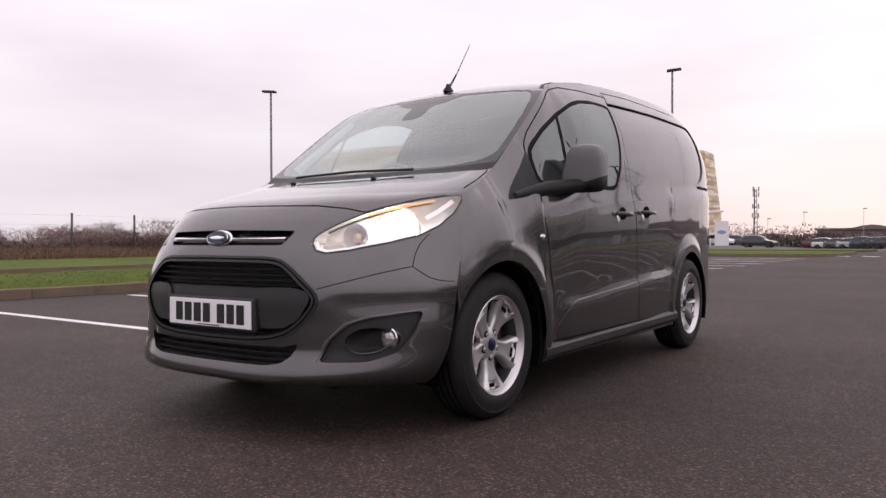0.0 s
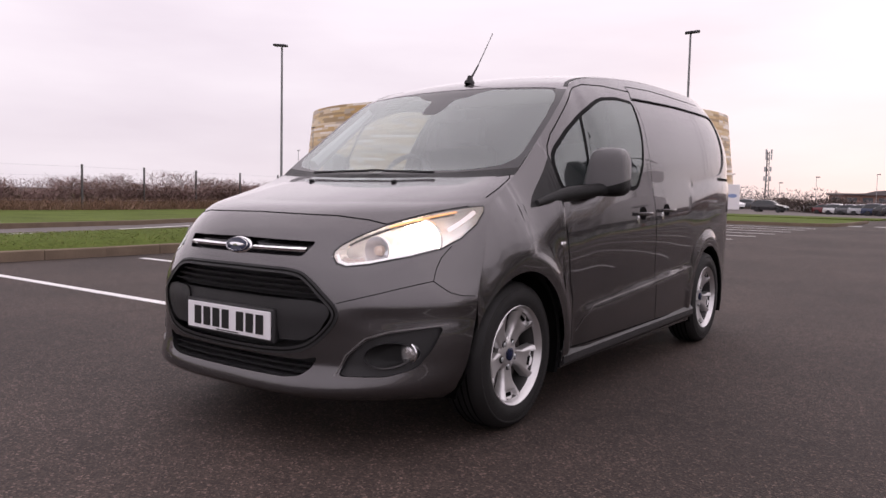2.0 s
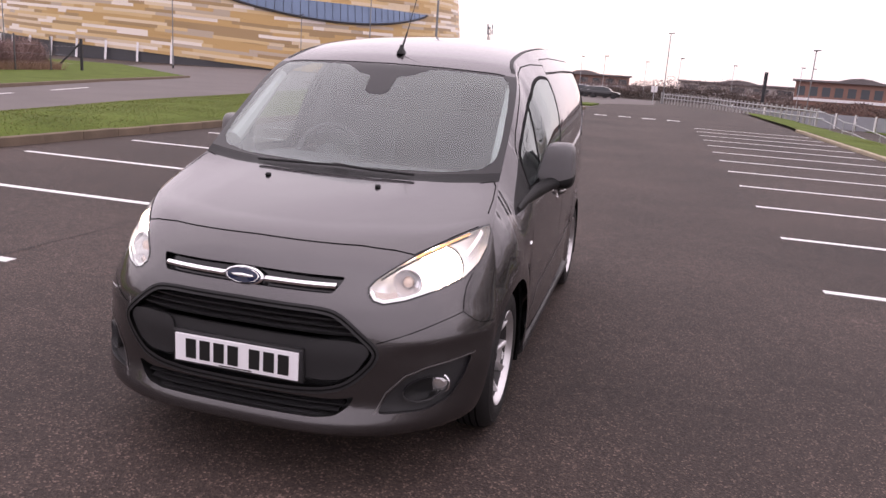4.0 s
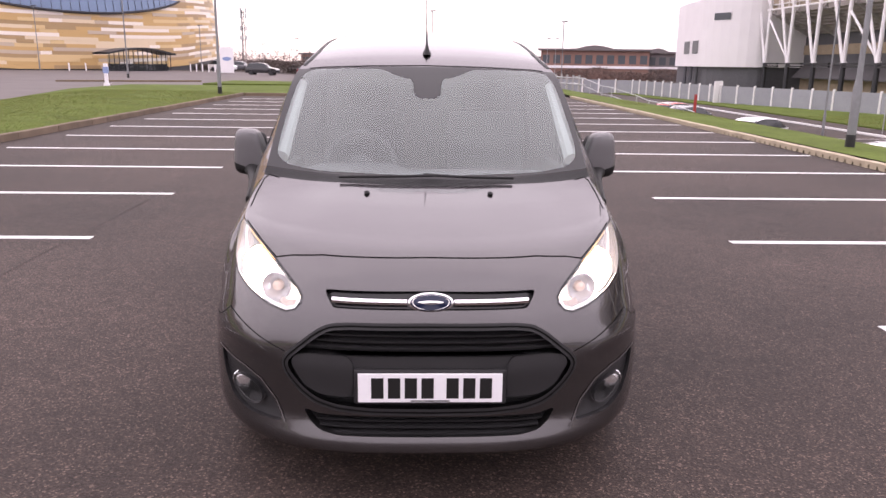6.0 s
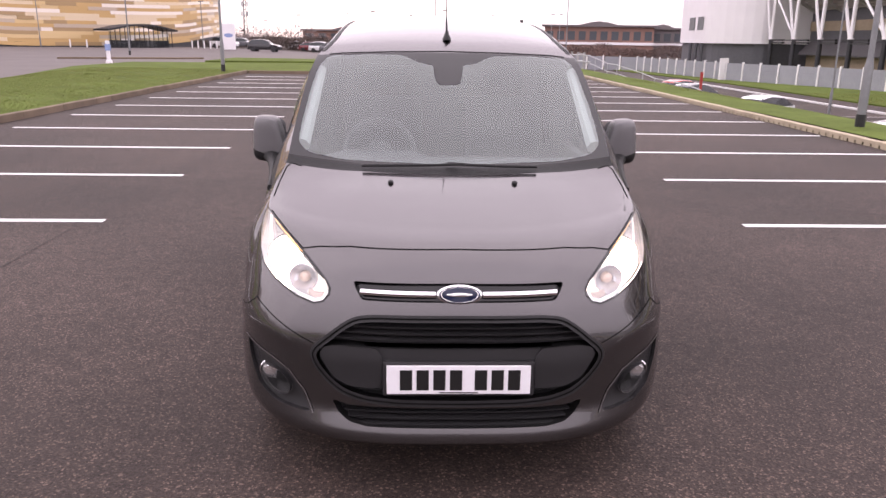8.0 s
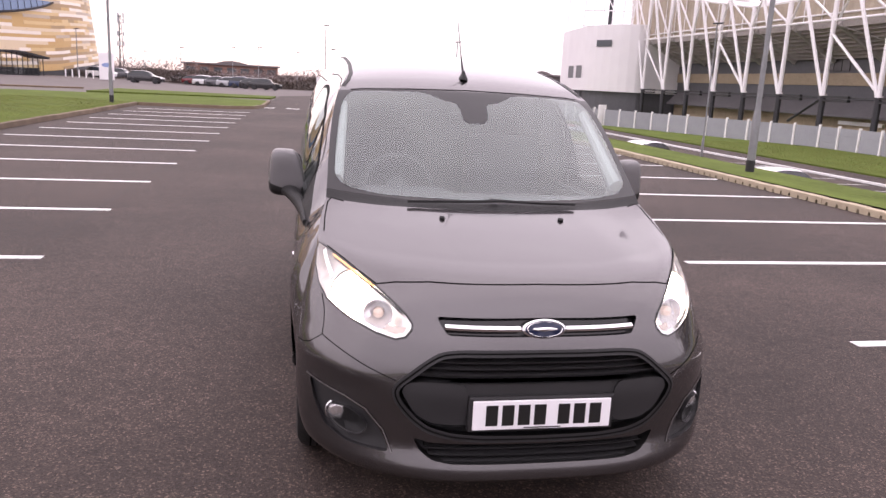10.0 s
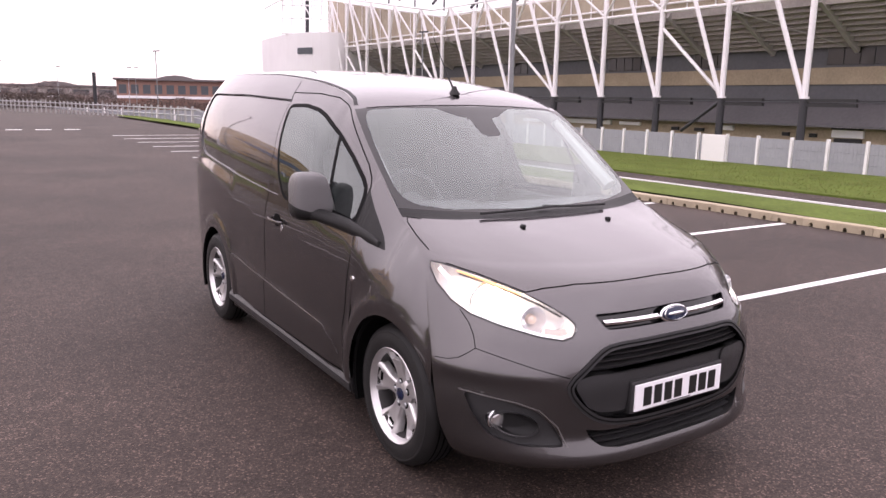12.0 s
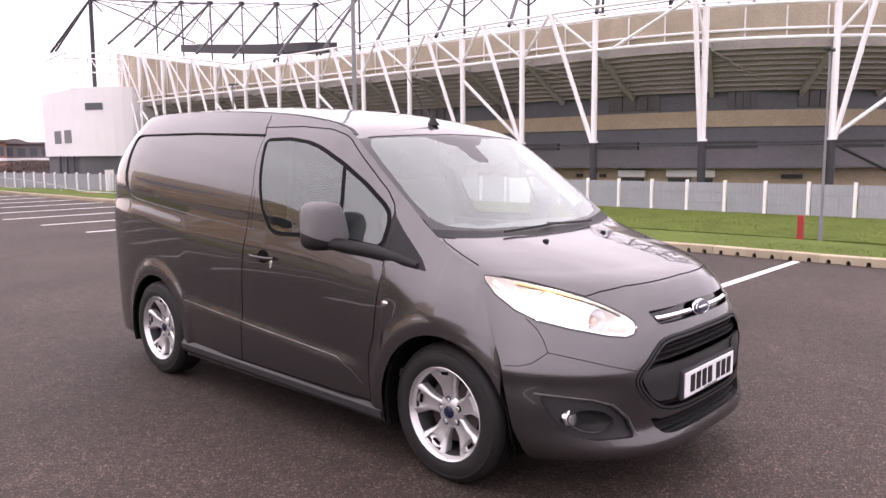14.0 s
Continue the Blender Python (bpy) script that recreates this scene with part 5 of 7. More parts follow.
                part("trim_ring", lathe(bmesh.new(), [(r * 1.10, 0.018), (r * 1.08, 0.026), (r * 1.00, 0.026), (r * 0.97, 0.010)], 32, m), CHROME, ob, smooth=True)
            else:
                part("trim_ring", lathe(bmesh.new(), [(r * 1.12, 0.022), (r * 1.08, 0.032), (r * 0.96, 0.030), (r * 0.92, 0.012)], 28, m), REFLECTOR, ob, smooth=True)
                part("indicator", lathe(bmesh.new(), [(r * 0.42, 0.0), (r * 0.36, 0.02), (0.0, 0.028)], 20, m), material("indicator_lens", (0.80, 0.64, 0.54), 0.15, 0.3), ob, smooth=True)
        # dark brow over the lamps, bright lip below them, and the fold that ties them together
        for nm, path, wide, sunk, mat in (("brow", [(0.505, 0.822), (0.56, 0.862), (0.62, 0.897), (0.69, 0.928), (0.745, 0.948)], 0.010, -0.016, GREY_TRIM),
                                          ("lip", [(0.482, 0.785), (0.500, 0.758), (0.532, 0.748), (0.60, 0.757), (0.70, 0.786), (0.757, 0.812)], 0.012, -0.007, CHROME),
                                          ("fold", [(0.500, 0.775), (0.545, 0.768), (0.575, 0.775)], 0.024, -0.030, LAMP_GREY),
                                          ("fold", [(0.630, 0.795), (0.640, 0.835), (0.632, 0.872)], 0.014, -0.030, REFLECTOR)):
            bm = bmesh.new()
            ribbon(bm, "f", [(s * x, z) for x, z in path], wide, lift=sunk)
            part(nm, outward(bm), mat, ob, smooth=True)
        bm = bmesh.new()
        pts = []
        for x, z in ((0.60, 0.893), (0.65, 0.917), (0.70, 0.938), (0.745, 0.957)):
            co, no = on_skin("f", s * x, z)
            pts.append(co - no * 0.012)
        for a, b in zip(pts, pts[1:]):
            tube(bm, a, b, 0.0045, seg=6)
        part("amber_strip", bm, AMBER, ob, "glowing amber strip")
        # added glowing strip imitates glare on the clear tip; no separate lamp sits there
        bm = bmesh.new()
        ribbon(bm, "f", [(s * x, z) for x, z in ((0.757, 0.885), (0.772, 0.912), (0.782, 0.940), (0.786, 0.962))], 0.019, lift=-0.020, step=0.008)
        part("position_lamp", outward(bm), TIP_GLARE, ob, "pale glowing strip that imitates glare on the lamp tip", smooth=True)


front_details()


STEEL_DULL = material("dull_barrel_metal", (0.05, 0.048, 0.048), 0.5, 0.6)


def wheel(x, y, s):
    hub = empty("wheel")
    hub.parent = van
    hub.matrix_local = pose(x, y, 0.325, 0, 90 if s > 0 else -90, 0)
    prof = [(0.212, -0.098), (0.245, -0.104), (0.290, -0.098), (0.312, -0.085), (0.3225, -0.06), (0.325, -0.03), (0.325, 0.03), (0.3225, 0.06), (0.312, 0.085), (0.296, 0.0955), (0.294, 0.0985), (0.288, 0.0995), (0.286, 0.0985), (0.262, 0.105), (0.235, 0.104), (0.212, 0.094)]
    part("tyre", lathe(bmesh.new(), prof, 64), RUBBER, hub, "worn black tyre", smooth=True)
    bm = bmesh.new()
    for h in (-0.045, -0.015, 0.015, 0.045):
        lathe(bm, [(0.3265, h - 0.004), (0.3265, h + 0.004)], 64)
    part("tread_groove", bm, GAP, hub)
    bm = bmesh.new()
    lathe(bm, [(0.198, 0.070), (0.203, 0.080), (0.208, 0.092), (0.217, 0.100), (0.221, 0.096), (0.219, 0.088), (0.221, -0.09)], 64)
    part("rim", bm, ALLOY, hub, "silver alloy rim", smooth=True)
    part("rim_barrel", lathe(bmesh.new(), [(0.190, -0.09), (0.192, 0.05), (0.198, 0.070)], 48), STEEL_DULL, hub, smooth=True)
    part("brake_disc", lathe(bmesh.new(), [(0.05, 0.0), (0.145, 0.0), (0.145, 0.02), (0.05, 0.025)], 40), material("brake_disc_iron", (0.022, 0.017, 0.015), 0.6, 0.3) if "brake_disc_iron" not in bpy.data.materials else bpy.data.materials["brake_disc_iron"], hub)
    part("backplate", lathe(bmesh.new(), [(0.0, -0.04), (0.19, -0.04), (0.19, -0.035)], 40), GAP, hub)
    for k in range(5):
        a = 2 * math.pi * k / 5 + (0.15 if s < 0 else 0.0)
        ca, sa = math.cos(a), math.sin(a)
        bm = bmesh.new()
        rows = []
        for i in range(15):
            f = i / 14
            r = 0.040 + 0.163 * f
            wide = 0.033 + 0.014 * f + 0.036 * smooth01(0.40, 1.0, f)
            inn = wide * 0.58
            top = 0.050 + 0.032 * f - 0.010 * math.sin(math.pi * f)
            dip = 0.020 * smooth01(0.70, 0.78, f) * (1 - smooth01(0.93, 0.99, f))
            sec = [(-wide - 0.004, top - 0.040), (-wide, top - 0.010), (-wide + 0.006, top - 0.002), (-inn - 0.003, top), (-inn + 0.003, top - dip - 0.0015), (0, top - dip - 0.002)]
            sec += [(-w, h) for w, h in sec[-2::-1]]
            rows.append([bm.verts.new((r * ca - w * sa, r * sa + w * ca, h)) for w, h in sec])
        for p, q in zip(rows, rows[1:]):
            for i in range(len(p) - 1):
                bm.faces.new((p[i], p[i + 1], q[i + 1], q[i]))
        bm.faces.new(rows[0])
        bm.faces.new(rows[-1])
        bmesh.ops.recalc_face_normals(bm, faces=bm.faces[:])
        spoke = part("spoke", bm, ALLOY, hub, smooth=True, angle=50)
        bm = bmesh.new()
        bm.faces.new([bm.verts.new((r * ca - w * sa, r * sa + w * ca, h)) for r, w, h in ((0.171, -0.020, 0.0545), (0.171, 0.020, 0.0545), (0.188, 0.024, 0.0585), (0.188, -0.024, 0.0585))])
        part("spoke_notch", bm, GAP, spoke)
        turn = Matrix.Translation((0.056 * ca, 0.056 * sa, 0))
        part("nut_recess", lathe(bmesh.new(), [(0.0165, 0.04), (0.0165, 0.0515), (0.0, 0.0515)], 16, turn), GAP, spoke)
        part("wheel_nut", lathe(bmesh.new(), [(0.0115, 0.03), (0.0115, 0.054), (0.008, 0.058), (0.0, 0.058)], 8, turn), STEEL, hub, smooth=True)
    part("hub", lathe(bmesh.new(), [(0.078, 0.0), (0.076, 0.042), (0.060, 0.050), (0.034, 0.056), (0.0, 0.056)], 36), ALLOY, hub, smooth=True)
    part("hub_cap", lathe(bmesh.new(), [(0.029, 0.054), (0.028, 0.062), (0.018, 0.066), (0.0, 0.067)], 28), bpy.data.materials["badge_blue"], hub, "dark blue hub cap", smooth=True)


for ax in AXLES:
    for s in (1, -1):
        wheel(s * (0.774 if ax == 0 else 0.782), ax, s)


def van_rest():
    # arch liners, sills, underbody
    for c in AXLES:
        for s in (1, -1):
            bm = bmesh.new()
            n = 30
            rows = []
            for i in range(n + 1):
                a = math.pi * (-0.12 + 1.24 * i / n)
                lim = min(0.885, x_nose(max(0.325 + R_ARCH * math.sin(a), 0.22)) - 0.014) if c == 0 and math.cos(a) < 0 and math.sin(a) < 0.8 else 0.885
                rows.append([bm.verts.new((s * min(x, lim), c + r * math.cos(a), 0.325 + r * math.sin(a))) for x, r in ((0.885, R_ARCH + 0.004), (0.875, R_ARCH - 0.006), (0.86, R_ARCH + 0.003), (0.50, R_ARCH + 0.003))])
            for a, b in zip(rows, rows[1:]):
                for i in range(3):
                    bm.faces.new((a[i], a[i + 1], b[i + 1], b[i]))
            cen = bm.verts.new((s * 0.5, c, 0.325))
            for a, b in zip(rows, rows[1:]):
                bm.faces.new((a[3], b[3], cen))
            part("arch_liner", bm, GAP, van)
    for s in (1, -1):
        bm = bmesh.new()
        rows = []
        for y in np.linspace(0.385, 2.31, 20):
            rows.append([bm.verts.new((s * x, y, z + 0.012 * (y - 0.4))) for x, z in ((0.80, 0.30), (0.886, 0.285), (0.905, 0.262), (0.905, 0.228), (0.885, 0.205), (0.80, 0.20))])
        for a, b in zip(rows, rows[1:]):
            for i in range(5):
                bm.faces.new((a[i], a[i + 1], b[i + 1], b[i]))
        for r in (rows[0], rows[-1]):
            bm.faces.new(r)
        part("sill", bm, GREY_TRIM, van, "grey plastic sill", smooth=True)
        bm = bmesh.new()
        box(bm, s * 0.70 - 0.10, s * 0.70 + 0.14, 3.02, 3.05, 0.20, 0.42, 0.01)
        part("mud_flap", bm, BLACK_TRIM, van)
    bm = bmesh.new()
    box(bm, -0.74, 0.74, 0.42, 2.25, 0.20, 0.50)
    box(bm, -0.55, 0.55, -0.70, 3.40, 0.21, 0.50)
    box(bm, -0.74, 0.74, 3.05, 3.40, 0.24, 0.50)
    part("underbody", bm, GAP, van)
    bm = bmesh.new()
    rows = []
    for z in np.linspace(0.24, 1.69, 14):
        rows.append([bm.verts.new((side_x(3.49, z) * u, 3.49 + 0.06 * (1 - u * u), z)) for u in np.linspace(-1, 1, 13)])
    for a, b in zip(rows, rows[1:]):
        for i in range(12):
            bm.faces.new((a[i], a[i + 1], b[i + 1], b[i]))
    part("rear_doors", outward(bm), PAINT, van, smooth=True)
    bm = bmesh.new()
    box(bm, -0.755, 0.755, 3.40, 3.535, 0.30, 0.55, 0.05)
    part("rear_bumper", bm, GREY_TRIM, van)
    # mirrors
    for s in (1, -1):
        bm = bmesh.new()
        bmesh.ops.create_cube(bm, size=1)
        bmesh.ops.subdivide_edges(bm, edges=bm.edges[:], cuts=6, use_grid_fill=True)
        for v in bm.verts:
            p = v.co * 2
            k = (abs(p.x) ** 5 + abs(p.y) ** 3.4 + abs(p.z) ** 5) ** (1 / 4.6)
            q = p / max(k, 1e-6) * max(abs(p.x), abs(p.y), abs(p.z))
            w = 0.090 - 0.020 * q.z
            v.co = Vector((0.945 + 0.012 * q.z + w * q.x, 0.735 + 0.030 * q.x + 0.075 * q.y, 1.150 + 0.122 * q.z))
        low_b = bm.copy()
        bmesh.ops.bisect_plane(bm, geom=bm.verts[:] + bm.edges[:] + bm.faces[:], plane_co=(0.95, 0.73, 1.085), plane_no=(0.22, 0.2, -1), clear_outer=True)
        bmesh.ops.bisect_plane(low_b, geom=low_b.verts[:] + low_b.edges[:] + low_b.faces[:], plane_co=(0.95, 0.73, 1.085), plane_no=(0.22, 0.2, -1), clear_inner=True)
        glass = bmesh.new()
        gv = [glass.verts.new((0.945 + 0.080 * math.cos(a) * abs(math.cos(a)) ** -0.5, 0.807 + 0.024 * math.cos(a), 1.165 + 0.088 * math.sin(a) * abs(math.sin(a) + 1e-6) ** -0.5)) for a in (2 * math.pi * (i + 0.5) / 24 for i in range(24))]
        glass.faces.new(gv)
        arm = bmesh.new()
        pts = [Vector((0.850, 0.17, 0.988)), Vector((0.858, 0.30, 1.012)), Vector((0.876, 0.44, 1.036)), Vector((0.905, 0.59, 1.052)), Vector((0.94, 0.70, 1.068))]
        rr = [(0.012, 0.016), (0.020, 0.030), (0.027, 0.036), (0.036, 0.034), (0.052, 0.030)]
        rings = []
        for q, (rx, rz) in zip(pts, rr):
            rings.append([arm.verts.new(q + Vector((rx * math.cos(t), 0.35 * rx * math.cos(t), rz * math.sin(t)))) for t in (2 * math.pi * i / 12 for i in range(12))])
        for a, b in zip(rings, rings[1:]):
            for i in range(12):
                j = (i + 1) % 12
                arm.faces.new((a[i], a[j], b[j], b[i]))
        arm.faces.new(rings[0])
        arm.faces.new(rings[-1])
        mir = None
        for nm, b, mat, lab in (("door_mirror", bm, CAP_GREY, "grey plastic door mirror on a black arm"), ("mirror_foot", low_b, BLACK_TRIM, ""), ("mirror_glass", glass, CHROME, ""), ("mirror_arm", arm, BLACK_TRIM, "")):
            b = mirrored(b) if s < 0 else b
            ob = part(nm, b, mat, mir or van, lab, smooth=True)
            mir = mir or ob
    # door handles, side lamps
    for s in (1, -1):
        for y, z in ((1.345, 0.938), (1.735, 0.956)) if s > 0 else ((1.345, 0.938),):
            co, no = on_skin("s", y, z, s)
            bm = bmesh.new()
            lathe(bm, [(0.0, 0.0005), (0.048, 0.001), (0.052, 0.002)], 24, Matrix.Translation(co) @ no.to_track_quat("Z", "Y").to_matrix().to_4x4() @ Matrix.Diagonal((1, 0.72, 1, 1)))
            part("handle_cup", bm, GAP, van)
            bm = bmesh.new()
            rows = []
            for i in range(11):
                f = i / 10
                yy = y + 0.115 - 0.23 * f
                c2, n2 = on_skin("s", yy, z - 0.004, s)
                out = 0.008 + 0.026 * math.sin(math.pi * f) ** 0.6
                rows.append([bm.verts.new(c2 + n2 * (out + d) + Vector((0, 0, h))) for d, h in ((0.008, 0.010), (0.012, 0), (0.008, -0.010), (-0.002, -0.010), (-0.002, 0.010))])
            for a, b in zip(rows, rows[1:]):
                for i in range(5):
                    j = (i + 1) % 5
                    bm.faces.new((a[i], a[j], b[j], b[i]))
            bm.faces.new(rows[0])
            bm.faces.new(rows[-1])
            part("door_handle", bm, PAINT, van, smooth=True, angle=60)
            c2, n2 = on_skin("s", y - 0.075, z - 0.036, s)
            part("key_lock", lathe(bmesh.new(), [(0.014, 0), (0.013, 0.004), (0, 0.005)], 16, Matrix.Translation(c2) @ n2.to_track_quat("Z", "Y").to_matrix().to_4x4() @ Matrix.Diagonal((1, 1.7, 1, 1))), CHROME, van, smooth=True)
        co, no = on_skin("s", 0.345, 0.80, s)
        part("side_lamp", lathe(bmesh.new(), [(0.020, 0), (0.018, 0.005), (0, 0.008)], 20, Matrix.Translation(co) @ no.to_track_quat("Z", "Y").to_matrix().to_4x4() @ Matrix.Diagonal((1, 0.75, 1, 1))), CHROME, van, "small clear side lamp", smooth=True)
    bm = bmesh.new()
    ribbon(bm, "s", [(2.93, 1.178), (3.34, 1.182)], 0.022, 0.002, 1)
    part("door_rail", bm, GAP, van)
    # washer jets, wipers, aerial
    for s in (1, -1):
        co, no = on_skin("t", s * 0.268, -0.137)
        part("washer_jet", lathe(bmesh.new(), [(0.012, 0), (0.0125, 0.006), (0.008, 0.012), (0, 0.013)], 14, Matrix.Translation(co) @ Matrix.Diagonal((1, 1.4, 1, 1))), BLACK_TRIM, van, smooth=True)
    for pts in ([(-0.40, 0.020), (-0.25, 0.012), (-0.10, 0.010), (0.06, 0.018)], [(-0.02, 0.026), (0.06, 0.014), (0.20, 0.010), (0.385, 0.020)]):
        bm = bmesh.new()
        hits = []
        for x, y in pts:
            co, no = on_skin("t", x, y)
            hits.append(co + no * 0.018)
        for a, b in zip(hits, hits[1:]):
            tube(bm, a, b, 0.0065, seg=6)
        part("wiper", bm, BLACK_TRIM, van, smooth=True)
    co, no = on_skin("t", 0, 0.868)
    an = part("aerial", lathe(bmesh.new(), [(0.030, -0.004), (0.028, 0.006), (0.016, 0.024), (0.010, 0.045), (0.0, 0.046)], 20, Matrix.Translation(co) @ Matrix.Diagonal((0.8, 1.7, 1, 1))), BLACK_TRIM, van, "black whip aerial", smooth=True)
    bm = bmesh.new()
    tip = co + Vector((0, 0.235, 0.33))
    mid = co + (tip - co) * 0.36
    tube(bm, co + Vector((0, 0.01, 0.03)), mid, 0.0065, 0.0045)
    tube(bm, mid, tip, 0.0028, 0.002)
    part("aerial_rod", bm, BLACK_TRIM, an)
    # cabin
    bm = bmesh.new()
    rows = []
    for x in np.linspace(-0.72, 0.72, 17):
        b = 0.03 * (1 - (x / 0.72) ** 2)
        rows.append([bm.verts.new(q) for q in ((x, 0.12 - b, 1.05), (x, 0.30 - b, 1.10), (x, 0.46, 1.10 + (0.025 if -0.55 < x < -0.15 else 0)), (x, 0.58, 1.03), (x, 0.60, 0.80), (x, 0.50, 0.55))])
    for a, b in zip(rows, rows[1:]):
        for i in range(5):
            bm.faces.new((a[i], b[i], b[i + 1], a[i + 1]))
    part("dashboard", bm, INTERIOR, van, smooth=True)
    bm = bmesh.new()
    m = Matrix.Translation((-0.36, 0.72, 1.08)) @ pose(0, 0, 0, 68, 0, 0)
    for i in range(28):
        a, b = 2 * math.pi * i / 28, 2 * math.pi * (i + 1) / 28
        tube(bm, m @ Vector((0.185 * math.cos(a), 0.185 * math.sin(a), 0)), m @ Vector((0.185 * math.cos(b), 0.185 * math.sin(b), 0)), 0.016, seg=8)
    for a in (0, math.pi, -math.pi / 2):
        tube(bm, m @ Vector((0.05 * math.cos(a), 0.05 * math.sin(a), 0)), m @ Vector((0.18 * math.cos(a), 0.18 * math.sin(a), 0)), 0.016, seg=6)
    lathe(bm, [(0.07, -0.02), (0.065, 0.02), (0, 0.03)], 20, m)
    part("steering_wheel", bm, INTERIOR, van, smooth=True)
    for x in (-0.36, 0.36):
        bm = bmesh.new()
        box(bm, x - 0.25, x + 0.25, 0.75, 1.25, 0.55, 0.76, 0.06)
        box(bm, -0.24, 0.24, -0.07, 0.07, -0.32, 0.32, 0.06, Matrix.Translation((x, 1.28, 1.03)) @ pose(0, 0, 0, -14, 0, 0))
        box(bm, -0.13, 0.13, -0.05, 0.05, -0.09, 0.09, 0.04, Matrix.Translation((x, 1.38, 1.44)) @ pose(0, 0, 0, -10, 0, 0))
        part("seat", bm, CLOTH, van, "dark cloth seat", smooth=True)
    bm = bmesh.new()
    rows = []
    for z in np.linspace(0.45, 1.69, 16):
        w = side_x(1.54, z) - 0.016
        rows.append([bm.verts.new((x, 1.54 + d, z)) for x, d in ((-w, 0), (0, 0.0), (w, 0), (w, 0.03), (-w, 0.03))])
    for a, b in zip(rows, rows[1:]):
        for i in range(5):
            bm.faces.new((a[i], a[(i + 1) % 5], b[(i + 1) % 5], b[i]))
    part("bulkhead", bm, INTERIOR, van)
    bm = bmesh.new()
    box(bm, -0.80, 0.80, 0.3, 1.55, 0.42, 0.46)
    part("cab_floor", bm, INTERIOR, van)
    bm = bmesh.new()
    box(bm, -0.52, 0.52, 0.90, 1.52, 1.62, 1.635)
    part("headlining", bm, material("headlining_grey", (0.16, 0.16, 0.155), 0.95), van)
    for s in (1, -1):
        bm = bmesh.new()
        box(bm, s * 0.80 - 0.03, s * 0.80 + 0.03, 0.45, 1.50, 0.46, 1.045, 0.02)
        part("door_lining", bm, INTERIOR, van)
        bm = bmesh.new()
        tube(bm, (s * 0.712, 0.31, 1.175), (s * 0.660, 0.745, 1.515), 0.040, 0.026, seg=8)
        part("pillar_trim", bm, material("pillar_trim_grey", (0.42, 0.43, 0.42), 0.8) if s > 0 else bpy.data.materials["pillar_trim_grey"], van, "pale grey pillar trim")
        bm = bmesh.new()
        tube(bm, (s * 0.66, 1.42, 1.05), (s * 0.62, 1.40, 1.60), 0.022, seg=6)
        part("seat_belt", bm, CLOTH, van)
    bm = bmesh.new()
    box(bm, -0.10, 0.10, 0.66, 0.70, 1.43, 1.50, 0.02)
    box(bm, -0.045, 0.045, 0.66, 0.71, 1.45, 1.53, 0.02)
    part("rear_view_mirror", bm, BLACK_TRIM, van)
    tagged(van, "dark grey metallic panel van parked on the asphalt", "van")


van_rest()


# ---------- kerbs ----------
def kerb_row(name, outline, depth, x, y0, n, length, z, mat, label):
    """A row of alike kerb stones. outline: (along, up) corners of one stone."""
    bm = bmesh.new()
    a = [bm.verts.new((0, u, w)) for u, w in outline]
    b = [bm.verts.new((depth, u, w)) for u, w in outline]
    bm.faces.new(a[::-1])
    bm.faces.new(b)
    for i in range(len(outline)):
        j = (i + 1) % len(outline)
        bm.faces.new((a[i], a[j], b[j], b[i]))
    bmesh.ops.recalc_face_normals(bm, faces=bm.faces[:])
    bmesh.ops.bevel(bm, geom=[e for e in bm.edges if all(v.co.z > 0.08 for v in e.verts)], offset=0.012, segments=1, affect="EDGES")
    me = bpy.data.meshes.new("kerb_stone")
    bm.to_mesh(me)
    bm.free()
    me.materials.append(mat)
    row = empty(name)
    rnd = random.Random(int(abs(x) * 100))
    for i in range(n):
        ob = new("kerb_stone", me)
        ob.parent = row
        ob.matrix_local = pose(x + rnd.uniform(-0.006, 0.006), y0 + length * i, z + rnd.uniform(-0.006, 0.004), rnd.uniform(-0.4, 0.4), 0, rnd.uniform(-0.4, 0.4))
    return tagged(row, label, "kerb", kind="structure")


kerb_row("drainage_kerb", [(0, 0), (0.094, 0), (0.096, 0.050), (0.110, 0.062), (0.136, 0.062), (0.149, 0.050), (0.151, 0), (0.338, 0), (0.340, 0.050), (0.354, 0.062), (0.380, 0.062), (0.393, 0.050), (0.395, 0), (0.4865, 0), (0.4865, 0.12), (0, 0.12)], 0.15, 7.55, -14.292, 100, 0.489, -0.005, KERB, "pale concrete drainage kerb with dark slots")
kerb_row("edge_kerb", [(0, 0), (0.895, 0), (0.895, 0.15), (0, 0.15)], 0.13, -8.28, -22.0, 61, 0.905, -0.005, KERB_OLD, "weathered brown concrete kerb along the grass")
bm = bmesh.new()
box(bm, 7.62, 7.71, -14, 35, -0.02, 0.10)
tagged(link("kerb_slot_back", bm, BLACK), "dark slots behind the drainage kerb", "kerb", kind="structure")
for pts, lab in (([(-8.1, 33.1), (-4.15, 33.1), (-3.1, 33.95), (-2.73, 36.0), (-2.73, 43.0), (-2.87, 43.0), (-2.87, 36.05), (-3.2, 34.05), (-4.2, 33.25), (-8.1, 33.25)], "concrete kerb round the end of the grass"),
                 ([(-16.85, 9.4), (-19.25, 15.5), (-23.95, 27.8), (-28.85, 42), (-29.0, 42), (-24.1, 27.8), (-19.4, 15.5), (-17.0, 9.4), (-14.6, -10), (-14.45, -10)], "concrete kerb along the road")):
    bm = bmesh.new()
    sheet(bm, pts, -0.02, 0.14)
    tagged(link("road_kerb", bm, KERB_OLD), lab, "kerb", kind="structure")
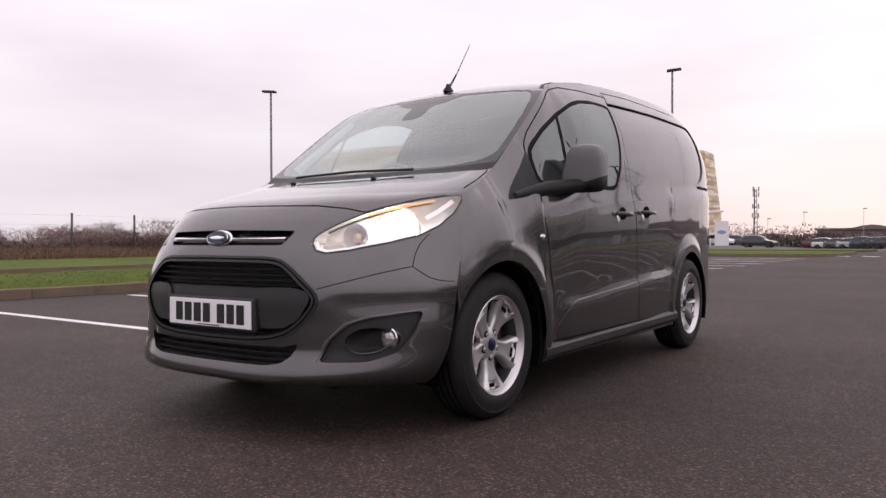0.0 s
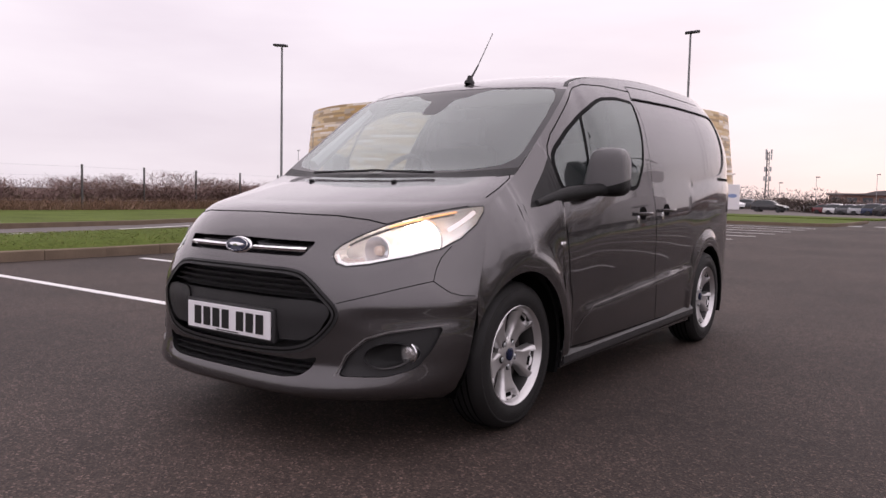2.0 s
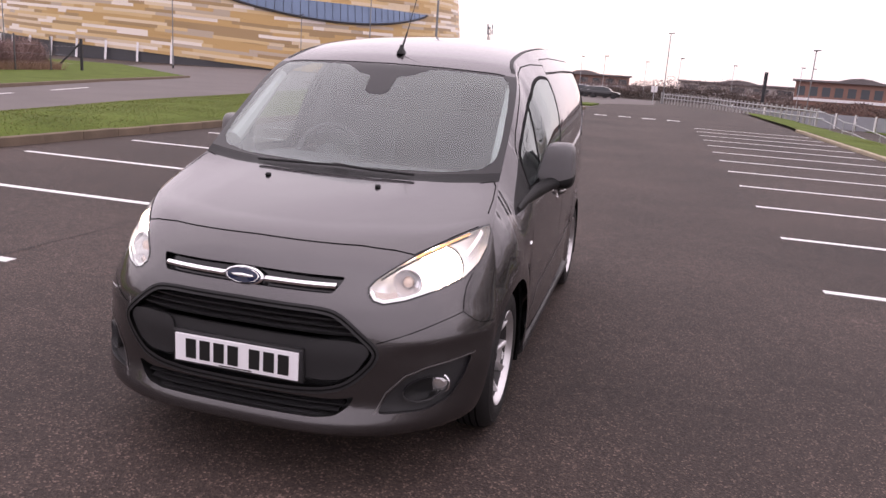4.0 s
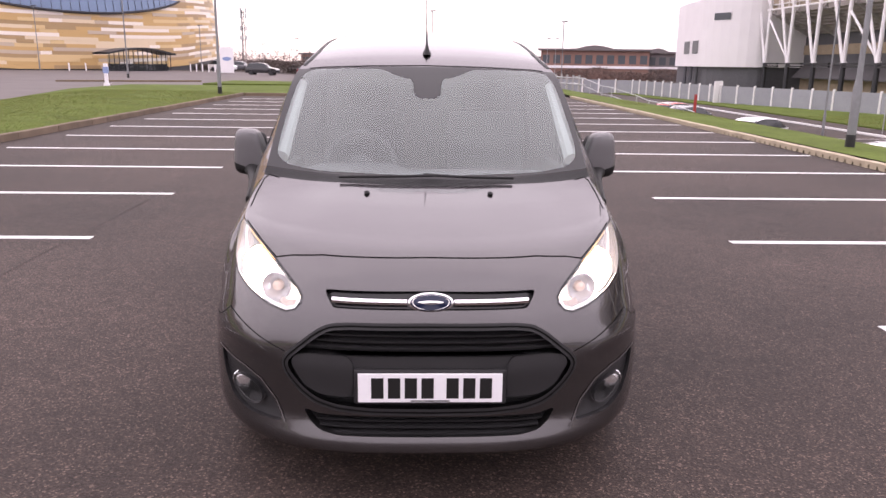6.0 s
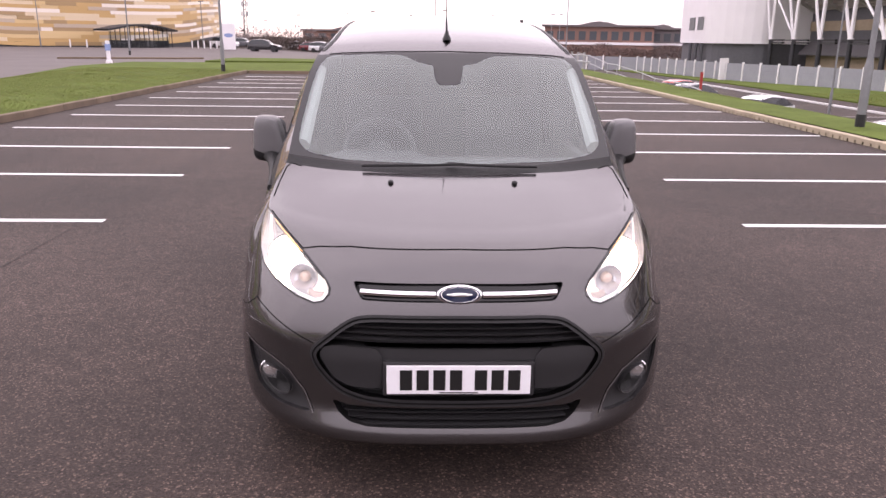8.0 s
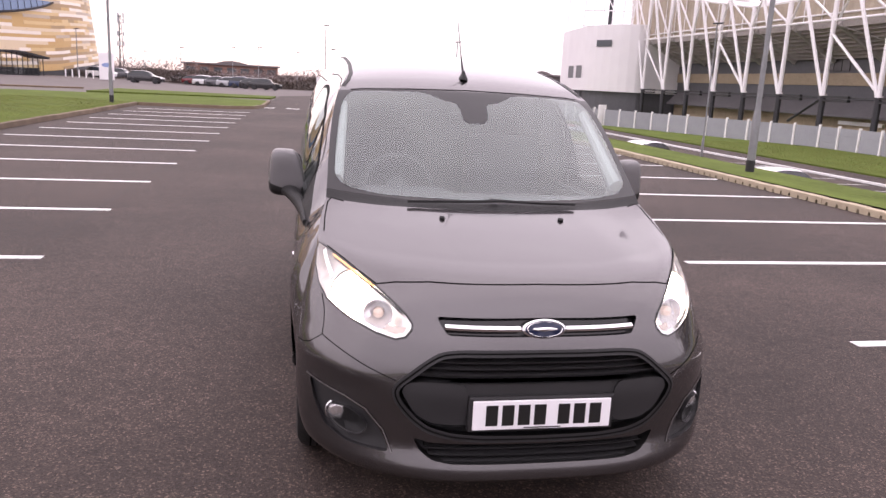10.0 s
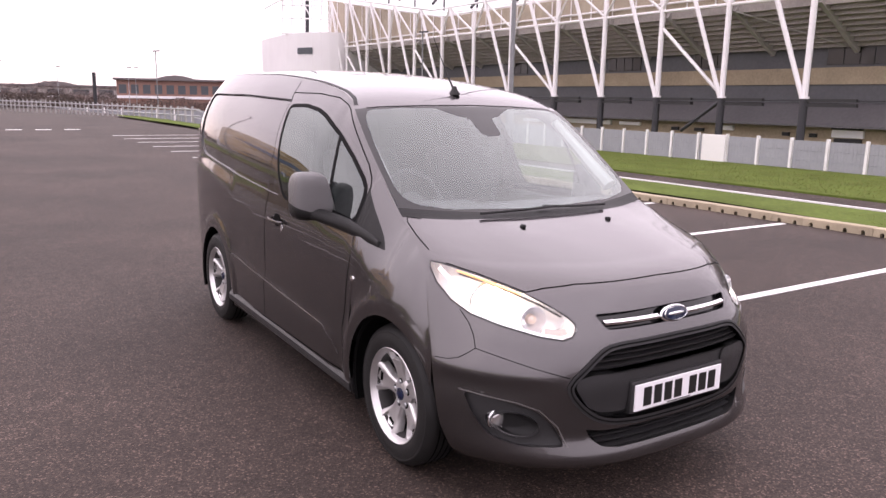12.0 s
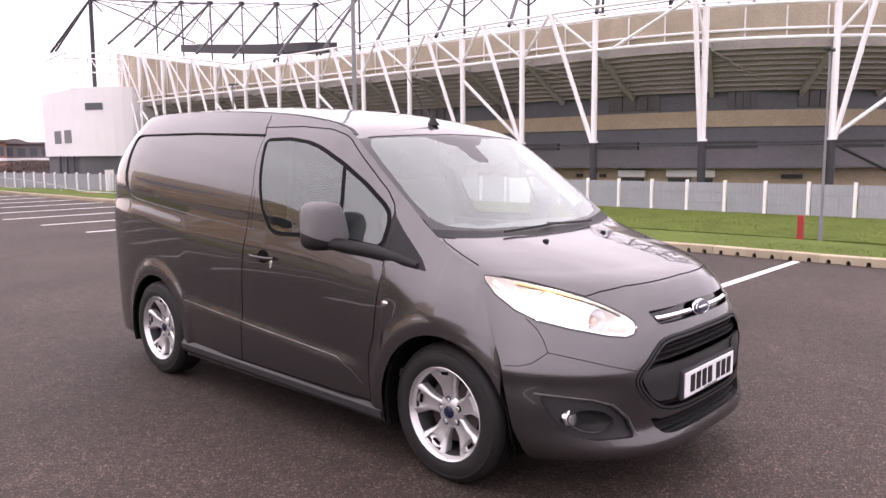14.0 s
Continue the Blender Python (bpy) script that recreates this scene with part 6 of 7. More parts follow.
for y in np.arange(-24, 74, 3.0):
    bm = bmesh.new()
    box(bm, 28.0, 28.14, y, y + 2.98, LOW, LOW + 0.14, 0.02)
    tagged(link("lower_kerb", bm, PAINT_WHITE), "pale kerb along the lower car park", "kerb", "lower kerb", "structure")
for i in range(20):
    marking(23.4, 27.7, -6 + 2.45 * i, -5.92 + 2.45 * i, LOW)
for a, b, w in (((-14.9, 7.6), (-16.0, 10.7), 0.1), ((-16.85, 13.0), (-18.0, 16.3), 0.1), ((-19.0, 19), (-20.2, 22.2), 0.1), ((-13.6, 2.2), (-14.3, 5.2), 0.1)):
    bm = bmesh.new()
    d = (Vector((*b, 0)) - Vector((*a, 0)))
    n = Vector((-d.y, d.x, 0)).normalized() * w / 2
    sheet(bm, [((Vector((*a, 0)) + n).x, (Vector((*a, 0)) + n).y), ((Vector((*a, 0)) - n).x, (Vector((*a, 0)) - n).y), ((Vector((*b, 0)) - n).x, (Vector((*b, 0)) - n).y), ((Vector((*b, 0)) + n).x, (Vector((*b, 0)) + n).y)], 0.01, 0.022)
    tagged(link("lane_dash", bm, PAINT_WHITE), "white painted dash in the road", "road marking", "lane dashes", "structure")
plate("traffic_island", [(-24.8, 50.6), (-24.5, 51.7), (-16.3, 55.0), (-15.9, 54.3), (-17.5, 53.2)], -0.02, 0.13, KERB_OLD, "low kerbed traffic island", "kerb")
plate("far_verge", [(-14, 47.6), (-2.9, 48.8), (-2.75, 53.6), (-14, 56)], -0.02, 0.12, GRASS, "small grass island by the road", "grass")


# ---------- grass, scrub, trees ----------
def leafy(name, cols, rough=0.9):
    m = bpy.data.materials.new(name)
    m.use_nodes = True
    n, l = m.node_tree.nodes, m.node_tree.links
    b = n["Principled BSDF"]
    b.inputs["Roughness"].default_value, b.inputs["Specular IOR Level"].default_value = rough, 0.08
    g, r = n.new("ShaderNodeNewGeometry"), n.new("ShaderNodeValToRGB")
    while len(r.color_ramp.elements) < len(cols):
        r.color_ramp.elements.new(0.5)
    for i, (e, c) in enumerate(zip(r.color_ramp.elements, cols)):
        e.position, e.color = i / (len(cols) - 1), (*c, 1)
    l.new(g.outputs["Random Per Island"], r.inputs["Fac"])
    l.new(r.outputs["Color"], b.inputs["Base Color"])
    return m


def blades(name, spots, low, high, spread, mat, label, cat, seed, width=0.006):
    """Many small upright blades, one mesh."""
    rnd = np.random.RandomState(seed)
    n = len(spots)
    p = np.array(spots)
    h = rnd.uniform(low, high, n)
    a = rnd.uniform(0, 2 * np.pi, n)
    w = width * rnd.uniform(0.6, 1.5, n)
    lean = rnd.normal(0, spread, (n, 2)) * h[:, None]
    v = np.zeros((n, 3, 3))
    v[:, 0] = p + np.stack([np.cos(a) * w, np.sin(a) * w, 0 * w], 1)
    v[:, 1] = p - np.stack([np.cos(a) * w, np.sin(a) * w, 0 * w], 1)
    v[:, 2] = p + np.stack([lean[:, 0], lean[:, 1], h], 1)
    me = bpy.data.meshes.new(name)
    me.from_pydata(v.reshape(-1, 3).tolist(), [], np.arange(3 * n).reshape(-1, 3).tolist())
    me.materials.append(mat)
    return tagged(new(name, me), label, cat, kind="stuff")


BLADE = leafy("grass_blade", [(0.120, 0.160, 0.040), (0.138, 0.172, 0.045), (0.160, 0.178, 0.056), (0.21, 0.19, 0.085)])
rs = np.random.RandomState(3)
left = [(x, y, 0.12 + verge_rise(x, y)) for x, y in zip(rs.uniform(-15.5, -8.24, 110000), rs.uniform(-3, 33, 110000)) if x > verge_edge(y) + 0.05]
blades("verge_grass_blades", left, 0.010, 0.032, 1.3, BLADE, "short uneven grass on the verge", "grass", 5, 0.006)
right = [(x, y, ground_height(x) + 0.09) for x, y in zip(rs.uniform(7.74, 11.2, 40000), rs.uniform(-3, 32, 40000))]
blades("bank_grass_blades", right, 0.010, 0.035, 1.3, BLADE, "short uneven grass on the bank", "grass", 6, 0.006)
far = [(x, y, LOW + 0.1) for x, y in zip(rs.uniform(31.6, 43.8, 42000), rs.uniform(-4, 60, 42000))]
blades("fence_grass_blades", far, 0.03, 0.09, 0.9, BLADE, "rough grass below the fence", "grass", 7, 0.014)


def scrub():
    """Bare brambles over dry russet grass, along the wire fence."""
    line = [(-36, -34), (-31, -8), (-28.4, 9), (-28.0, 15), (-29.3, 21), (-31.0, 27), (-33.4, 35), (-40, 40), (-52, 45)]
    rnd = np.random.RandomState(11)
    dry, twig = [], []
    for (x0, y0), (x1, y1) in zip(line, line[1:]):
        d = math.hypot(x1 - x0, y1 - y0)
        for _ in range(int(d * 900)):
            f, o = rnd.rand(), rnd.exponential(1.3)
            dry.append((x0 + (x1 - x0) * f - o, y0 + (y1 - y0) * f + rnd.normal(0, 0.5), 0.08))
        for _ in range(int(d * 1700)):
            f, o = rnd.rand(), 0.5 + rnd.exponential(2.0)
            along = y0 + (y1 - y0) * f
            up = 1.12 + 0.24 * math.sin(0.9 * along) + 0.20 * math.sin(2.3 * along + 1.0) + 0.10 * math.sin(5.1 * along)
            twig.append((x0 + (x1 - x0) * f - o, y0 + (y1 - y0) * f, rnd.uniform(0.05, 1.0) * up))
        for _ in range(max(1, int(d * 0.36))):
            f = rnd.rand()
            cx, cy = x0 + (x1 - x0) * f - rnd.uniform(0.8, 3), y0 + (y1 - y0) * f
            big = rnd.uniform(0.45, 1.0)
            for _ in range(int(1150 * big)):
                twig.append((cx + rnd.normal(0, 0.62) * big, cy + rnd.normal(0, 0.72) * big, 0.3 + rnd.uniform(0, 1.6) * big))
    blades("dry_grass", dry, 0.18, 0.62, 0.75, leafy("dry_grass_blade", [(0.22, 0.14, 0.10), (0.31, 0.19, 0.13), (0.38, 0.27, 0.19), (0.25, 0.165, 0.13)]), "dry russet grass under the scrub", "grass", 12, 0.013)
    blades("bramble_scrub", twig, 0.10, 0.32, 1.5, leafy("bramble_twig", [(0.165, 0.112, 0.105), (0.22, 0.15, 0.138), (0.29, 0.195, 0.175), (0.19, 0.15, 0.13)]), "bare brown bramble scrub", "bush", 13, 0.015)


scrub()


FENCE_POST = material("weathered_concrete_post", (0.10, 0.095, 0.095), 0.85, vary=0.3, scale=3)


def wire_fence():
    f = empty("wire_fence")
    pts = [Vector((-33.2, -20, 0)), Vector((-30.0, 2, 0)), Vector((-28.3, 14, 0)), Vector((-33.4, 37.3, 0))]
    tops = []
    for a, b in zip(pts, pts[1:]):
        n = int((b - a).length / 3.4)
        for i in range(n):
            p = a + (b - a) * i / n
            bm = bmesh.new()
            box(bm, p.x - 0.035, p.x + 0.035, p.y - 0.035, p.y + 0.035, 0, 2.0, 0.01)
            part("post", bm, FENCE_POST, f)
            tops.append(p)
    tops.append(pts[-1])
    for z in (0.5, 1.0, 1.5, 1.9):
        bm = bmesh.new()
        for a, b in zip(tops, tops[1:]):
            tube(bm, a + Vector((0, 0, z)), b + Vector((0, 0, z)), 0.003, seg=4)
        part("wire", bm, STEEL, f)
    e = pts[-1]
    bm = bmesh.new()
    tube(bm, e, e + Vector((0, 0, 2.0)), 0.09, seg=8)
    part("end_post", bm, DARK_STEEL, f)
    bm = bmesh.new()
    tube(bm, e + Vector((-1.3, -0.9, 0)), e + Vector((0, 0, 1.8)), 0.06, seg=6)
    part("stay", bm, DARK_STEEL, f)
    tagged(f, "wire fence on weathered concrete posts", "fence")


wire_fence()


def far_trees():
    rnd = np.random.RandomState(21)
    pts = []
    for cx in np.arange(-230, 170, 2.6):
        y = 215 + 30 * math.sin(cx * 0.03)
        if -100 < cx < -62:
            y = 330
        h = 2.6 + 0.9 * math.sin(cx * 0.11) + 0.5 * math.sin(cx * 0.37) + rnd.uniform(-0.3, 0.6)
        for _ in range(330):
            z = min(abs(rnd.normal(0, 0.5)), 1.1) * h
            pts.append((cx + rnd.normal(0, 1.8) * (1.15 - 0.6 * z / h), y + rnd.normal(0, 3), z))
    blades("distant_trees", pts, 0.25, 0.8, 0.9, leafy("winter_tree", [(0.13, 0.10, 0.10), (0.17, 0.135, 0.13), (0.21, 0.17, 0.16), (0.15, 0.13, 0.115)]), "bare winter trees along the skyline", "trees", 22, 0.09)
    hedge = []
    for cx in np.arange(-40, 16, 0.2):
        top = 2.3 + 0.5 * math.sin(cx * 0.24) + 0.25 * math.sin(cx * 0.7)
        for _ in range(70):
            hedge.append((cx + rnd.normal(0, 0.3), 124 + rnd.normal(0, 0.9) + 0.1 * cx, -1.2 + rnd.uniform(0, 1.0) ** 0.8 * top))
    blades("car_park_hedge", hedge, 0.15, 0.4, 0.7, leafy("hedge_twig", [(0.06, 0.05, 0.045), (0.10, 0.08, 0.07), (0.13, 0.10, 0.085)]), "dark bare hedge behind the parked cars", "hedge", 23, 0.06)


    thicket = []
    for cx in np.arange(18, 84, 0.4):
        top = 2.7 + 0.5 * math.sin(cx * 0.31) + 0.35 * math.sin(cx * 0.83)
        for _ in range(75):
            thicket.append((cx + rnd.normal(0, 0.5), 196 - 0.2 * (cx - 50) + rnd.normal(0, 1.2), -2.5 + rnd.uniform(0, 1.0) ** 0.8 * top))
    blades("far_thicket", thicket, 0.2, 0.6, 0.9, leafy("thicket_twig", [(0.10, 0.075, 0.068), (0.16, 0.115, 0.10), (0.21, 0.16, 0.14)]), "brown winter thicket before the low buildings", "hedge", 24, 0.09)


far_trees()


# ---------- far buildings and masts ----------
def low_building(x, y, rz, w, d, h, wall, roof, label, bays):
    b = empty("brick_building", x, y, 0, rz)
    bm = bmesh.new()
    box(bm, -w / 2, w / 2, 0, d, -2.5, h)
    part("wall", bm, wall, b)
    bm = bmesh.new()
    n = 12
    a = [(-w / 2 - 0.8, h), (-w / 2 - 0.8, h + 0.5)] + [(w * (i / n - 0.5), h + 0.5 + (1.0 * max(0, math.cos((i / n - 0.5) * 9)))) for i in range(n + 1)] + [(w / 2 + 0.8, h + 0.5), (w / 2 + 0.8, h)]
    f0, f1 = [bm.verts.new((u, -0.8, z)) for u, z in a], [bm.verts.new((u, d + 0.8, z)) for u, z in a]
    bm.faces.new(f0)
    bm.faces.new(f1[::-1])
    for i in range(len(a)):
        j = (i + 1) % len(a)
        bm.faces.new((f0[i], f1[i], f1[j], f0[j]))
    part("roof", bm, roof, b)
    for i in range(bays):
        u = w * ((i + 0.5) / bays - 0.5)
        bm = bmesh.new()
        box(bm, u - w / bays * 0.32, u + w / bays * 0.32, -0.06, 0.05, h * 0.35, h * 0.78)
        part("window", bm, bpy.data.materials["far_window"], b)
    bm = bmesh.new()
    box(bm, -w / 2, w / 2, -0.35, -0.01, h * 0.12, h * 0.25)
    part("fascia", bm, WHITE_STEEL, b)
    tagged(b, label, "building")


BRICK = material("far_brick", (0.26, 0.15, 0.12), 0.85, vary=0.2, scale=0.2)
ROOF = material("far_roof", (0.16, 0.14, 0.14), 0.7, vary=0.2, scale=0.2)
low_building(50, 215, -13, 30, 16, 5.5, BRICK, ROOF, "long low brick building with a grey roof", 10)
low_building(72, 228, -16, 18, 14, 5.2, ROOF, ROOF, "dark low retail building", 6)
low_building(24, 250, -4, 34, 12, 3.6, material("far_shed", (0.42, 0.38, 0.36), 0.8, vary=0.2, scale=0.2), ROOF, "pale low warehouse on the skyline", 5)
low_building(-24, 262, 6, 30, 12, 3.8, BRICK, ROOF, "brick sheds on the skyline", 7)


def mast():
    m = empty("radio_mast", -66.5, 300, 0)
    bm = bmesh.new()
    for k in range(3):
        a0, a1 = 2 * math.pi * k / 3, 2 * math.pi * (k + 1) / 3
        p = [Vector((0.9 * math.cos(a), 0.9 * math.sin(a), 0)) for a in (a0, a1)]
        tube(bm, p[0], p[0] * 0.5 + Vector((0, 0, 20)), 0.12, seg=5)
        for i in range(10):
            f, g = 1 - 0.05 * i, 1 - 0.05 * (i + 1)
            tube(bm, p[0] * f + Vector((0, 0, 2 * i)), p[1] * g + Vector((0, 0, 2 * i + 2)), 0.06, seg=4)
    part("lattice", bm, DARK_STEEL, m)
    for z in (9, 12.5, 17, 19):
        for k in range(3):
            a = 2 * math.pi * k / 3 + z
            bm = bmesh.new()
            box(bm, 1.2 * math.cos(a) - 0.25, 1.2 * math.cos(a) + 0.25, 1.2 * math.sin(a) - 0.2, 1.2 * math.sin(a) + 0.2, z, z + 1.8, 0.05)
            part("antenna_panel", bm, STEEL, m)
    tagged(m, "lattice radio mast with antenna panels", "mast")


mast()
for i, (x, y, h) in enumerate(((-30, 150, 6), (-22, 140, 7), (-14, 150, 8), (-8, 128, 7.5), (-2, 160, 8), (4, 130, 8), (-44, 170, 9), (14, 150, 8), (24, 140, 8), (30, 165, 9), (-36, 128, 7))):
    h *= 0.78
    lp = empty("light_mast", x, y, 0)
    bm = bmesh.new()
    tube(bm, (0, 0, -1.3), (0, 0, h), 0.06, 0.035, 6)
    part("pole", bm, STEEL, lp)
    bm = bmesh.new()
    box(bm, -0.12, 0.55, -0.10, 0.10, h - 0.04, h + 0.10, 0.02)
    part("lantern", bm, DARK_STEEL, lp)
    tagged(lp, "distant dark lamp mast", "street lamp", "far lamp masts")


# ---------- parked cars ----------
CAR_GLASS = material("car_glass", (0.02, 0.023, 0.026), 0.08)
CAR_PAINTS = {}


def parked_car(x, y, z, rz, color, label, kind=0):
    key = tuple(color)
    if key not in CAR_PAINTS:
        CAR_PAINTS[key] = material("car_paint", color, 0.25, 0.2, vary=0.04, coat=0.8)
    car = empty("car", x, y, z, rz)
    roof = spline([(-2.1, 0.62), (-1.95, 0.78), (-1.1, 0.92), (-0.55, 1.38), (0.2, 1.47), (1.0, 1.42), (1.75, 1.05), (2.05, 0.92), (2.12, 0.6)]) if kind == 0 else \
        spline([(-2.1, 0.62), (-1.95, 0.80), (-1.0, 0.98), (-0.4, 1.45), (0.4, 1.56), (1.5, 1.50), (1.95, 1.05), (2.08, 0.92), (2.12, 0.6)])
    wide = spline([(-2.12, 0.55), (-1.9, 0.80), (-1.2, 0.87), (1.3, 0.87), (1.95, 0.80), (2.12, 0.6)])
    bm, gl = bmesh.new(), bmesh.new()
    ys = np.linspace(-2.12, 2.12, 34)
    rows = []
    for yy in ys:
        w, t = wide(yy), roof(yy)
        waist = min(0.95, t)
        lo = 0.28
        for c in (-1.3, 1.3):
            if abs(yy - c) < 0.35:
                lo = max(lo, 0.30 + math.sqrt(0.35 ** 2 - (yy - c) ** 2))
        inn = w - 0.22 * max(0, (t - waist) / 0.5)
        half = [(w * 0.97, lo), (w, 0.62), (w * 0.985, waist), (inn, max(waist, t - 0.06)), (inn - 0.10, t), (0, t + 0.02)]
        rows.append([bm.verts.new((a, yy, b)) for a, b in half] + [bm.verts.new((-a, yy, b)) for a, b in half[-2::-1]])
    for a, b in zip(rows, rows[1:]):
        for i in range(len(a) - 1):
            bm.faces.new((a[i], a[i + 1], b[i + 1], b[i]))
    bm.faces.new(rows[0])
    bm.faces.new(rows[-1][::-1])
    bm.normal_update()
    glass = [f for f in bm.faces if len(f.verts) == 4 and f.calc_center_median().z > 0.97 and (abs(f.normal.z) < 0.80) and roof(f.calc_center_median().y) > 1.02]
    seen = {}
    for f in glass:
        vs = []
        for v in f.verts:
            if v not in seen:
                seen[v] = gl.verts.new(v.co + Vector((math.copysign(0.006, v.co.x), math.copysign(0.004, v.co.y), 0.006)))
            vs.append(seen[v])
        gl.faces.new(vs)
    part("body", bm, CAR_PAINTS[key], car, smooth=True)
    part("glasshouse", gl, CAR_GLASS, car, smooth=True)
    for yy in (-1.3, 1.3):
        for s in (1, -1):
            part("wheel", lathe(bmesh.new(), [(0.0, 0.10), (0.20, 0.10), (0.21, 0.085), (0.30, 0.09), (0.31, 0.05), (0.31, -0.08)], 18, pose(s * 0.76, yy, 0.31, 0, 90 * s, 0)), RUBBER_FAR, car, smooth=True)
    for s in (1, -1):
        bm = bmesh.new()
        box(bm, s * 0.60 - 0.14, s * 0.60 + 0.14, -2.10, -1.95, 0.64, 0.76, 0.02)
        part("headlight", bm, CAR_LAMP, car)
    return tagged(car, label, "car", "parked cars")


RUBBER_FAR = material("car_tyre", (0.03, 0.03, 0.032), 0.7)
CAR_LAMP = material("car_lamp", (0.7, 0.7, 0.7), 0.2)
silver, white, dark, navy, red, grey = (0.42, 0.43, 0.45), (0.75, 0.75, 0.76), (0.02, 0.02, 0.022), (0.03, 0.045, 0.09), (0.16, 0.03, 0.035), (0.12, 0.12, 0.13)
for x, y, rz, col, lab, k in ((-19.0, 124.2, 80, white, "white hatchback in the far row", 0), (-16.9, 120.4, 82, red, "dark red car in the far row", 0), (-14.8, 116.6, 84, white, "white estate car in the far row", 1), (-12.7, 112.8, 85, grey, "grey car in the far row", 0),
                             (-10.6, 109.0, 85, silver, "pale blue silver car in the far row", 0), (-8.6, 105.2, 86, navy, "dark blue car in the far row", 1), (-6.9, 101.5, 87, dark, "black estate car in the far row", 0), (-5.6, 97.8, 88, dark, "black saloon car at the end of the row", 0),
                             (-20.0, 98.0, 84, dark, "black hatchback near the arena", 1), (-26.5, 114, 80, grey, "grey car near the arena", 0), (-28.2, 111, 60, white, "white van near the arena", 1), (30, 125, 75, white, "white van by the fence", 1), (22, 130, 85, grey, "grey car by the fence", 0)):
    parked_car(x, y, ground_height(x, y), rz, col, lab, k)
for x, y, rz, col, lab, k in ((17.6, 36.2, -60, white, "white hatchback on the lower car park", 0), (17.0, 23.4, -75, white, "white car on the lower car park", 0), (18.2, 51.6, -60, (0.42, 0.035, 0.022), "red car on the lower car park", 0), (17.6, 47.0, -62, grey, "grey car on the lower car park", 0)):
    parked_car(x, y, LOW, rz, col, lab, k)


# ---------- posts, signs, rails ----------
FENCE_GREY = material("weathered_fence_grey", (0.36, 0.35, 0.34), 0.7, vary=0.2)


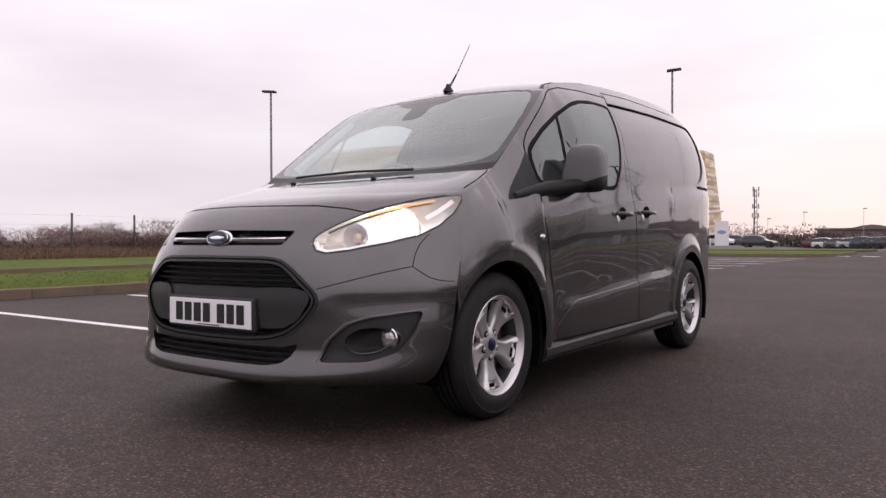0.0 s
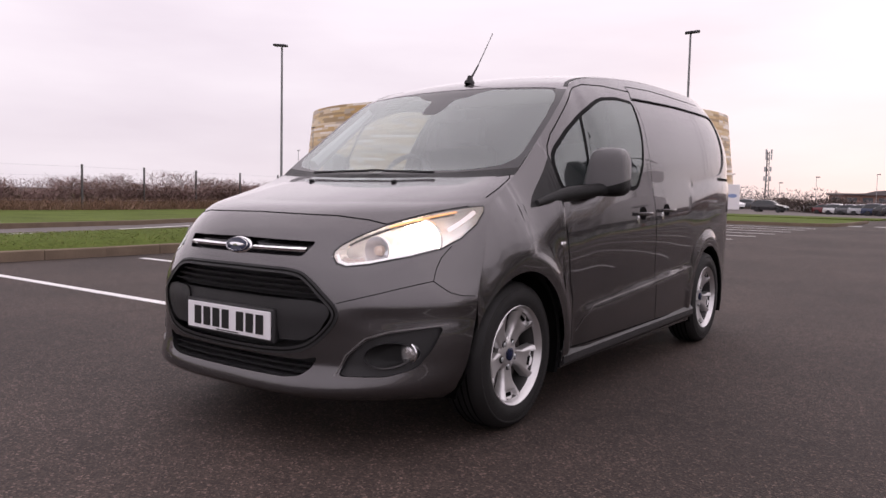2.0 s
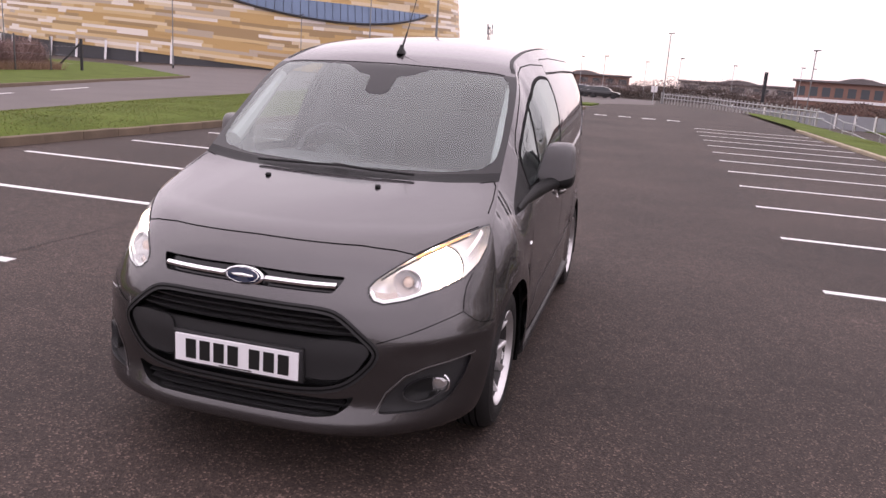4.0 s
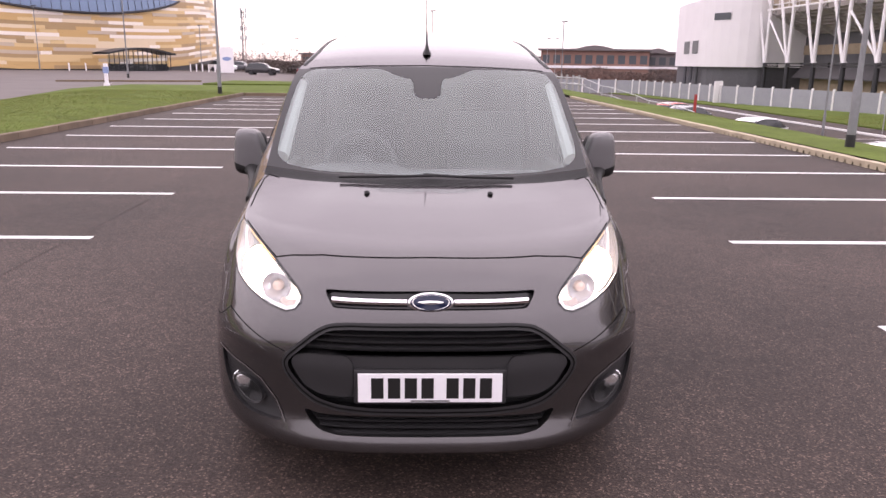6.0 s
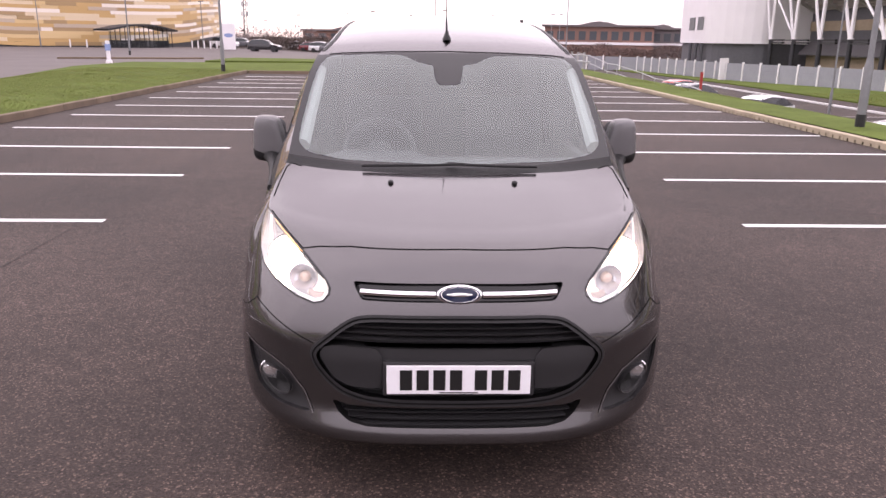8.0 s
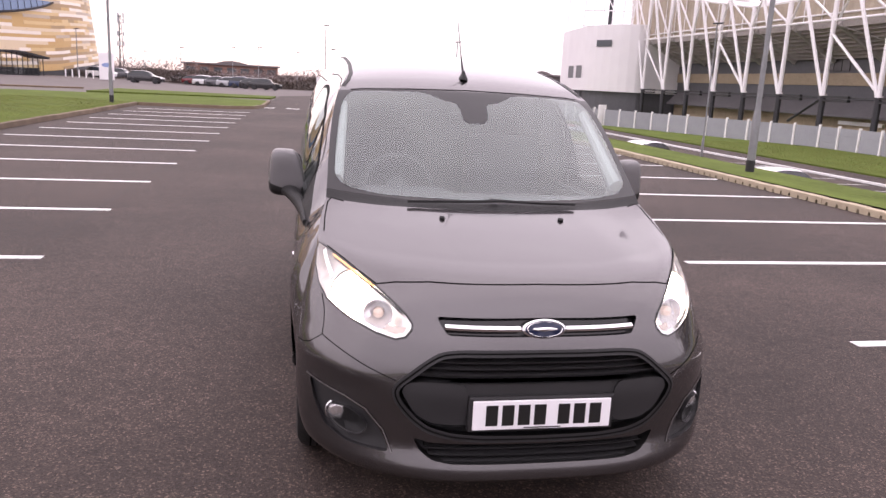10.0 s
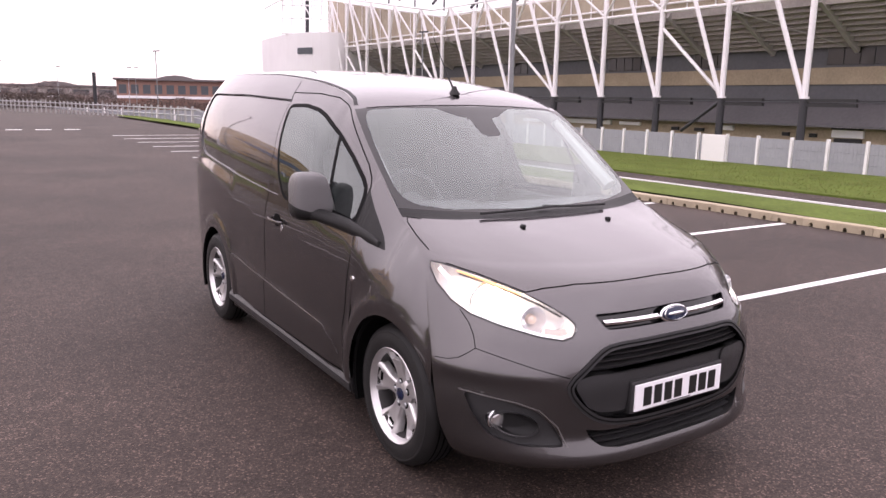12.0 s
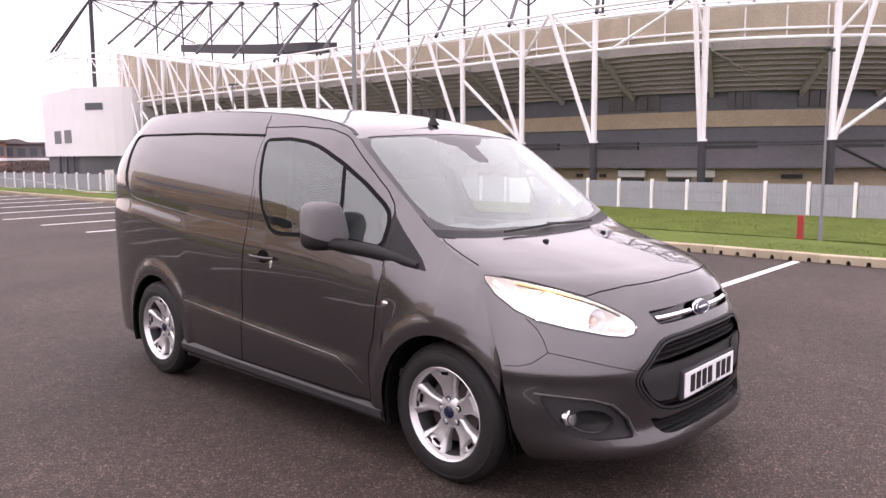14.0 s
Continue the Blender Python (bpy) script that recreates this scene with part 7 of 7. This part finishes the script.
def small_things():
    for x, y, z, h in ((17.0, 4.05, LOW, 2.27), (16.6, 42.1, LOW, 2.4)):
        bm = bmesh.new()
        box(bm, x - 0.07, x + 0.07, y - 0.07, y + 0.07, z, z + h, 0.01)
        tagged(link("marker_post", bm, material("red_post_paint", (0.32, 0.03, 0.025), 0.6)), "dark red square marker post on the bank", "post", "red posts")
    t = empty("totem_sign", -24.4, 97.5, 0, 12)
    bm = bmesh.new()
    box(bm, -0.85, 0.85, -0.12, 0.12, 0, 3.2, 0.03)
    part("board", bm, WHITE_STEEL, t)
    part("oval_mark", lathe(bmesh.new(), [(0.0, 0.02), (0.55, 0.02), (0.55, 0.0)], 28, pose(0, -0.12, 1.75, 90, 0, 0) @ Matrix.Diagonal((1, 0.45, 1, 1))), material("sign_blue", (0.25, 0.33, 0.55), 0.4), t)
    tagged(t, "white totem sign with a blue oval", "sign")
    b = empty("keep_left_bollard", -18.5, 43.4, 0.0)
    part("base", box(bmesh.new(), -0.16, 0.16, -0.12, 0.12, 0, 0.18, 0.03), WHITE_STEEL, b)
    part("post", box(bmesh.new(), -0.10, 0.10, -0.07, 0.07, 0.18, 0.75, 0.03), WHITE_STEEL, b)
    part("face", box(bmesh.new(), -0.16, 0.16, -0.09, 0.09, 0.75, 1.12, 0.05), bpy.data.materials["sign_blue"], b)
    part("cap", box(bmesh.new(), -0.12, 0.12, -0.08, 0.08, 1.12, 1.32, 0.05), WHITE_STEEL, b)
    tagged(b, "white and blue road bollard on the verge", "bollard")
    for x, y in ((-26.0, 101), (-27.1, 102), (-28.2, 103), (-29.3, 104), (-30.4, 105), (-31.5, 106), (-42.5, 98), (-44, 96.6)):
        bm = bmesh.new()
        tube(bm, (x, y, 0), (x, y, 1.0), 0.09, seg=8)
        tagged(link("bollard", bm, WHITE_STEEL), "short white bollard before the arena", "bollard", "arena bollards")
    s = empty("road_sign", 29.85, 44.6, LOW)
    part("pole", tube(bmesh.new(), (0, 0, 0), (0, 0, 3.0), 0.04), STEEL, s)
    part("plate", box(bmesh.new(), -0.02, 0.02, -0.18, 0.18, 2.2, 2.8, 0.01), material("sign_pale_blue", (0.35, 0.45, 0.6), 0.4), s)
    tagged(s, "small blue road sign on a steel pole", "sign")
    s = empty("warning_sign", 0.8, 76, 0)
    part("pole", tube(bmesh.new(), (0, 0, -0.6), (0, 0, 1.6), 0.04), STEEL, s)
    part("plate", box(bmesh.new(), -0.3, 0.3, -0.02, 0.02, 1.0, 1.6, 0.01), WHITE_STEEL, s)
    tagged(s, "small white sign by the road", "sign")
    bm = bmesh.new()
    tube(bm, (18.5, 140, 0), (18.5, 140, 5.2), 0.3, seg=8)
    tagged(link("flue_post", bm, DARK_STEEL), "dark round post on the skyline", "post")
    # stepped steel handrail down the bank
    r = empty("handrail", 0, 0, 0)
    pts = [Vector((12.0, y, z)) for y, z in ((29.5, -1.30), (32, -1.16), (36.2, -1.14), (38.4, -0.98), (44, -0.72), (46.5, -0.70), (50, -0.45), (56, -0.2))]
    for p in pts:
        part("post", tube(bmesh.new(), p + Vector((0, 0, -1.4)), p + Vector((0, 0, 1.0)), 0.025), STEEL, r)
    for h in (1.0, 0.5):
        bm = bmesh.new()
        for a, b2 in zip(pts, pts[1:]):
            tube(bm, a + Vector((0, 0, h)), b2 + Vector((0, 0, h)), 0.022)
        part("rail", bm, STEEL, r)
    tagged(r, "stepped galvanised steel handrail down the bank", "railing")
    # pale railing along the far edge of the road
    pts = [Vector((1.6, 92, 0)), Vector((6.1, 76, 0)), Vector((8.3, 62.3, 0)), Vector((11.0, 47, 0))]
    r = empty("road_railing")
    for a, b2 in zip(pts, pts[1:]):
        n = int((b2 - a).length / 1.1)
        for i in range(n):
            p = a + (b2 - a) * i / n
            part("post", box(bmesh.new(), p.x - 0.06, p.x + 0.06, p.y - 0.06, p.y + 0.06, -0.8, 0.95), FENCE_GREY, r)
        for h in (0.35, 0.75):
            part("rail", tube(bmesh.new(), a + Vector((0, 0, h)), b2 + Vector((0, 0, h)), 0.05, seg=6), STEEL, r)
    tagged(r, "pale post and rail barrier along the road", "railing")


small_things()
